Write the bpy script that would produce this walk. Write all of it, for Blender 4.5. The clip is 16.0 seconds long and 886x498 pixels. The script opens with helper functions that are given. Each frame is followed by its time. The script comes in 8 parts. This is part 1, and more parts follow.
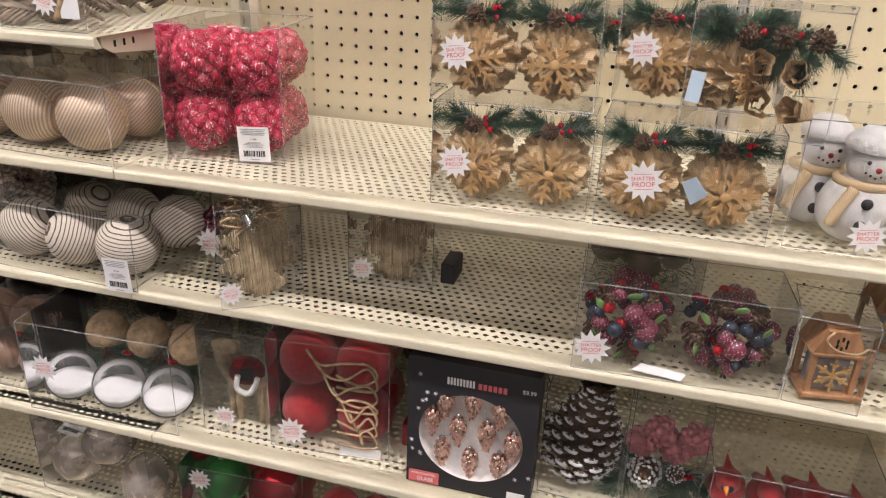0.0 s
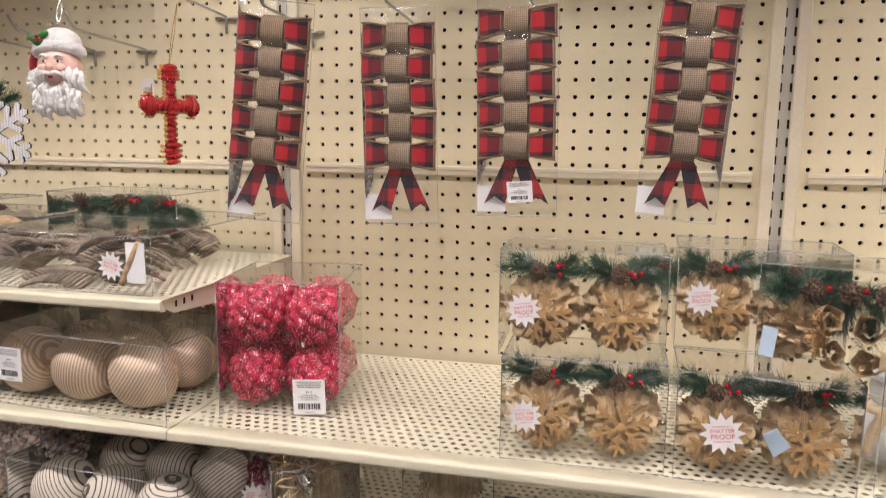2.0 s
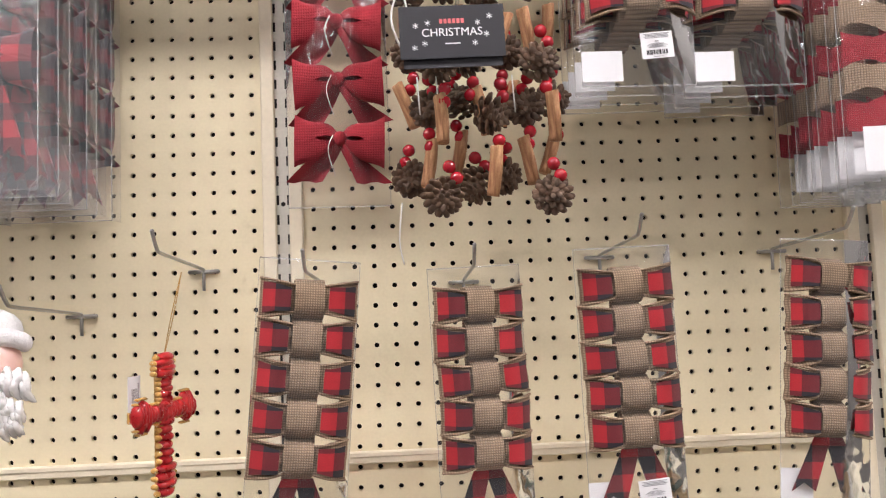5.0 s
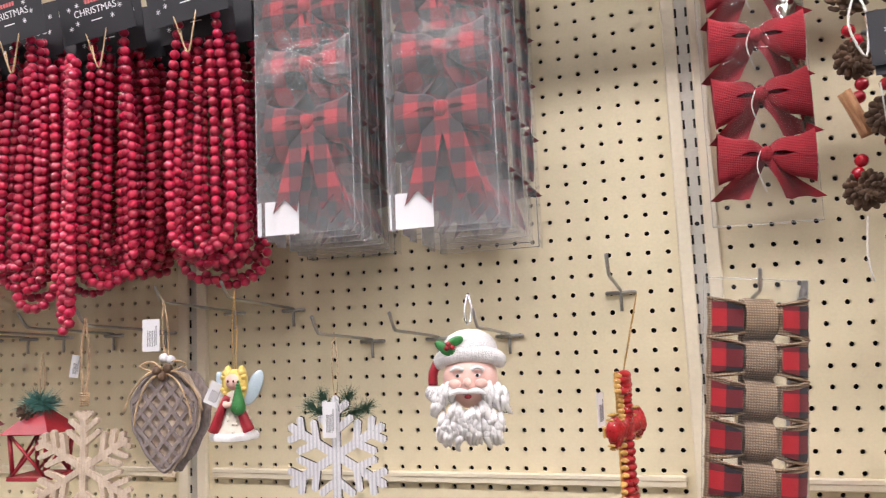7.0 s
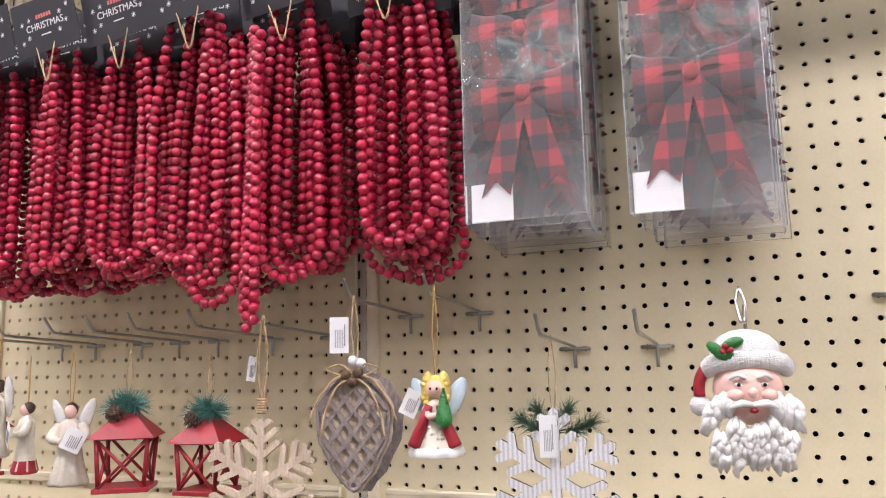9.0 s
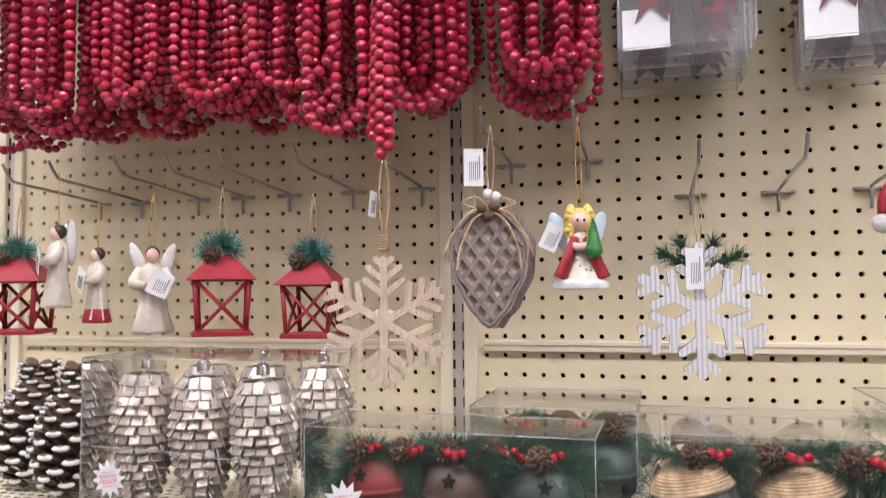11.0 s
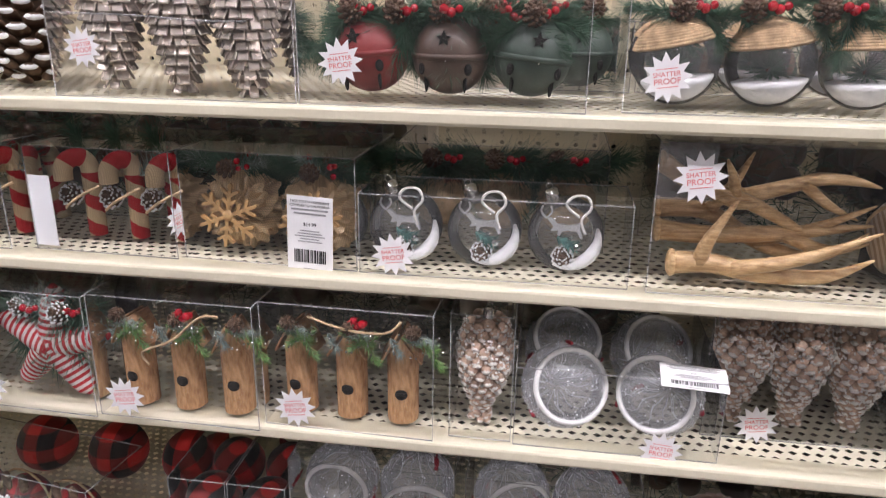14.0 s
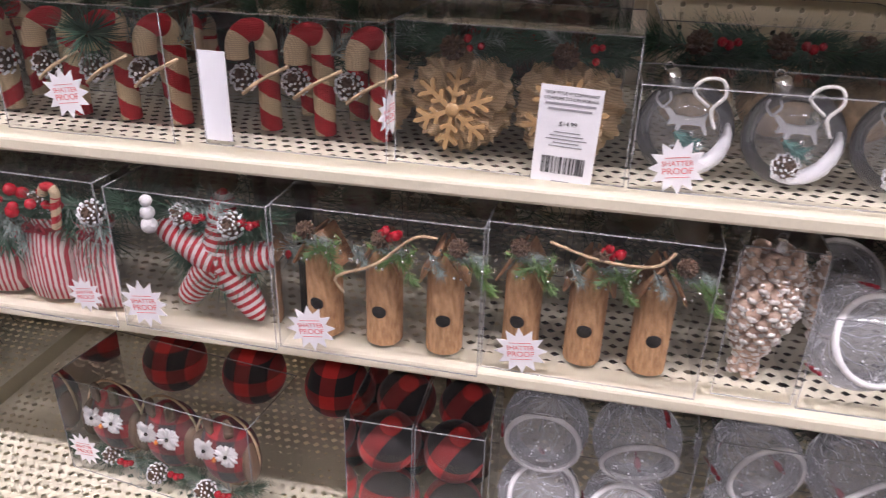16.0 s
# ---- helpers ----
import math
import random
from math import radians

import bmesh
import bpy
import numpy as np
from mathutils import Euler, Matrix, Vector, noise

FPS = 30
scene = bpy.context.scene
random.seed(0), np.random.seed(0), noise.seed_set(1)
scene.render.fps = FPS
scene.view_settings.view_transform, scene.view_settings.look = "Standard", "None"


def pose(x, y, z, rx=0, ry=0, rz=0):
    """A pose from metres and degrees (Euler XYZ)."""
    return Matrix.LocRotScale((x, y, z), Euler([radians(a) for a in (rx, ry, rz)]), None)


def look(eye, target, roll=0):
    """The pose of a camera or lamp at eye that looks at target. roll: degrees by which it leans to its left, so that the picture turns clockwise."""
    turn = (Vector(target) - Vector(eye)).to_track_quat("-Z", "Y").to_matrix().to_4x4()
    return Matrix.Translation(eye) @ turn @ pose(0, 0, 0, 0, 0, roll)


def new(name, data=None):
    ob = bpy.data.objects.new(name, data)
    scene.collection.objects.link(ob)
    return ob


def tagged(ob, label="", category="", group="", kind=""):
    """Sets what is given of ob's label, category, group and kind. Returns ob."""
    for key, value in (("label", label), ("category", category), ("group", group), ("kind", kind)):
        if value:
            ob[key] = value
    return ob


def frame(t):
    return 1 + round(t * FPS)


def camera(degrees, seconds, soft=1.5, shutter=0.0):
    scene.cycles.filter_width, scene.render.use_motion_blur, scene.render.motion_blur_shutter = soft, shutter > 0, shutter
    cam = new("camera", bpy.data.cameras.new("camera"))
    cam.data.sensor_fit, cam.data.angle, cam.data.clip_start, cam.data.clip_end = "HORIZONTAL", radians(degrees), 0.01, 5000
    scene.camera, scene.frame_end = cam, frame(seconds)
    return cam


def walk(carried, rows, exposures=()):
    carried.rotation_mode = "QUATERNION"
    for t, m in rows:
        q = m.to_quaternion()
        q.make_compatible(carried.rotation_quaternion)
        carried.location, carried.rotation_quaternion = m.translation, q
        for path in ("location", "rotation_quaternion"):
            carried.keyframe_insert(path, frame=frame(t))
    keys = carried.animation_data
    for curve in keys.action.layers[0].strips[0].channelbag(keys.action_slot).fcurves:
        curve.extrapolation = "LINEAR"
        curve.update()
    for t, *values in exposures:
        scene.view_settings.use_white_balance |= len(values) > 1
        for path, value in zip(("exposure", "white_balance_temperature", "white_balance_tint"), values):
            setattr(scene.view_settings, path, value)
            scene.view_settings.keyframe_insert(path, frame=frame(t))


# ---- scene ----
cam = camera(61.9, 16.0, soft=1.1, shutter=0.2)
PATH = [
    (0, (0.642, -1.142, 1.419), (0.186, 0.637, 0.627), 2.4),
    (0.5, (0.634, -1.157, 1.427), (0.166, 0.654, 0.719), 1.8),
    (1, (0.613, -1.18, 1.436), (0.129, 0.664, 0.834), 1.3),
    (1.5, (0.577, -1.182, 1.46), (0.102, 0.704, 0.993), 1.0),
    (2, (0.543, -1.145, 1.486), (0.083, 0.778, 1.185), 0.7),
    (2.5, (0.513, -1.094, 1.515), (0.07, 0.851, 1.373), 0.3),
    (3, (0.478, -1.054, 1.543), (0.074, 0.905, 1.529), -0.0),
    (3.2, (0.469, -1.029, 1.575), (0.076, 0.932, 1.555), -0.3),
    (5.3, (0.119, -0.954, 1.63), (0.229, 1.036, 1.795), -2.3),
    (5.5, (0.097, -0.965, 1.635), (0.195, 1.025, 1.811), -2.3),
    (6, (0.044, -0.996, 1.641), (-0.058, 0.99, 1.849), -2.5),
    (6.5, (-0.004, -1.011, 1.641), (-0.407, 0.935, 1.863), -2.3),
    (7, (-0.033, -1.003, 1.634), (-0.624, 0.895, 1.854), -2.4),
    (7.5, (-0.065, -0.996, 1.636), (-0.767, 0.864, 1.858), -2.4),
    (8, (-0.122, -0.973, 1.641), (-0.885, 0.86, 1.887), -2.0),
    (8.2, (-0.143, -0.962, 1.642), (-0.923, 0.861, 1.901), -1.9),
    (10.3, (-0.442, -0.939, 1.551), (-1.076, 0.931, 1.873), -0.1),
    (10.5, (-0.462, -0.947, 1.554), (-1.083, 0.938, 1.803), -0.4),
    (11, (-0.508, -0.981, 1.507), (-1.048, 0.941, 1.62), -0.6),
    (11.5, (-0.533, -1.013, 1.465), (-0.981, 0.936, 1.418), -0.7),
    (12, (-0.532, -1.027, 1.441), (-0.916, 0.927, 1.255), -0.5),
    (12.5, (-0.535, -1.023, 1.428), (-0.877, 0.924, 1.126), -0.4),
    (13, (-0.545, -1.015, 1.413), (-0.861, 0.916, 1.002), 0.0),
    (13.5, (-0.561, -1.018, 1.396), (-0.857, 0.89, 0.874), 0.4),
    (14, (-0.58, -1.022, 1.378), (-0.852, 0.854, 0.739), 0.8),
    (14.5, (-0.59, -1.015, 1.361), (-0.828, 0.829, 0.625), 1.3),
    (15, (-0.639, -0.983, 1.338), (-0.866, 0.827, 0.519), 1.8),
    (15.5, (-0.714, -0.935, 1.333), (-0.974, 0.84, 0.448), 2.0),
    (16, (-0.791, -0.909, 1.325), (-1.131, 0.858, 0.452), 1.8),
]
TONE = [(0, -0.1, 6800, 11), (2, -0.1, 6800, 11), (3, 0.0, 6650, 10), (7, 0.08, 6450, 10), (11, 0.0, 6250, 11), (12.2, -0.07, 6250, 11), (13.5, 0.0, 6250, 12), (14.5, 0.05, 6250, 16), (16, 0.12, 6250, 21)]
walk(cam, [(t, look(eye, target, roll)) for t, eye, target, roll in PATH], TONE)

# ---- world and light: the store's ceiling fixtures ----
world = bpy.data.worlds.new("store_air")
scene.world = world
world.use_nodes = True
world.node_tree.nodes["Background"].inputs[0].default_value = (1.0, 0.97, 0.92, 1)
world.node_tree.nodes["Background"].inputs[1].default_value = 0.01
LAMP_STRENGTH = 68.0
FAR_STRENGTH = 26.0
scene.view_settings.exposure = 0.0

# ---- materials ----
def nodes_of(name):
    m = bpy.data.materials.new(name)
    m.use_nodes = True
    nt = m.node_tree
    return m, nt, nt.nodes["Principled BSDF"], nt.links


def add_bump(nt, links, bsdf, height, strength, distance=0.002):
    b = nt.nodes.new("ShaderNodeBump")
    b.inputs["Strength"].default_value = strength
    b.inputs["Distance"].default_value = distance
    links.new(height, b.inputs["Height"])
    links.new(b.outputs[0], bsdf.inputs["Normal"])


def grain(nt, links, scale, detail=4.0, stretch=(1, 1, 1)):
    tc = nt.nodes.new("ShaderNodeTexCoord")
    mp = nt.nodes.new("ShaderNodeMapping")
    mp.inputs["Scale"].default_value = stretch
    n = nt.nodes.new("ShaderNodeTexNoise")
    n.inputs["Scale"].default_value = scale
    n.inputs["Detail"].default_value = detail
    links.new(tc.outputs["Object"], mp.inputs[0])
    links.new(mp.outputs[0], n.inputs["Vector"])
    return n


def ramp(nt, links, fac, stops, constant=False):
    r = nt.nodes.new("ShaderNodeValToRGB")
    r.color_ramp.interpolation = "CONSTANT" if constant else "LINEAR"
    while len(r.color_ramp.elements) < len(stops):
        r.color_ramp.elements.new(0.5)
    for e, (p, c) in zip(r.color_ramp.elements, stops):
        e.position, e.color = p, (*c, 1)
    links.new(fac, r.inputs[0])
    return r


def mixed(nt, links, fac, a, b, mode="MIX"):
    m = nt.nodes.new("ShaderNodeMix")
    m.data_type, m.blend_type = "RGBA", mode
    for v, k in ((fac, 0), (a, 6), (b, 7)):
        if isinstance(v, (int, float)):
            m.inputs[k].default_value = v
        elif isinstance(v, tuple):
            m.inputs[k].default_value = (*v, 1)
        else:
            links.new(v, m.inputs[k])
    return m.outputs[2]


def surface(name, col, rough=0.5, metal=0.0, fine=600, coarse=18, vary=0.18, bump=0.15, distance=0.0008, coat=0.0, sheen=0.0, island=0.0, sparkle=0.0):
    """A painted, woven, glittered or cast surface with grain at two scales."""
    m, nt, bs, ln = nodes_of(name)
    a, b = grain(nt, ln, fine), grain(nt, ln, coarse, 3.0)
    dark, light = tuple(c * (1 - vary) for c in col), tuple(min(1, c * (1 + vary)) for c in col)
    c1 = ramp(nt, ln, b.outputs[0], [(0.3, dark), (0.7, light)])
    c2 = ramp(nt, ln, a.outputs[0], [(0.3, (1 - vary,) * 3), (0.65, (1, 1, 1))])
    out = mixed(nt, ln, 0.8, c1.outputs[0], c2.outputs[0], "MULTIPLY")
    if island:
        g = nt.nodes.new("ShaderNodeNewGeometry")
        c3 = ramp(nt, ln, g.outputs["Random Per Island"], [(0, (1 - island,) * 3), (1, (1, 1, 1))])
        out = mixed(nt, ln, 1.0, out, c3.outputs[0], "MULTIPLY")
    if sparkle:
        v = nt.nodes.new("ShaderNodeTexVoronoi")
        v.inputs["Scale"].default_value = 900
        tc = nt.nodes.new("ShaderNodeTexCoord")
        ln.new(tc.outputs["Object"], v.inputs["Vector"])
        sp = ramp(nt, ln, v.outputs["Color"], [(0.0, (0, 0, 0)), (1 - sparkle, (0, 0, 0)), (1 - sparkle + 0.02, (1, 1, 1))])
        out = mixed(nt, ln, sp.outputs[0], out, (0.95, 0.93, 0.9))
        ln.new(sp.outputs[0], bs.inputs["Metallic"])
    ln.new(out, bs.inputs["Base Color"])
    r = ramp(nt, ln, b.outputs[0], [(0.2, (max(0.02, rough - 0.08),) * 3), (0.8, (min(1, rough + 0.08),) * 3)])
    ln.new(r.outputs[0], bs.inputs["Roughness"])
    if not sparkle:
        bs.inputs["Metallic"].default_value = metal
    bs.inputs["Coat Weight"].default_value = coat
    bs.inputs["Coat Roughness"].default_value = 0.1
    bs.inputs["Sheen Weight"].default_value = sheen
    if bump:
        add_bump(nt, ln, bs, a.outputs[0], bump, distance)
    return m


def weave(name, col, pitch, vary=0.35, rough=0.9, dark=0.45):
    """Coarse cloth: two crossed wave bands as thread relief."""
    m, nt, bs, ln = nodes_of(name)
    tc = nt.nodes.new("ShaderNodeTexCoord")
    outs = []
    for axis in ("X", "Z"):
        w = nt.nodes.new("ShaderNodeTexWave")
        w.bands_direction = axis
        w.inputs["Scale"].default_value = 0.314 / pitch
        w.inputs["Distortion"].default_value = 1.2
        w.inputs["Detail"].default_value = 1.0
        ln.new(tc.outputs["Object"], w.inputs["Vector"])
        outs.append(w.outputs["Fac"])
    mul = nt.nodes.new("ShaderNodeMath")
    mul.operation = "MULTIPLY"
    ln.new(outs[0], mul.inputs[0]), ln.new(outs[1], mul.inputs[1])
    b = grain(nt, ln, 40, 3.0)
    c1 = ramp(nt, ln, mul.outputs[0], [(0.0, tuple(c * dark for c in col)), (0.32, col)])
    c2 = ramp(nt, ln, b.outputs[0], [(0.3, (1 - vary,) * 3), (0.7, (1, 1, 1))])
    ln.new(mixed(nt, ln, 1.0, c1.outputs[0], c2.outputs[0], "MULTIPLY"), bs.inputs["Base Color"])
    bs.inputs["Roughness"].default_value = rough
    add_bump(nt, ln, bs, mul.outputs[0], 0.6, 0.0008)
    return m


def plaid(name, pitch, a=(0.5, 0.015, 0.02), b=(0.012, 0.011, 0.012), axes=("X", "Z"), sheer=0.0, shift=0.0):
    """Buffalo check: squares of red, dark red and black."""
    m, nt, bs, ln = nodes_of(name)
    tc = nt.nodes.new("ShaderNodeTexCoord")
    sep = nt.nodes.new("ShaderNodeSeparateXYZ")
    ln.new(tc.outputs["Object"], sep.inputs[0])
    halves = []
    for axis in axes:
        pp = nt.nodes.new("ShaderNodeMath")
        pp.operation, pp.inputs[1].default_value = "PINGPONG", pitch
        off = nt.nodes.new("ShaderNodeMath")
        off.operation, off.inputs[1].default_value = "ADD", shift if axis == axes[0] else 0.0
        ln.new(sep.outputs[axis], off.inputs[0])
        ln.new(off.outputs[0], pp.inputs[0])
        gt = nt.nodes.new("ShaderNodeMath")
        gt.operation, gt.inputs[1].default_value = "GREATER_THAN", pitch * 0.5
        ln.new(pp.outputs[0], gt.inputs[0])
        halves.append(gt.outputs[0])
    add = nt.nodes.new("ShaderNodeMath")
    add.operation = "ADD"
    ln.new(halves[0], add.inputs[0]), ln.new(halves[1], add.inputs[1])
    hlf = nt.nodes.new("ShaderNodeMath")
    hlf.operation, hlf.inputs[1].default_value = "MULTIPLY", 0.5
    ln.new(add.outputs[0], hlf.inputs[0])
    mid = tuple(x * 0.34 + y * 0.5 for x, y in zip(a, b))
    c1 = ramp(nt, ln, hlf.outputs[0], [(0.0, a), (0.3, mid), (0.8, b)], constant=True)
    g = grain(nt, ln, 1500, 2.0)
    c2 = ramp(nt, ln, g.outputs[0], [(0.3, (0.6,) * 3), (0.7, (1, 1, 1))])
    ln.new(mixed(nt, ln, 0.8, c1.outputs[0], c2.outputs[0], "MULTIPLY"), bs.inputs["Base Color"])
    bs.inputs["Roughness"].default_value = 0.85
    bs.inputs["Sheen Weight"].default_value = 0.15
    add_bump(nt, ln, bs, g.outputs[0], 0.25, 0.0005)
    return m


def stripes(name, pitch, a, b, axis="X", share=0.5, twist=0.0, metal=0.0, rough=0.7):
    """Parallel bands of two colours, slightly wandering."""
    m, nt, bs, ln = nodes_of(name)
    tc = nt.nodes.new("ShaderNodeTexCoord")
    w = nt.nodes.new("ShaderNodeTexWave")
    w.bands_direction = axis
    w.inputs["Scale"].default_value = 0.314 / pitch
    w.inputs["Distortion"].default_value = twist
    w.inputs["Detail Scale"].default_value = 0.8
    ln.new(tc.outputs["Object"], w.inputs["Vector"])
    c1 = ramp(nt, ln, w.outputs["Fac"], [(0.0, a), (share - 0.06, a), (share + 0.06, b), (1.0, b)])
    g = grain(nt, ln, 900, 3.0)
    c2 = ramp(nt, ln, g.outputs[0], [(0.3, (0.7,) * 3), (0.7, (1, 1, 1))])
    ln.new(mixed(nt, ln, 0.7, c1.outputs[0], c2.outputs[0], "MULTIPLY"), bs.inputs["Base Color"])
    bs.inputs["Roughness"].default_value, bs.inputs["Metallic"].default_value = rough, metal
    add_bump(nt, ln, bs, g.outputs[0], 0.3, 0.0006)
    return m


def wood(name, dark, light, scale=60, stretch=(1, 1, 8), rough=0.6, bump=0.3):
    m, nt, bs, ln = nodes_of(name)
    a, b = grain(nt, ln, scale, 5.0, stretch), grain(nt, ln, 700, 2.0)
    c1 = ramp(nt, ln, a.outputs[0], [(0.28, dark), (0.7, light)])
    c2 = ramp(nt, ln, b.outputs[0], [(0.3, (0.75,) * 3), (0.7, (1, 1, 1))])
    ln.new(mixed(nt, ln, 0.7, c1.outputs[0], c2.outputs[0], "MULTIPLY"), bs.inputs["Base Color"])
    bs.inputs["Roughness"].default_value = rough
    add_bump(nt, ln, bs, a.outputs[0], bump, 0.001)
    return m


def clear(name, tint=(0.97, 0.975, 0.98), gloss=0.05, ior=1.5, wobble=0.15, haze=0.0):
    """Thin clear film: lets light straight through, with a Fresnel gloss on top."""
    m, nt, bs, ln = nodes_of(name)
    nt.nodes.remove(bs)
    out = nt.nodes["Material Output"]
    tr, gl, fr, mx = (nt.nodes.new(k) for k in ("ShaderNodeBsdfTransparent", "ShaderNodeBsdfGlossy", "ShaderNodeFresnel", "ShaderNodeMixShader"))
    tr.inputs[0].default_value = (*tint, 1)
    gl.inputs["Roughness"].default_value = gloss
    fr.inputs["IOR"].default_value = ior
    n = grain(nt, ln, 22, 2.0)
    b = nt.nodes.new("ShaderNodeBump")
    b.inputs["Strength"].default_value, b.inputs["Distance"].default_value = wobble, 0.004
    ln.new(n.outputs[0], b.inputs["Height"])
    ln.new(b.outputs[0], gl.inputs["Normal"])
    ln.new(fr.outputs[0], mx.inputs[0]), ln.new(tr.outputs[0], mx.inputs[1]), ln.new(gl.outputs[0], mx.inputs[2])
    last = mx.outputs[0]
    # Even white mixed in: milky plastic, and painted reflection haze on clear films.
    if haze:
        df, m2 = nt.nodes.new("ShaderNodeBsdfDiffuse"), nt.nodes.new("ShaderNodeMixShader")
        df.inputs[0].default_value = (0.85, 0.86, 0.88, 1)
        m2.inputs[0].default_value = haze
        ln.new(last, m2.inputs[1]), ln.new(df.outputs[0], m2.inputs[2])
        last = m2.outputs[0]
    ln.new(last, out.inputs[0])
    return m


CREAM = surface("cream_enamel", (0.79, 0.70, 0.49), 0.42, fine=250, coarse=6, vary=0.05, bump=0.04)
CREAM_SHELF = surface("cream_shelf_enamel", (0.70, 0.655, 0.51), 0.42, fine=300, coarse=9, vary=0.06, bump=0.05)
STRIP = surface("upright_enamel", (0.82, 0.74, 0.58), 0.4, fine=200, coarse=8, vary=0.06, bump=0.04)
CHANNEL = surface("galvanised_channel", (0.62, 0.59, 0.52), 0.45, 0.2, fine=300, coarse=12, vary=0.1)
VOID = surface("hole_backing_shade", (0.02, 0.014, 0.01), 0.9, vary=0.2)
STEEL = surface("zinc_wire", (0.46, 0.46, 0.45), 0.32, 1.0, fine=500, coarse=40, vary=0.12, bump=0.05)
FLOOR = surface("vinyl_floor", (0.27, 0.25, 0.23), 0.3, fine=80, coarse=3, vary=0.1, bump=0.02)
WALL = surface("plain_wall", (0.24, 0.23, 0.22), 0.8, fine=60, coarse=2, vary=0.06, bump=0.05)
CEIL = surface("ceiling_tile", (0.75, 0.74, 0.7), 0.9, fine=90, coarse=3, vary=0.06, bump=0.2)
CLEAR = clear("clear_film", haze=0.008)
# The bow boxes' whitish reflections are painted as an even veil.
HAZY = clear("reflection_haze_film", (0.965, 0.96, 0.97), 0.12, 1.42, 0.25, 0.09)
BAG = clear("clear_bag_film", (0.96, 0.965, 0.97), 0.08, 1.45, 0.9, 0.02)
EDGE = clear("folded_film_edge", (0.95, 0.955, 0.96), 0.2, 1.5, 0.1, 0.14)
BALLGLASS = clear("clear_ball", (0.975, 0.98, 0.985), 0.03, 1.4, 0.0, 0.05)
FROST = clear("frosted_ball", (0.9, 0.91, 0.93), 0.03, 1.5, 0.1, 0.19)
WHITE = surface("white_card", (0.82, 0.82, 0.84), 0.55, vary=0.04, bump=0.03)
BLUEISH = surface("pale_blue_paper", (0.55, 0.7, 0.85), 0.6, vary=0.06, bump=0.03)
INKRED = surface("red_ink", (0.72, 0.16, 0.17), 0.6, vary=0.04, bump=0)
INK = surface("black_ink", (0.03, 0.03, 0.035), 0.6, vary=0.05, bump=0)
INKGREY = surface("grey_ink", (0.3, 0.3, 0.32), 0.6, vary=0.05, bump=0)
BLACKCARD = surface("black_card", (0.02, 0.02, 0.026), 0.6, vary=0.15, bump=0.05)
BURLAP = weave("burlap", (0.86, 0.65, 0.40), 0.0017, dark=0.70, vary=0.2)
BURLAPGREY = weave("natural_burlap", (0.40, 0.285, 0.19), 0.0027, dark=0.5, vary=0.25)
REDCLOTH = weave("red_burlap", (0.40, 0.02, 0.035), 0.002, dark=0.65, vary=0.25)
JUTE = surface("jute_twine", (0.60, 0.43, 0.26), 0.9, fine=900, coarse=90, vary=0.35, bump=0.6)
WOODCUT = wood("cut_plywood", (0.42, 0.25, 0.09), (0.62, 0.4, 0.17))
GLITWOOD = surface("glittered_plywood", (0.54, 0.34, 0.15), 0.5, fine=500, coarse=60, vary=0.2, sparkle=0.05)
PALEWOOD = wood("limed_wood", (0.5, 0.38, 0.28), (0.72, 0.6, 0.48), 45, (6, 6, 1.2), 0.75)
BARK = wood("birch_bark", (0.34, 0.17, 0.075), (0.66, 0.40, 0.20), 60, (5, 5, 1.3), 0.85, 0.9)
ROOF = wood("bark_roof", (0.22, 0.11, 0.055), (0.5, 0.28, 0.14), 60, (1, 1, 5), 0.8, 0.5)
NEEDLE = surface("pine_needle", (0.06, 0.145, 0.085), 0.5, vary=0.3, bump=0, island=0.5)
NEEDLEBLUE = surface("blue_spruce_needle", (0.12, 0.34, 0.30), 0.55, vary=0.25, bump=0, island=0.5)
NEEDLESNOW = surface("flocked_needle", (0.45, 0.55, 0.5), 0.7, vary=0.4, bump=0, island=0.6)
TWIG = surface("brown_twig", (0.16, 0.09, 0.05), 0.8, vary=0.3, bump=0.4)
CONE = surface("pine_cone_scale", (0.15, 0.085, 0.05), 0.65, fine=500, coarse=60, vary=0.3, bump=0.3, island=0.4)
CONEGREY = surface("brown_cone_scale", (0.3, 0.19, 0.12), 0.6, fine=500, coarse=60, vary=0.3, bump=0.3, island=0.4)
SNOWTIP = surface("white_flocking", (0.85, 0.86, 0.88), 0.8, fine=900, vary=0.12, bump=0.6)
SILVER = surface("champagne_silver", (0.80, 0.71, 0.63), 0.26, 0.6, fine=220, coarse=50, vary=0.25, bump=0.2, island=0.35)
COPPERCONE = surface("frosted_copper", (0.80, 0.54, 0.41), 0.6, 0.05, fine=600, coarse=70, vary=0.35, bump=0.6, island=0.35, sparkle=0.05)
SUGAR = surface("sugar_frost", (0.90, 0.81, 0.76), 0.6, fine=1200, vary=0.2, bump=0.8, sparkle=0.10)
COPPER = surface("rose_copper", (0.82, 0.56, 0.48), 0.28, 0.95, fine=300, coarse=80, vary=0.2)
CHROME = surface("silver_cap", (0.8, 0.8, 0.8), 0.15, 1.0, vary=0.08, bump=0.1)
REDBEAD = surface("red_lacquer_bead", (0.50, 0.008, 0.058), 0.30, fine=200, coarse=30, vary=0.25, bump=0.05, coat=0.5, island=0.25)
REDBERRY = surface("sugared_red_berry", (0.52, 0.016, 0.065), 0.35, fine=900, coarse=60, vary=0.3, bump=0.5, sparkle=0.22, coat=0.2)
REDGLOSS = surface("glossy_red", (0.40, 0.008, 0.02), 0.18, vary=0.15, bump=0.03, coat=0.6)
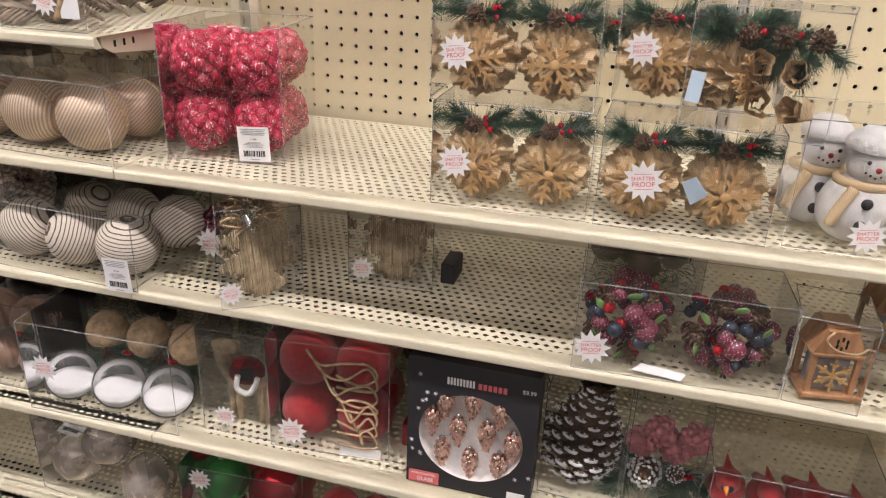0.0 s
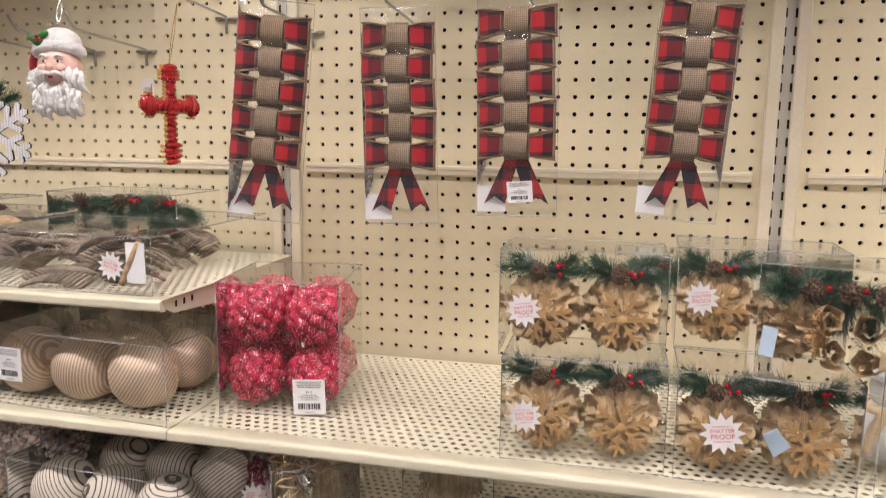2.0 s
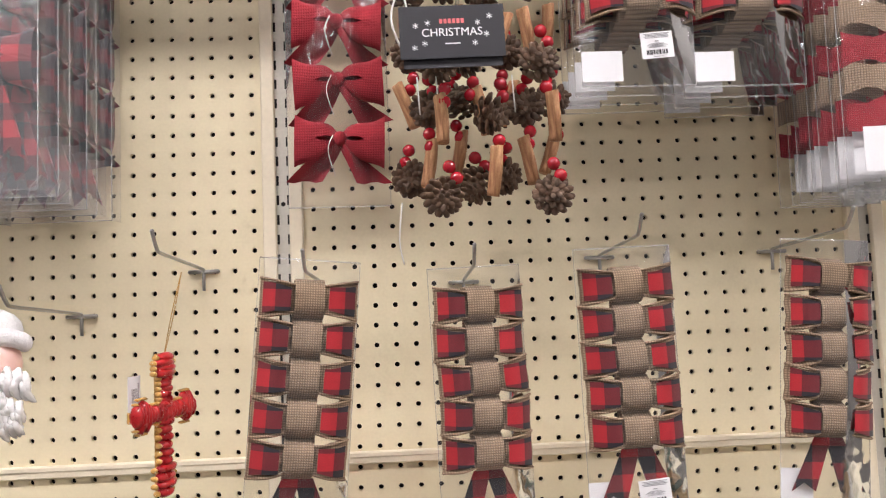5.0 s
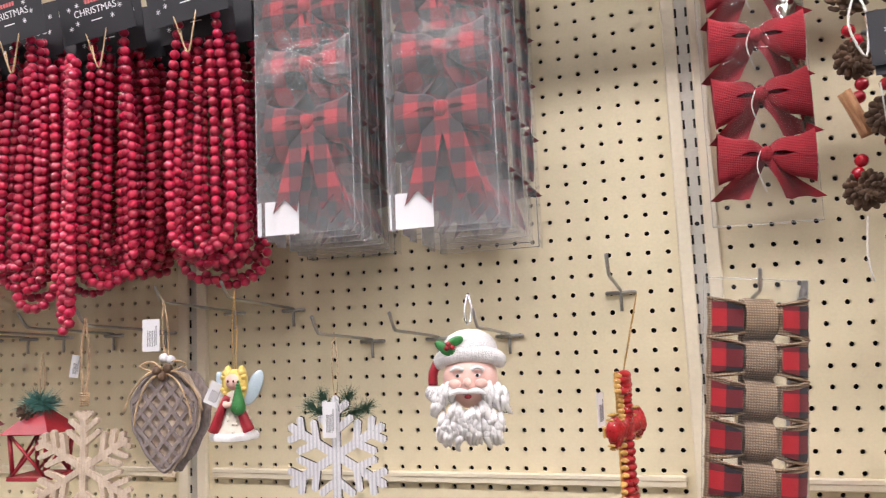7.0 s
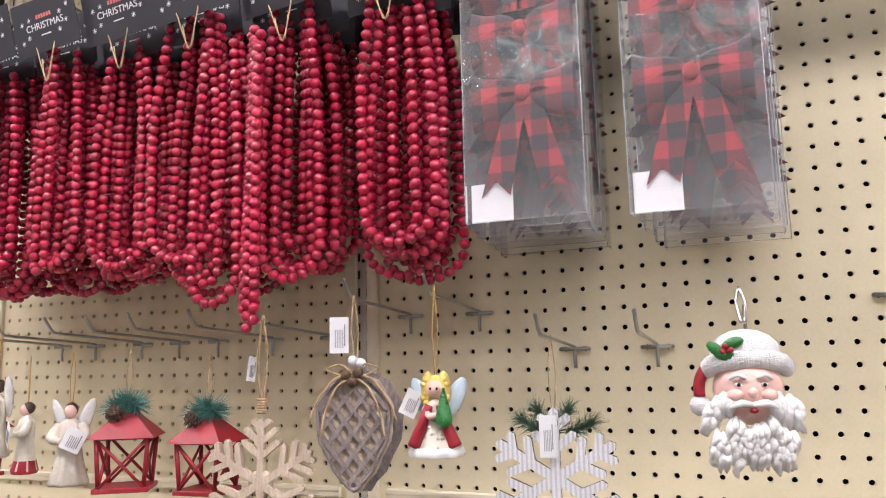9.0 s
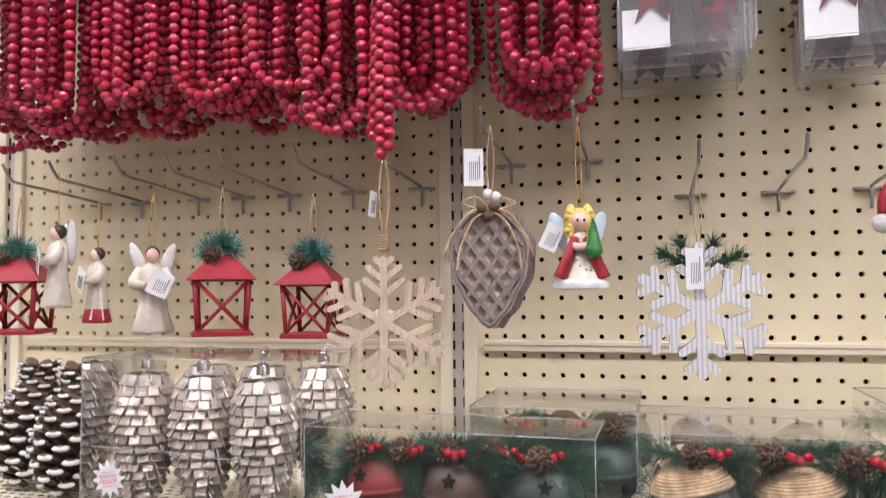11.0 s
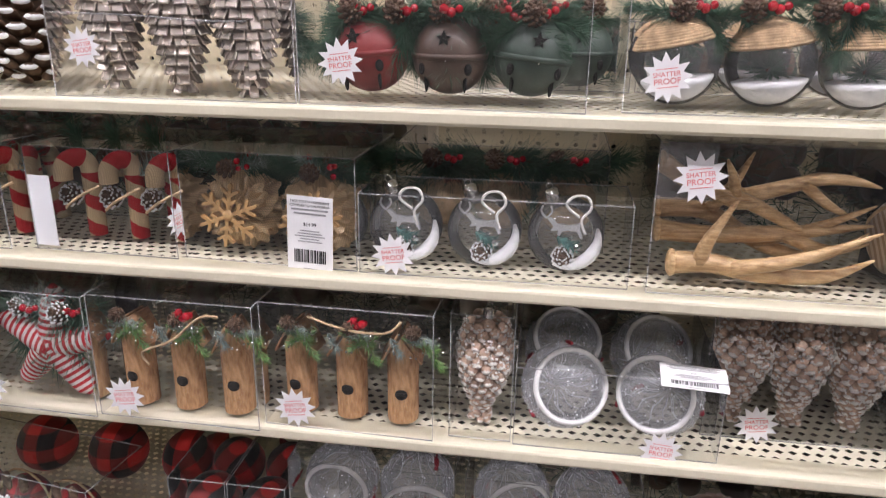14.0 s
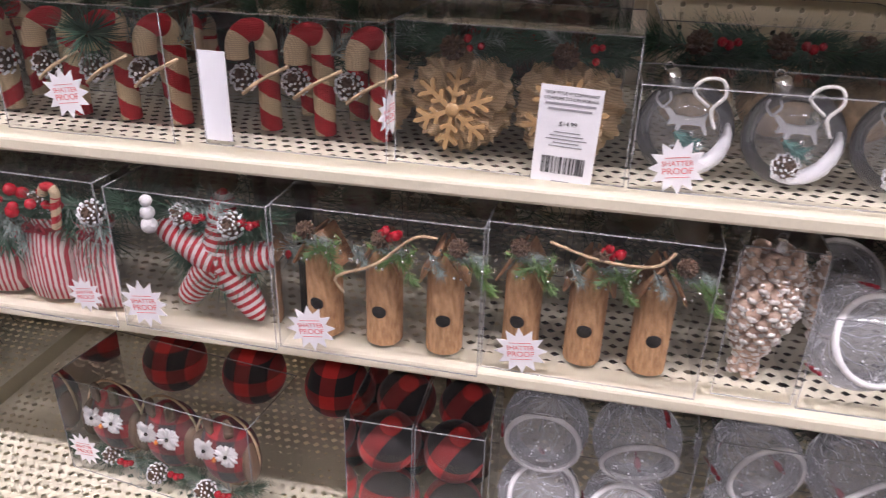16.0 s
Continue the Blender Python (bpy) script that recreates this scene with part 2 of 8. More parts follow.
PLUM = surface("sugared_plum", (0.17, 0.025, 0.055), 0.4, fine=900, coarse=70, vary=0.35, bump=0.6, sparkle=0.2)
NAVYBERRY = surface("dark_blue_berry", (0.025, 0.035, 0.06), 0.4, fine=900, vary=0.3, bump=0.5, sparkle=0.07)
LEAF = surface("green_leaf", (0.15, 0.27, 0.08), 0.5, vary=0.3, bump=0.1)
YARNRED = surface("red_yarn", (0.50, 0.012, 0.02), 0.95, fine=1100, coarse=120, vary=0.3, bump=1.0, distance=0.002, sheen=0.3)
REDPAINT = surface("red_painted_metal", (0.34, 0.016, 0.03), 0.4, fine=300, coarse=40, vary=0.18, bump=0.06)
BELLRED = surface("red_glitter_bell", (0.24, 0.03, 0.03), 0.4, 0.4, fine=500, coarse=40, vary=0.25, sparkle=0.03)
BELLBROWN = surface("bronze_glitter_bell", (0.10, 0.065, 0.05), 0.4, 0.5, fine=500, coarse=40, vary=0.25, sparkle=0.04)
BELLGREEN = surface("green_glitter_bell", (0.05, 0.075, 0.06), 0.4, 0.4, fine=500, coarse=40, vary=0.25, sparkle=0.03)
# Shade inside slots and holes, painted as near-black shapes; also the figures' eyes.
DARKHOLE = surface("opening_shade_and_eye", (0.01, 0.009, 0.008), 0.9, vary=0.1, bump=0)
COTTON = surface("cotton_snow", (0.86, 0.86, 0.87), 0.95, fine=300, coarse=60, vary=0.08, bump=0.8, distance=0.002)
ANTLER = wood("antler_resin", (0.40, 0.22, 0.09), (0.86, 0.62, 0.34), 42, (1.2, 7, 7), 0.32, 0.9)
CANERED = weave("red_twine", (0.56, 0.025, 0.035), 0.0016, dark=0.7, vary=0.2)
CANETAN = weave("tan_twine", (0.74, 0.57, 0.36), 0.0016, dark=0.7, vary=0.2)
TICKING = stripes("red_ticking", 0.0048, (0.50, 0.05, 0.07), (0.78, 0.66, 0.62), "X", 0.45, 0.6)
CREAMCLOTH = weave("cream_ticking", (0.80, 0.72, 0.70), 0.0012, dark=0.8, vary=0.15)
STRING = stripes("black_white_yarn", 0.0040, (0.09, 0.07, 0.06), (0.74, 0.67, 0.58), "DIAGONAL", 0.15, 1.2, rough=0.9)
GOLDBAND = stripes("gold_thread_band", 0.0034, (0.50, 0.36, 0.25), (0.76, 0.63, 0.50), "DIAGONAL", 0.5, 0.8, 0.3, 0.4)
PLAIDBOW = plaid("plaid_ribbon", 0.0185, (0.44, 0.012, 0.022), (0.016, 0.015, 0.022), shift=0.009)
PLAIDBIG = plaid("plaid_fleece", 0.02, (0.64, 0.025, 0.02))
PLAIDSOFT = plaid("plaid_gift_ribbon", 0.0185, (0.46, 0.02, 0.035), (0.03, 0.015, 0.022))
PINKBLOSSOM = surface("pink_blossom", (0.66, 0.24, 0.27), 0.6, fine=500, coarse=80, vary=0.3, bump=0.5, island=0.3)
GOLD = surface("gold_glitter", (0.62, 0.36, 0.10), 0.3, 0.9, fine=900, vary=0.3, bump=0.6, sparkle=0.1)
REDGLITTER = surface("red_glitter", (0.45, 0.01, 0.015), 0.3, 0.3, fine=900, coarse=80, vary=0.4, bump=0.6, sparkle=0.08)
PEARL = surface("pearl_white", (0.88, 0.87, 0.87), 0.25, 0.0, fine=300, coarse=60, vary=0.08, bump=0.15, coat=0.4)
PLUSH = surface("white_plush", (0.85, 0.84, 0.84), 0.95, fine=700, coarse=90, vary=0.1, bump=1.0, distance=0.002)
SKINPINK = surface("painted_pink", (0.84, 0.55, 0.48), 0.35, vary=0.08, bump=0.05)
YELLOW = surface("painted_yellow", (0.80, 0.60, 0.16), 0.4, vary=0.15, bump=0.2)
ROBE = surface("ivory_robe", (0.68, 0.62, 0.53), 0.5, fine=300, coarse=50, vary=0.12, bump=0.3)
DARKHAIR = surface("dark_brown_paint", (0.06, 0.035, 0.025), 0.5, vary=0.25)
GREENFOIL = surface("green_tinsel", (0.04, 0.25, 0.06), 0.35, vary=0.3, bump=0.5, sparkle=0.05)
WINGBLUE = surface("pale_blue_wing", (0.55, 0.68, 0.78), 0.5, vary=0.12)
FLUTE = surface("brown_satin", (0.3, 0.18, 0.12), 0.5, fine=500, coarse=40, vary=0.25, sheen=0.3)
GREENBALL = surface("green_metal_ball", (0.03, 0.28, 0.06), 0.2, 0.7, vary=0.15)
REDBALL = surface("red_metal_ball", (0.45, 0.015, 0.03), 0.2, 0.7, vary=0.15)
GREYLATTICE = wood("grey_washed_wood", (0.2, 0.16, 0.15), (0.36, 0.3, 0.29), 60, (4, 4, 2), 0.75)
# Greyer bands paint the ridges' shaded sides; the plates themselves are flat.
CORRUGATE = stripes("white_metal_ridge_shade", 0.0052, (0.66, 0.65, 0.7), (0.84, 0.84, 0.86), "X", 0.4, 0.0, rough=0.5)
STRAW = surface("straw", (0.64, 0.51, 0.34), 0.8, fine=600, coarse=70, vary=0.35, bump=0.6, island=0.4)
CINNAMON = wood("cinnamon_stick", (0.26, 0.11, 0.05), (0.5, 0.27, 0.13), 60, (6, 6, 1), 0.8, 0.6)
LEAFGREY = surface("bronze_glitter_leaf", (0.32, 0.25, 0.19), 0.4, 0.5, fine=700, coarse=60, vary=0.35, bump=0.5, sparkle=0.04, island=0.4)
TWINEWHITE = surface("white_cord", (0.8, 0.78, 0.74), 0.8, vary=0.12, bump=0.4)
ORANGE = surface("orange_felt", (0.75, 0.24, 0.04), 0.8, vary=0.15)
LANTERNWOOD = wood("lantern_wood", (0.34, 0.16, 0.07), (0.52, 0.28, 0.14), 40, (3, 3, 1), 0.6)
m, nt, bs, ln = nodes_of("lamp_diffuser")
bs.inputs["Emission Color"].default_value = (1.0, 0.935, 0.945, 1)
bs.inputs["Emission Strength"].default_value = LAMP_STRENGTH
DIFFUSER = m
m, nt, bs, ln = nodes_of("far_lamp_diffuser")
bs.inputs["Emission Color"].default_value = (1.0, 0.935, 0.945, 1)
bs.inputs["Emission Strength"].default_value = FAR_STRENGTH
FARDIFFUSER = m

# ---- mesh tools ----
class Geo:
    """Gathers vertices and faces of one mesh, with a material slot a face."""

    def __init__(self):
        self.v, self.f, self.mi, self.sm = [], [], [], []

    def add(self, verts, faces, mat=0, smooth=True, m=None):
        o = len(self.v)
        self.v += [tuple(m @ Vector(p)) for p in verts] if m is not None else [tuple(p) for p in verts]
        self.f += [tuple(i + o for i in f) for f in faces]
        self.mi += [mat] * len(faces)
        self.sm += [smooth] * len(faces)

    def box(self, c, s, mat=0, m=None, b=0.0):
        """A box of size s round c; b rounds its edges off."""
        x, y, z = (k / 2 for k in s)
        m0 = Matrix.Translation(c)
        m0 = m @ m0 if m is not None else m0
        if not b:
            vs = [(i * x, j * y, k * z) for i in (-1, 1) for j in (-1, 1) for k in (-1, 1)]
            self.add(vs, [(0, 1, 3, 2), (4, 6, 7, 5), (0, 4, 5, 1), (2, 3, 7, 6), (0, 2, 6, 4), (1, 5, 7, 3)], mat, False, m0)
            return
        vs, at = [], {}
        for i in (-1, 1):
            for j in (-1, 1):
                for k in (-1, 1):
                    for a, p in enumerate(((i * x, j * (y - b), k * (z - b)), (i * (x - b), j * y, k * (z - b)), (i * (x - b), j * (y - b), k * z))):
                        at[i, j, k, a] = len(vs)
                        vs.append(p)
        fs = []
        for i in (-1, 1):
            fs.append([at[i, j, k, 0] for j, k in ((-1, -1), (1, -1), (1, 1), (-1, 1))][::i])
            fs.append([at[j, i, k, 1] for j, k in ((-1, -1), (-1, 1), (1, 1), (1, -1))][::i])
            fs.append([at[j, k, i, 2] for j, k in ((-1, -1), (1, -1), (1, 1), (-1, 1))][::i])
            for j in (-1, 1):
                fs.append([at[i, j, -1, 0], at[i, j, -1, 1], at[i, j, 1, 1], at[i, j, 1, 0]][::i * j])
                fs.append([at[i, -1, j, 0], at[i, 1, j, 0], at[i, 1, j, 2], at[i, -1, j, 2]][::i * j])
                fs.append([at[-1, i, j, 1], at[-1, i, j, 2], at[1, i, j, 2], at[1, i, j, 1]][::i * j])
                for k in (-1, 1):
                    fs.append([at[i, j, k, 0], at[i, j, k, 1], at[i, j, k, 2]][::-i * j * k])
        self.add(vs, fs, mat, False, m0)

    def ball(self, c, r, seg=10, rings=7, mat=0, m=None, bump=None):
        """A ball or, with r as three radii, an ellipsoid; bump(direction) scales the radius."""
        rx, ry, rz = (r, r, r) if isinstance(r, (int, float)) else r
        vs = []
        for i in range(1, rings):
            a = math.pi * i / rings
            for j in range(seg):
                p = 2 * math.pi * j / seg
                vs.append((math.sin(a) * math.cos(p), math.sin(a) * math.sin(p), math.cos(a)))
        vs += [(0, 0, 1), (0, 0, -1)]
        k = [bump(Vector(p)) if bump else 1 for p in vs]
        vs = [(p[0] * rx * q, p[1] * ry * q, p[2] * rz * q) for p, q in zip(vs, k)]
        n = (rings - 1) * seg
        fs = [(i * seg + j, (i + 1) * seg + j, (i + 1) * seg + (j + 1) % seg, i * seg + (j + 1) % seg) for i in range(rings - 2) for j in range(seg)]
        fs += [(n, j, (j + 1) % seg) for j in range(seg)]
        fs += [(n + 1, n - seg + (j + 1) % seg, n - seg + j) for j in range(seg)]
        m0 = Matrix.Translation(c)
        self.add(vs, fs, mat, True, m @ m0 if m is not None else m0)

    def tube(self, pts, r, seg=6, mat=0, m=None, cap=True, closed=False, pick=None):
        """A round bar along pts; r one radius or one a point; pick(ring, side) chooses the slot."""
        pts = [Vector(p) for p in pts]
        n = len(pts)
        rs = [r] * n if isinstance(r, (int, float)) else list(r)
        if 3 <= n <= 7 and not closed:
            fine, fr, k = [], [], 4
            for i in range(n - 1):
                p0, p1, p2, p3 = pts[max(i - 1, 0)], pts[i], pts[i + 1], pts[min(i + 2, n - 1)]
                for s in range(k):
                    u = s / k
                    fine.append(0.5 * (2 * p1 + (p2 - p0) * u + (2 * p0 - 5 * p1 + 4 * p2 - p3) * u * u + (3 * p1 - p0 - 3 * p2 + p3) * u ** 3))
                    fr.append(rs[i] * (1 - u) + rs[i + 1] * u)
            pts, rs = fine + [pts[-1]], fr + [rs[-1]]
            n = len(pts)
        vs, side = [], None
        for i, p in enumerate(pts):
            d = (pts[(i + 1) % n] - pts[i - 1]) if closed else (pts[min(i + 1, n - 1)] - pts[max(i - 1, 0)])
            d = d.normalized() if d.length > 1e-9 else Vector((0, 0, 1))
            if side is None:
                side = d.orthogonal().normalized()
            side = side - d * side.dot(d)
            side = side.normalized() if side.length > 1e-6 else d.orthogonal().normalized()
            up = d.cross(side)
            vs += [p + (side * math.cos(2 * math.pi * j / seg) + up * math.sin(2 * math.pi * j / seg)) * rs[i] for j in range(seg)]
        o, last = len(self.f), n if closed else n - 1
        fs, mats = [], []
        for i in range(last):
            for j in range(seg):
                a, b = i * seg, ((i + 1) % n) * seg
                fs.append((a + j, a + (j + 1) % seg, b + (j + 1) % seg, b + j))
                mats.append(pick(i, j) if pick else mat)
        self.add(vs, fs, mat, True, m)
        self.mi[o:o + len(fs)] = mats
        if cap and not closed:
            k = len(self.v) - len(vs)
            for f in (tuple(range(seg))[::-1], tuple(range((n - 1) * seg, n * seg))):
                self.f.append(tuple(k + q for q in f))
                self.mi.append(mat)
                self.sm.append(False)

    def lathe(self, profile, seg=16, mat=0, m=None, flute=0.0, folds=0):
        """Turns (radius, height) pairs round z; folds and flute pleat the wall."""
        vs, n = [], len(profile)
        for r, z in profile:
            for j in range(seg):
                a = 2 * math.pi * j / seg
                q = r * (1 + flute * math.cos(folds * a))
                vs.append((q * math.cos(a), q * math.sin(a), z))
        fs = [(i * seg + j, i * seg + (j + 1) % seg, (i + 1) * seg + (j + 1) % seg, (i + 1) * seg + j) for i in range(n - 1) for j in range(seg)]
        self.add(vs, fs, mat, True, m)

    def prism(self, poly, y0, y1, mat=0, m=None, edge=None):
        """A plate: an outline in x and z, from y0 in front to y1 behind."""
        n = len(poly)
        vs = [(x, y0, z) for x, z in poly] + [(x, y1, z) for x, z in poly]
        self.add(vs, [tuple(range(n)), tuple(range(2 * n - 1, n - 1, -1))], mat, False, m)
        self.add(vs, [(i, n + i, n + (i + 1) % n, (i + 1) % n) for i in range(n)], mat if edge is None else edge, False, m)

    def sheet(self, fn, nu, nv, mat=0, m=None, smooth=True):
        """A patch of cloth: fn(u, v) with u, v from 0 to 1."""
        vs = [fn(i / nu, j / nv) for i in range(nu + 1) for j in range(nv + 1)]
        fs = [(i * (nv + 1) + j, (i + 1) * (nv + 1) + j, (i + 1) * (nv + 1) + j + 1, i * (nv + 1) + j + 1) for i in range(nu) for j in range(nv)]
        self.add(vs, fs, mat, smooth, m)

    def mesh(self, name, *mats):
        me = bpy.data.meshes.new(name)
        me.from_pydata(self.v, [], self.f)
        for mt in mats:
            me.materials.append(mt)
        me.polygons.foreach_set("material_index", self.mi)
        me.polygons.foreach_set("use_smooth", self.sm)
        me.update()
        return me


def put(name, me, parent=None, at=(0, 0, 0), rot=(0, 0, 0), size=1.0, label=""):
    """One mesh as an object, under a thing or a part."""
    ob = new(name, me)
    ob.parent = parent
    s = (size, size, size) if isinstance(size, (int, float)) else size
    ob.matrix_basis = pose(*at, *rot) @ Matrix.Diagonal((*s, 1))
    return tagged(ob, label)


def thing(name, label, category, at, rot=(0, 0, 0), group=""):
    ob = new(name)
    ob.empty_display_size = 0.02
    ob.matrix_basis = pose(*at, *rot)
    return tagged(ob, label, category, group)


def structure(name, me, label, at=(0, 0, 0)):
    ob = new(name, me)
    ob.location = at
    return tagged(ob, label, name.rstrip("_0123456789"), kind="structure")


KEPT = {}


def kept(key, make):
    """A mesh made once and shared after that."""
    if key not in KEPT:
        KEPT[key] = make()
    return KEPT[key]


def text_mesh(words, height, mat):
    def make():
        cu = bpy.data.curves.new("lettering", "FONT")
        cu.body, cu.size, cu.align_x, cu.align_y, cu.extrude = words, height, "CENTER", "CENTER", 0.0001
        ob = bpy.data.objects.new("lettering_source", cu)
        scene.collection.objects.link(ob)
        dg = bpy.context.evaluated_depsgraph_get()
        me = bpy.data.meshes.new_from_object(ob.evaluated_get(dg))
        bpy.data.objects.remove(ob)
        me.materials.clear()
        me.materials.append(mat)
        return me
    return kept(("text", words, height, mat.name), make)


# ---- structure: one long run of store shelving ----
PITCH, BAY, ROW0 = 0.0254, 0.762, 1.42
UPRIGHTS = [-2.286, -1.524, -0.762, 0.0, 0.762, 1.524]
LEVELS = [1.288, 1.127, 0.957, 0.720, 0.50]
FRONT = -0.39


def pegboard(rows):
    g = Geo()
    ring = [(0.0034 * math.cos(a), 0.0034 * math.sin(a)) for a in (math.pi / 8 + k * math.pi / 4 for k in range(8))]
    h = PITCH / 2
    for c in range(28):
        for r in rows:
            x, z = 0.0381 + c * PITCH, ROW0 + r * PITCH
            vs = [(x + h, 0, z + h), (x - h, 0, z + h), (x - h, 0, z - h), (x + h, 0, z - h)]
            vs += [(x + a, 0, z + b) for a, b in ring] + [(x + a, 0.005, z + b) for a, b in ring]
            fs = []
            for q in range(4):
                i, j, k = 4 + (2 * q + 7) % 8, 4 + 2 * q, 4 + (2 * q + 1) % 8
                fs += [(q, i, j), (q, j, k), (q, k, (q + 1) % 4)]
            g.add(vs, fs, 0, False)
            g.add(vs, [(4 + k, 12 + k, 12 + (k + 1) % 8, 4 + (k + 1) % 8) for k in range(8)], 0, False)
    return g.mesh("pegboard", CREAM)


def shelf_deck(width, depth=0.365):
    """Perforated sheet steel with diamond holes in staggered rows."""
    g, p = Geo(), 0.0127
    nx, ny = int(width / p), int(depth / p)
    x0, hole = -nx * p / 2, 0.0045
    for j in range(ny):
        sh = 0.5 * (j % 2)
        for i in range(nx):
            if sh and i == nx - 1:
                continue
            cx, cy = x0 + (i + 0.5 + sh) * p, -depth + 0.012 + j * p
            h = p / 2
            vs = [(cx + h, cy + h, 0), (cx - h, cy + h, 0), (cx - h, cy - h, 0), (cx + h, cy - h, 0),
                  (cx + hole, cy, 0), (cx, cy + hole * 0.85, 0), (cx - hole, cy, 0), (cx, cy - hole * 0.85, 0)]
            g.add(vs, [(0, 1, 5), (1, 2, 6), (2, 3, 7), (3, 0, 4), (0, 5, 4), (1, 6, 5), (2, 7, 6), (3, 4, 7)], 0, False)
        if sh:
            y = -depth + 0.012 + j * p
            for a, b in ((x0, x0 + p / 2), (x0 + nx * p - p / 2, x0 + nx * p)):
                g.add([(a, y - p / 2, 0), (b, y - p / 2, 0), (b, y + p / 2, 0), (a, y + p / 2, 0)], [(0, 1, 2, 3)], 0, False)
    e0, e1 = x0, x0 + nx * p
    for a, b in ((-width / 2, e0), (e1, width / 2)):
        if b - a > 1e-4:
            g.add([(a, -depth, 0), (b, -depth, 0), (b, 0, 0), (a, 0, 0)], [(0, 1, 2, 3)], 0, False)
    yb = -depth + 0.012 + (ny - 0.5) * p
    g.add([(e0, yb, 0), (e1, yb, 0), (e1, 0, 0), (e0, 0, 0)], [(0, 1, 2, 3)], 0, False)
    return g.mesh("deck", CREAM_SHELF)


def shelf_lip(width):
    """The folded front edge of a shelf."""
    g, w = Geo(), width / 2
    prof = [(0.03, 0.0), (0.004, 0.0), (0.001, -0.001), (0.0, -0.003), (0.0, -0.0105), (0.0015, -0.013), (0.005, -0.014), (0.012, -0.014), (0.012, -0.011)]
    vs = [(s * w, y, z) for s in (-1, 1) for y, z in prof]
    n = len(prof)
    g.add(vs, [(i, i + 1, n + i + 1, n + i) for i in range(n - 1)], 0, False)
    for s in (0, n):
        g.add(vs[s + 1:s + 8], [tuple(range(7))[::1 if s else -1]], 0, False)
    return g.mesh("front_lip", CREAM_SHELF)


def bracket():
    g = Geo()
    poly = [(0.0, 0.0), (0.36, 0.0), (0.36, -0.012), (0.34, -0.022), (0.06, -0.045), (0.0, -0.055)]
    vs = [(sx, -y, z) for sx in (-0.0012, 0.0012) for y, z in poly]
    n = len(poly)
    g.add(vs, [tuple(range(n)), tuple(range(2 * n - 1, n - 1, -1))] + [(i, (i + 1) % n, n + (i + 1) % n, n + i) for i in range(n)], 0, False)
    # Dark bars painted as the shade in the bracket's slots.
    for y in (0.30, 0.318, 0.336):
        g.box((0, -y, -0.011), (0.0034, 0.004, 0.008), 1)
    return g.mesh("bracket", CREAM_SHELF, DARKHOLE)


def upright():
    """Slotted post: two enamelled edges beside a grey channel with paired slots."""
    g = Geo()
    for s in (-1, 1):
        g.box((s * 0.0168, -0.002, 1.3), (0.0172, 0.012, 2.2), 0, b=0.0015)
    g.box((0, 0.002, 1.3), (0.0176, 0.006, 2.2), 1)
    z = ROW0 - 40 * PITCH
    while z < 2.38:
        # Slots are solid near-black bars, coloured like the shade inside them.
        for s in (-1, 1):
            g.box((s * 0.0068, -0.0012, z + PITCH / 2), (0.0032, 0.0012, 0.0125), 2)
        z += PITCH
    for zz in (1.42 + 13.3 * PITCH, 1.42 - 4.7 * PITCH):
        g.ball((0, -0.001, zz), (0.003, 0.0015, 0.003), 8, 5, 2)
    return g.mesh("upright", STRIP, CHANNEL, DARKHOLE)


panel_mesh = pegboard(range(-48, 36))
bracket_mesh, upright_mesh = bracket(), upright()
g = Geo()
g.box((0.381, -0.0035, ROW0 + 0.5 * PITCH), (0.690, 0.007, 0.0150), 0, b=0.0015)
g.box((0.381, -0.0075, ROW0 + 0.5 * PITCH + 0.004), (0.690, 0.002, 0.006), 0, b=0.0008)
rail_mesh = g.mesh("rail", STRIP)
for i, x in enumerate(UPRIGHTS[:-1]):
    structure(f"wall_pegboard_{i + 1}", panel_mesh, "cream perforated pegboard back panel of store shelving", (x, 0, 0))
    structure(f"trim_rail_{i + 1}", rail_mesh, "cream metal rail across the pegboard", (x, 0, 0))
for i, x in enumerate(UPRIGHTS):
    structure(f"trim_upright_{i + 1}", upright_mesh, "cream slotted steel upright with a grey channel", (x, 0, 0))
# Near-black sheet stands in for the shade seen through the peg holes.
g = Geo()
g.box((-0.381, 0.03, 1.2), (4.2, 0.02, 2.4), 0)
structure("wall_core", g.mesh("core", VOID), "near-black sheet behind the pegboard, painted as the shade in its holes")


def shelf(x0, x1, z, deep=0.0):
    """One span of shelving from x0 to x1."""
    w = x1 - x0
    t = thing("gondola_shelf", "cream enamelled steel shelf with a perforated deck", "shelf", ((x0 + x1) / 2, 0, z), group="shelves of the display run")
    put("deck", kept(("deck", round(w, 3), deep), lambda: shelf_deck(w - 0.0015, 0.365 + deep)), t, (0, -0.02, 0))
    put("front_lip", kept(("lip", round(w, 3)), lambda: shelf_lip(w - 0.0016)), t, (0, FRONT - deep, 0))
    for s in (-1, 1):
        put("bracket", bracket_mesh, t, (s * (w / 2 - 0.012), -0.006, -0.002))


SEAMS = [-2.286, -1.506, 0.018, 1.524]
STEP, LOW = -0.848, 0.698
for x0, x1 in zip(SEAMS, SEAMS[1:]):
    for k, z in enumerate(LEVELS):
        if k == 3 and x0 == -1.506:
            shelf(x0, STEP, LOW, 0.11)
            shelf(STEP, x1, z)
        elif k or x0 < 0:
            shelf(x0, x1, z)
    shelf(x0, x1, 2.41)

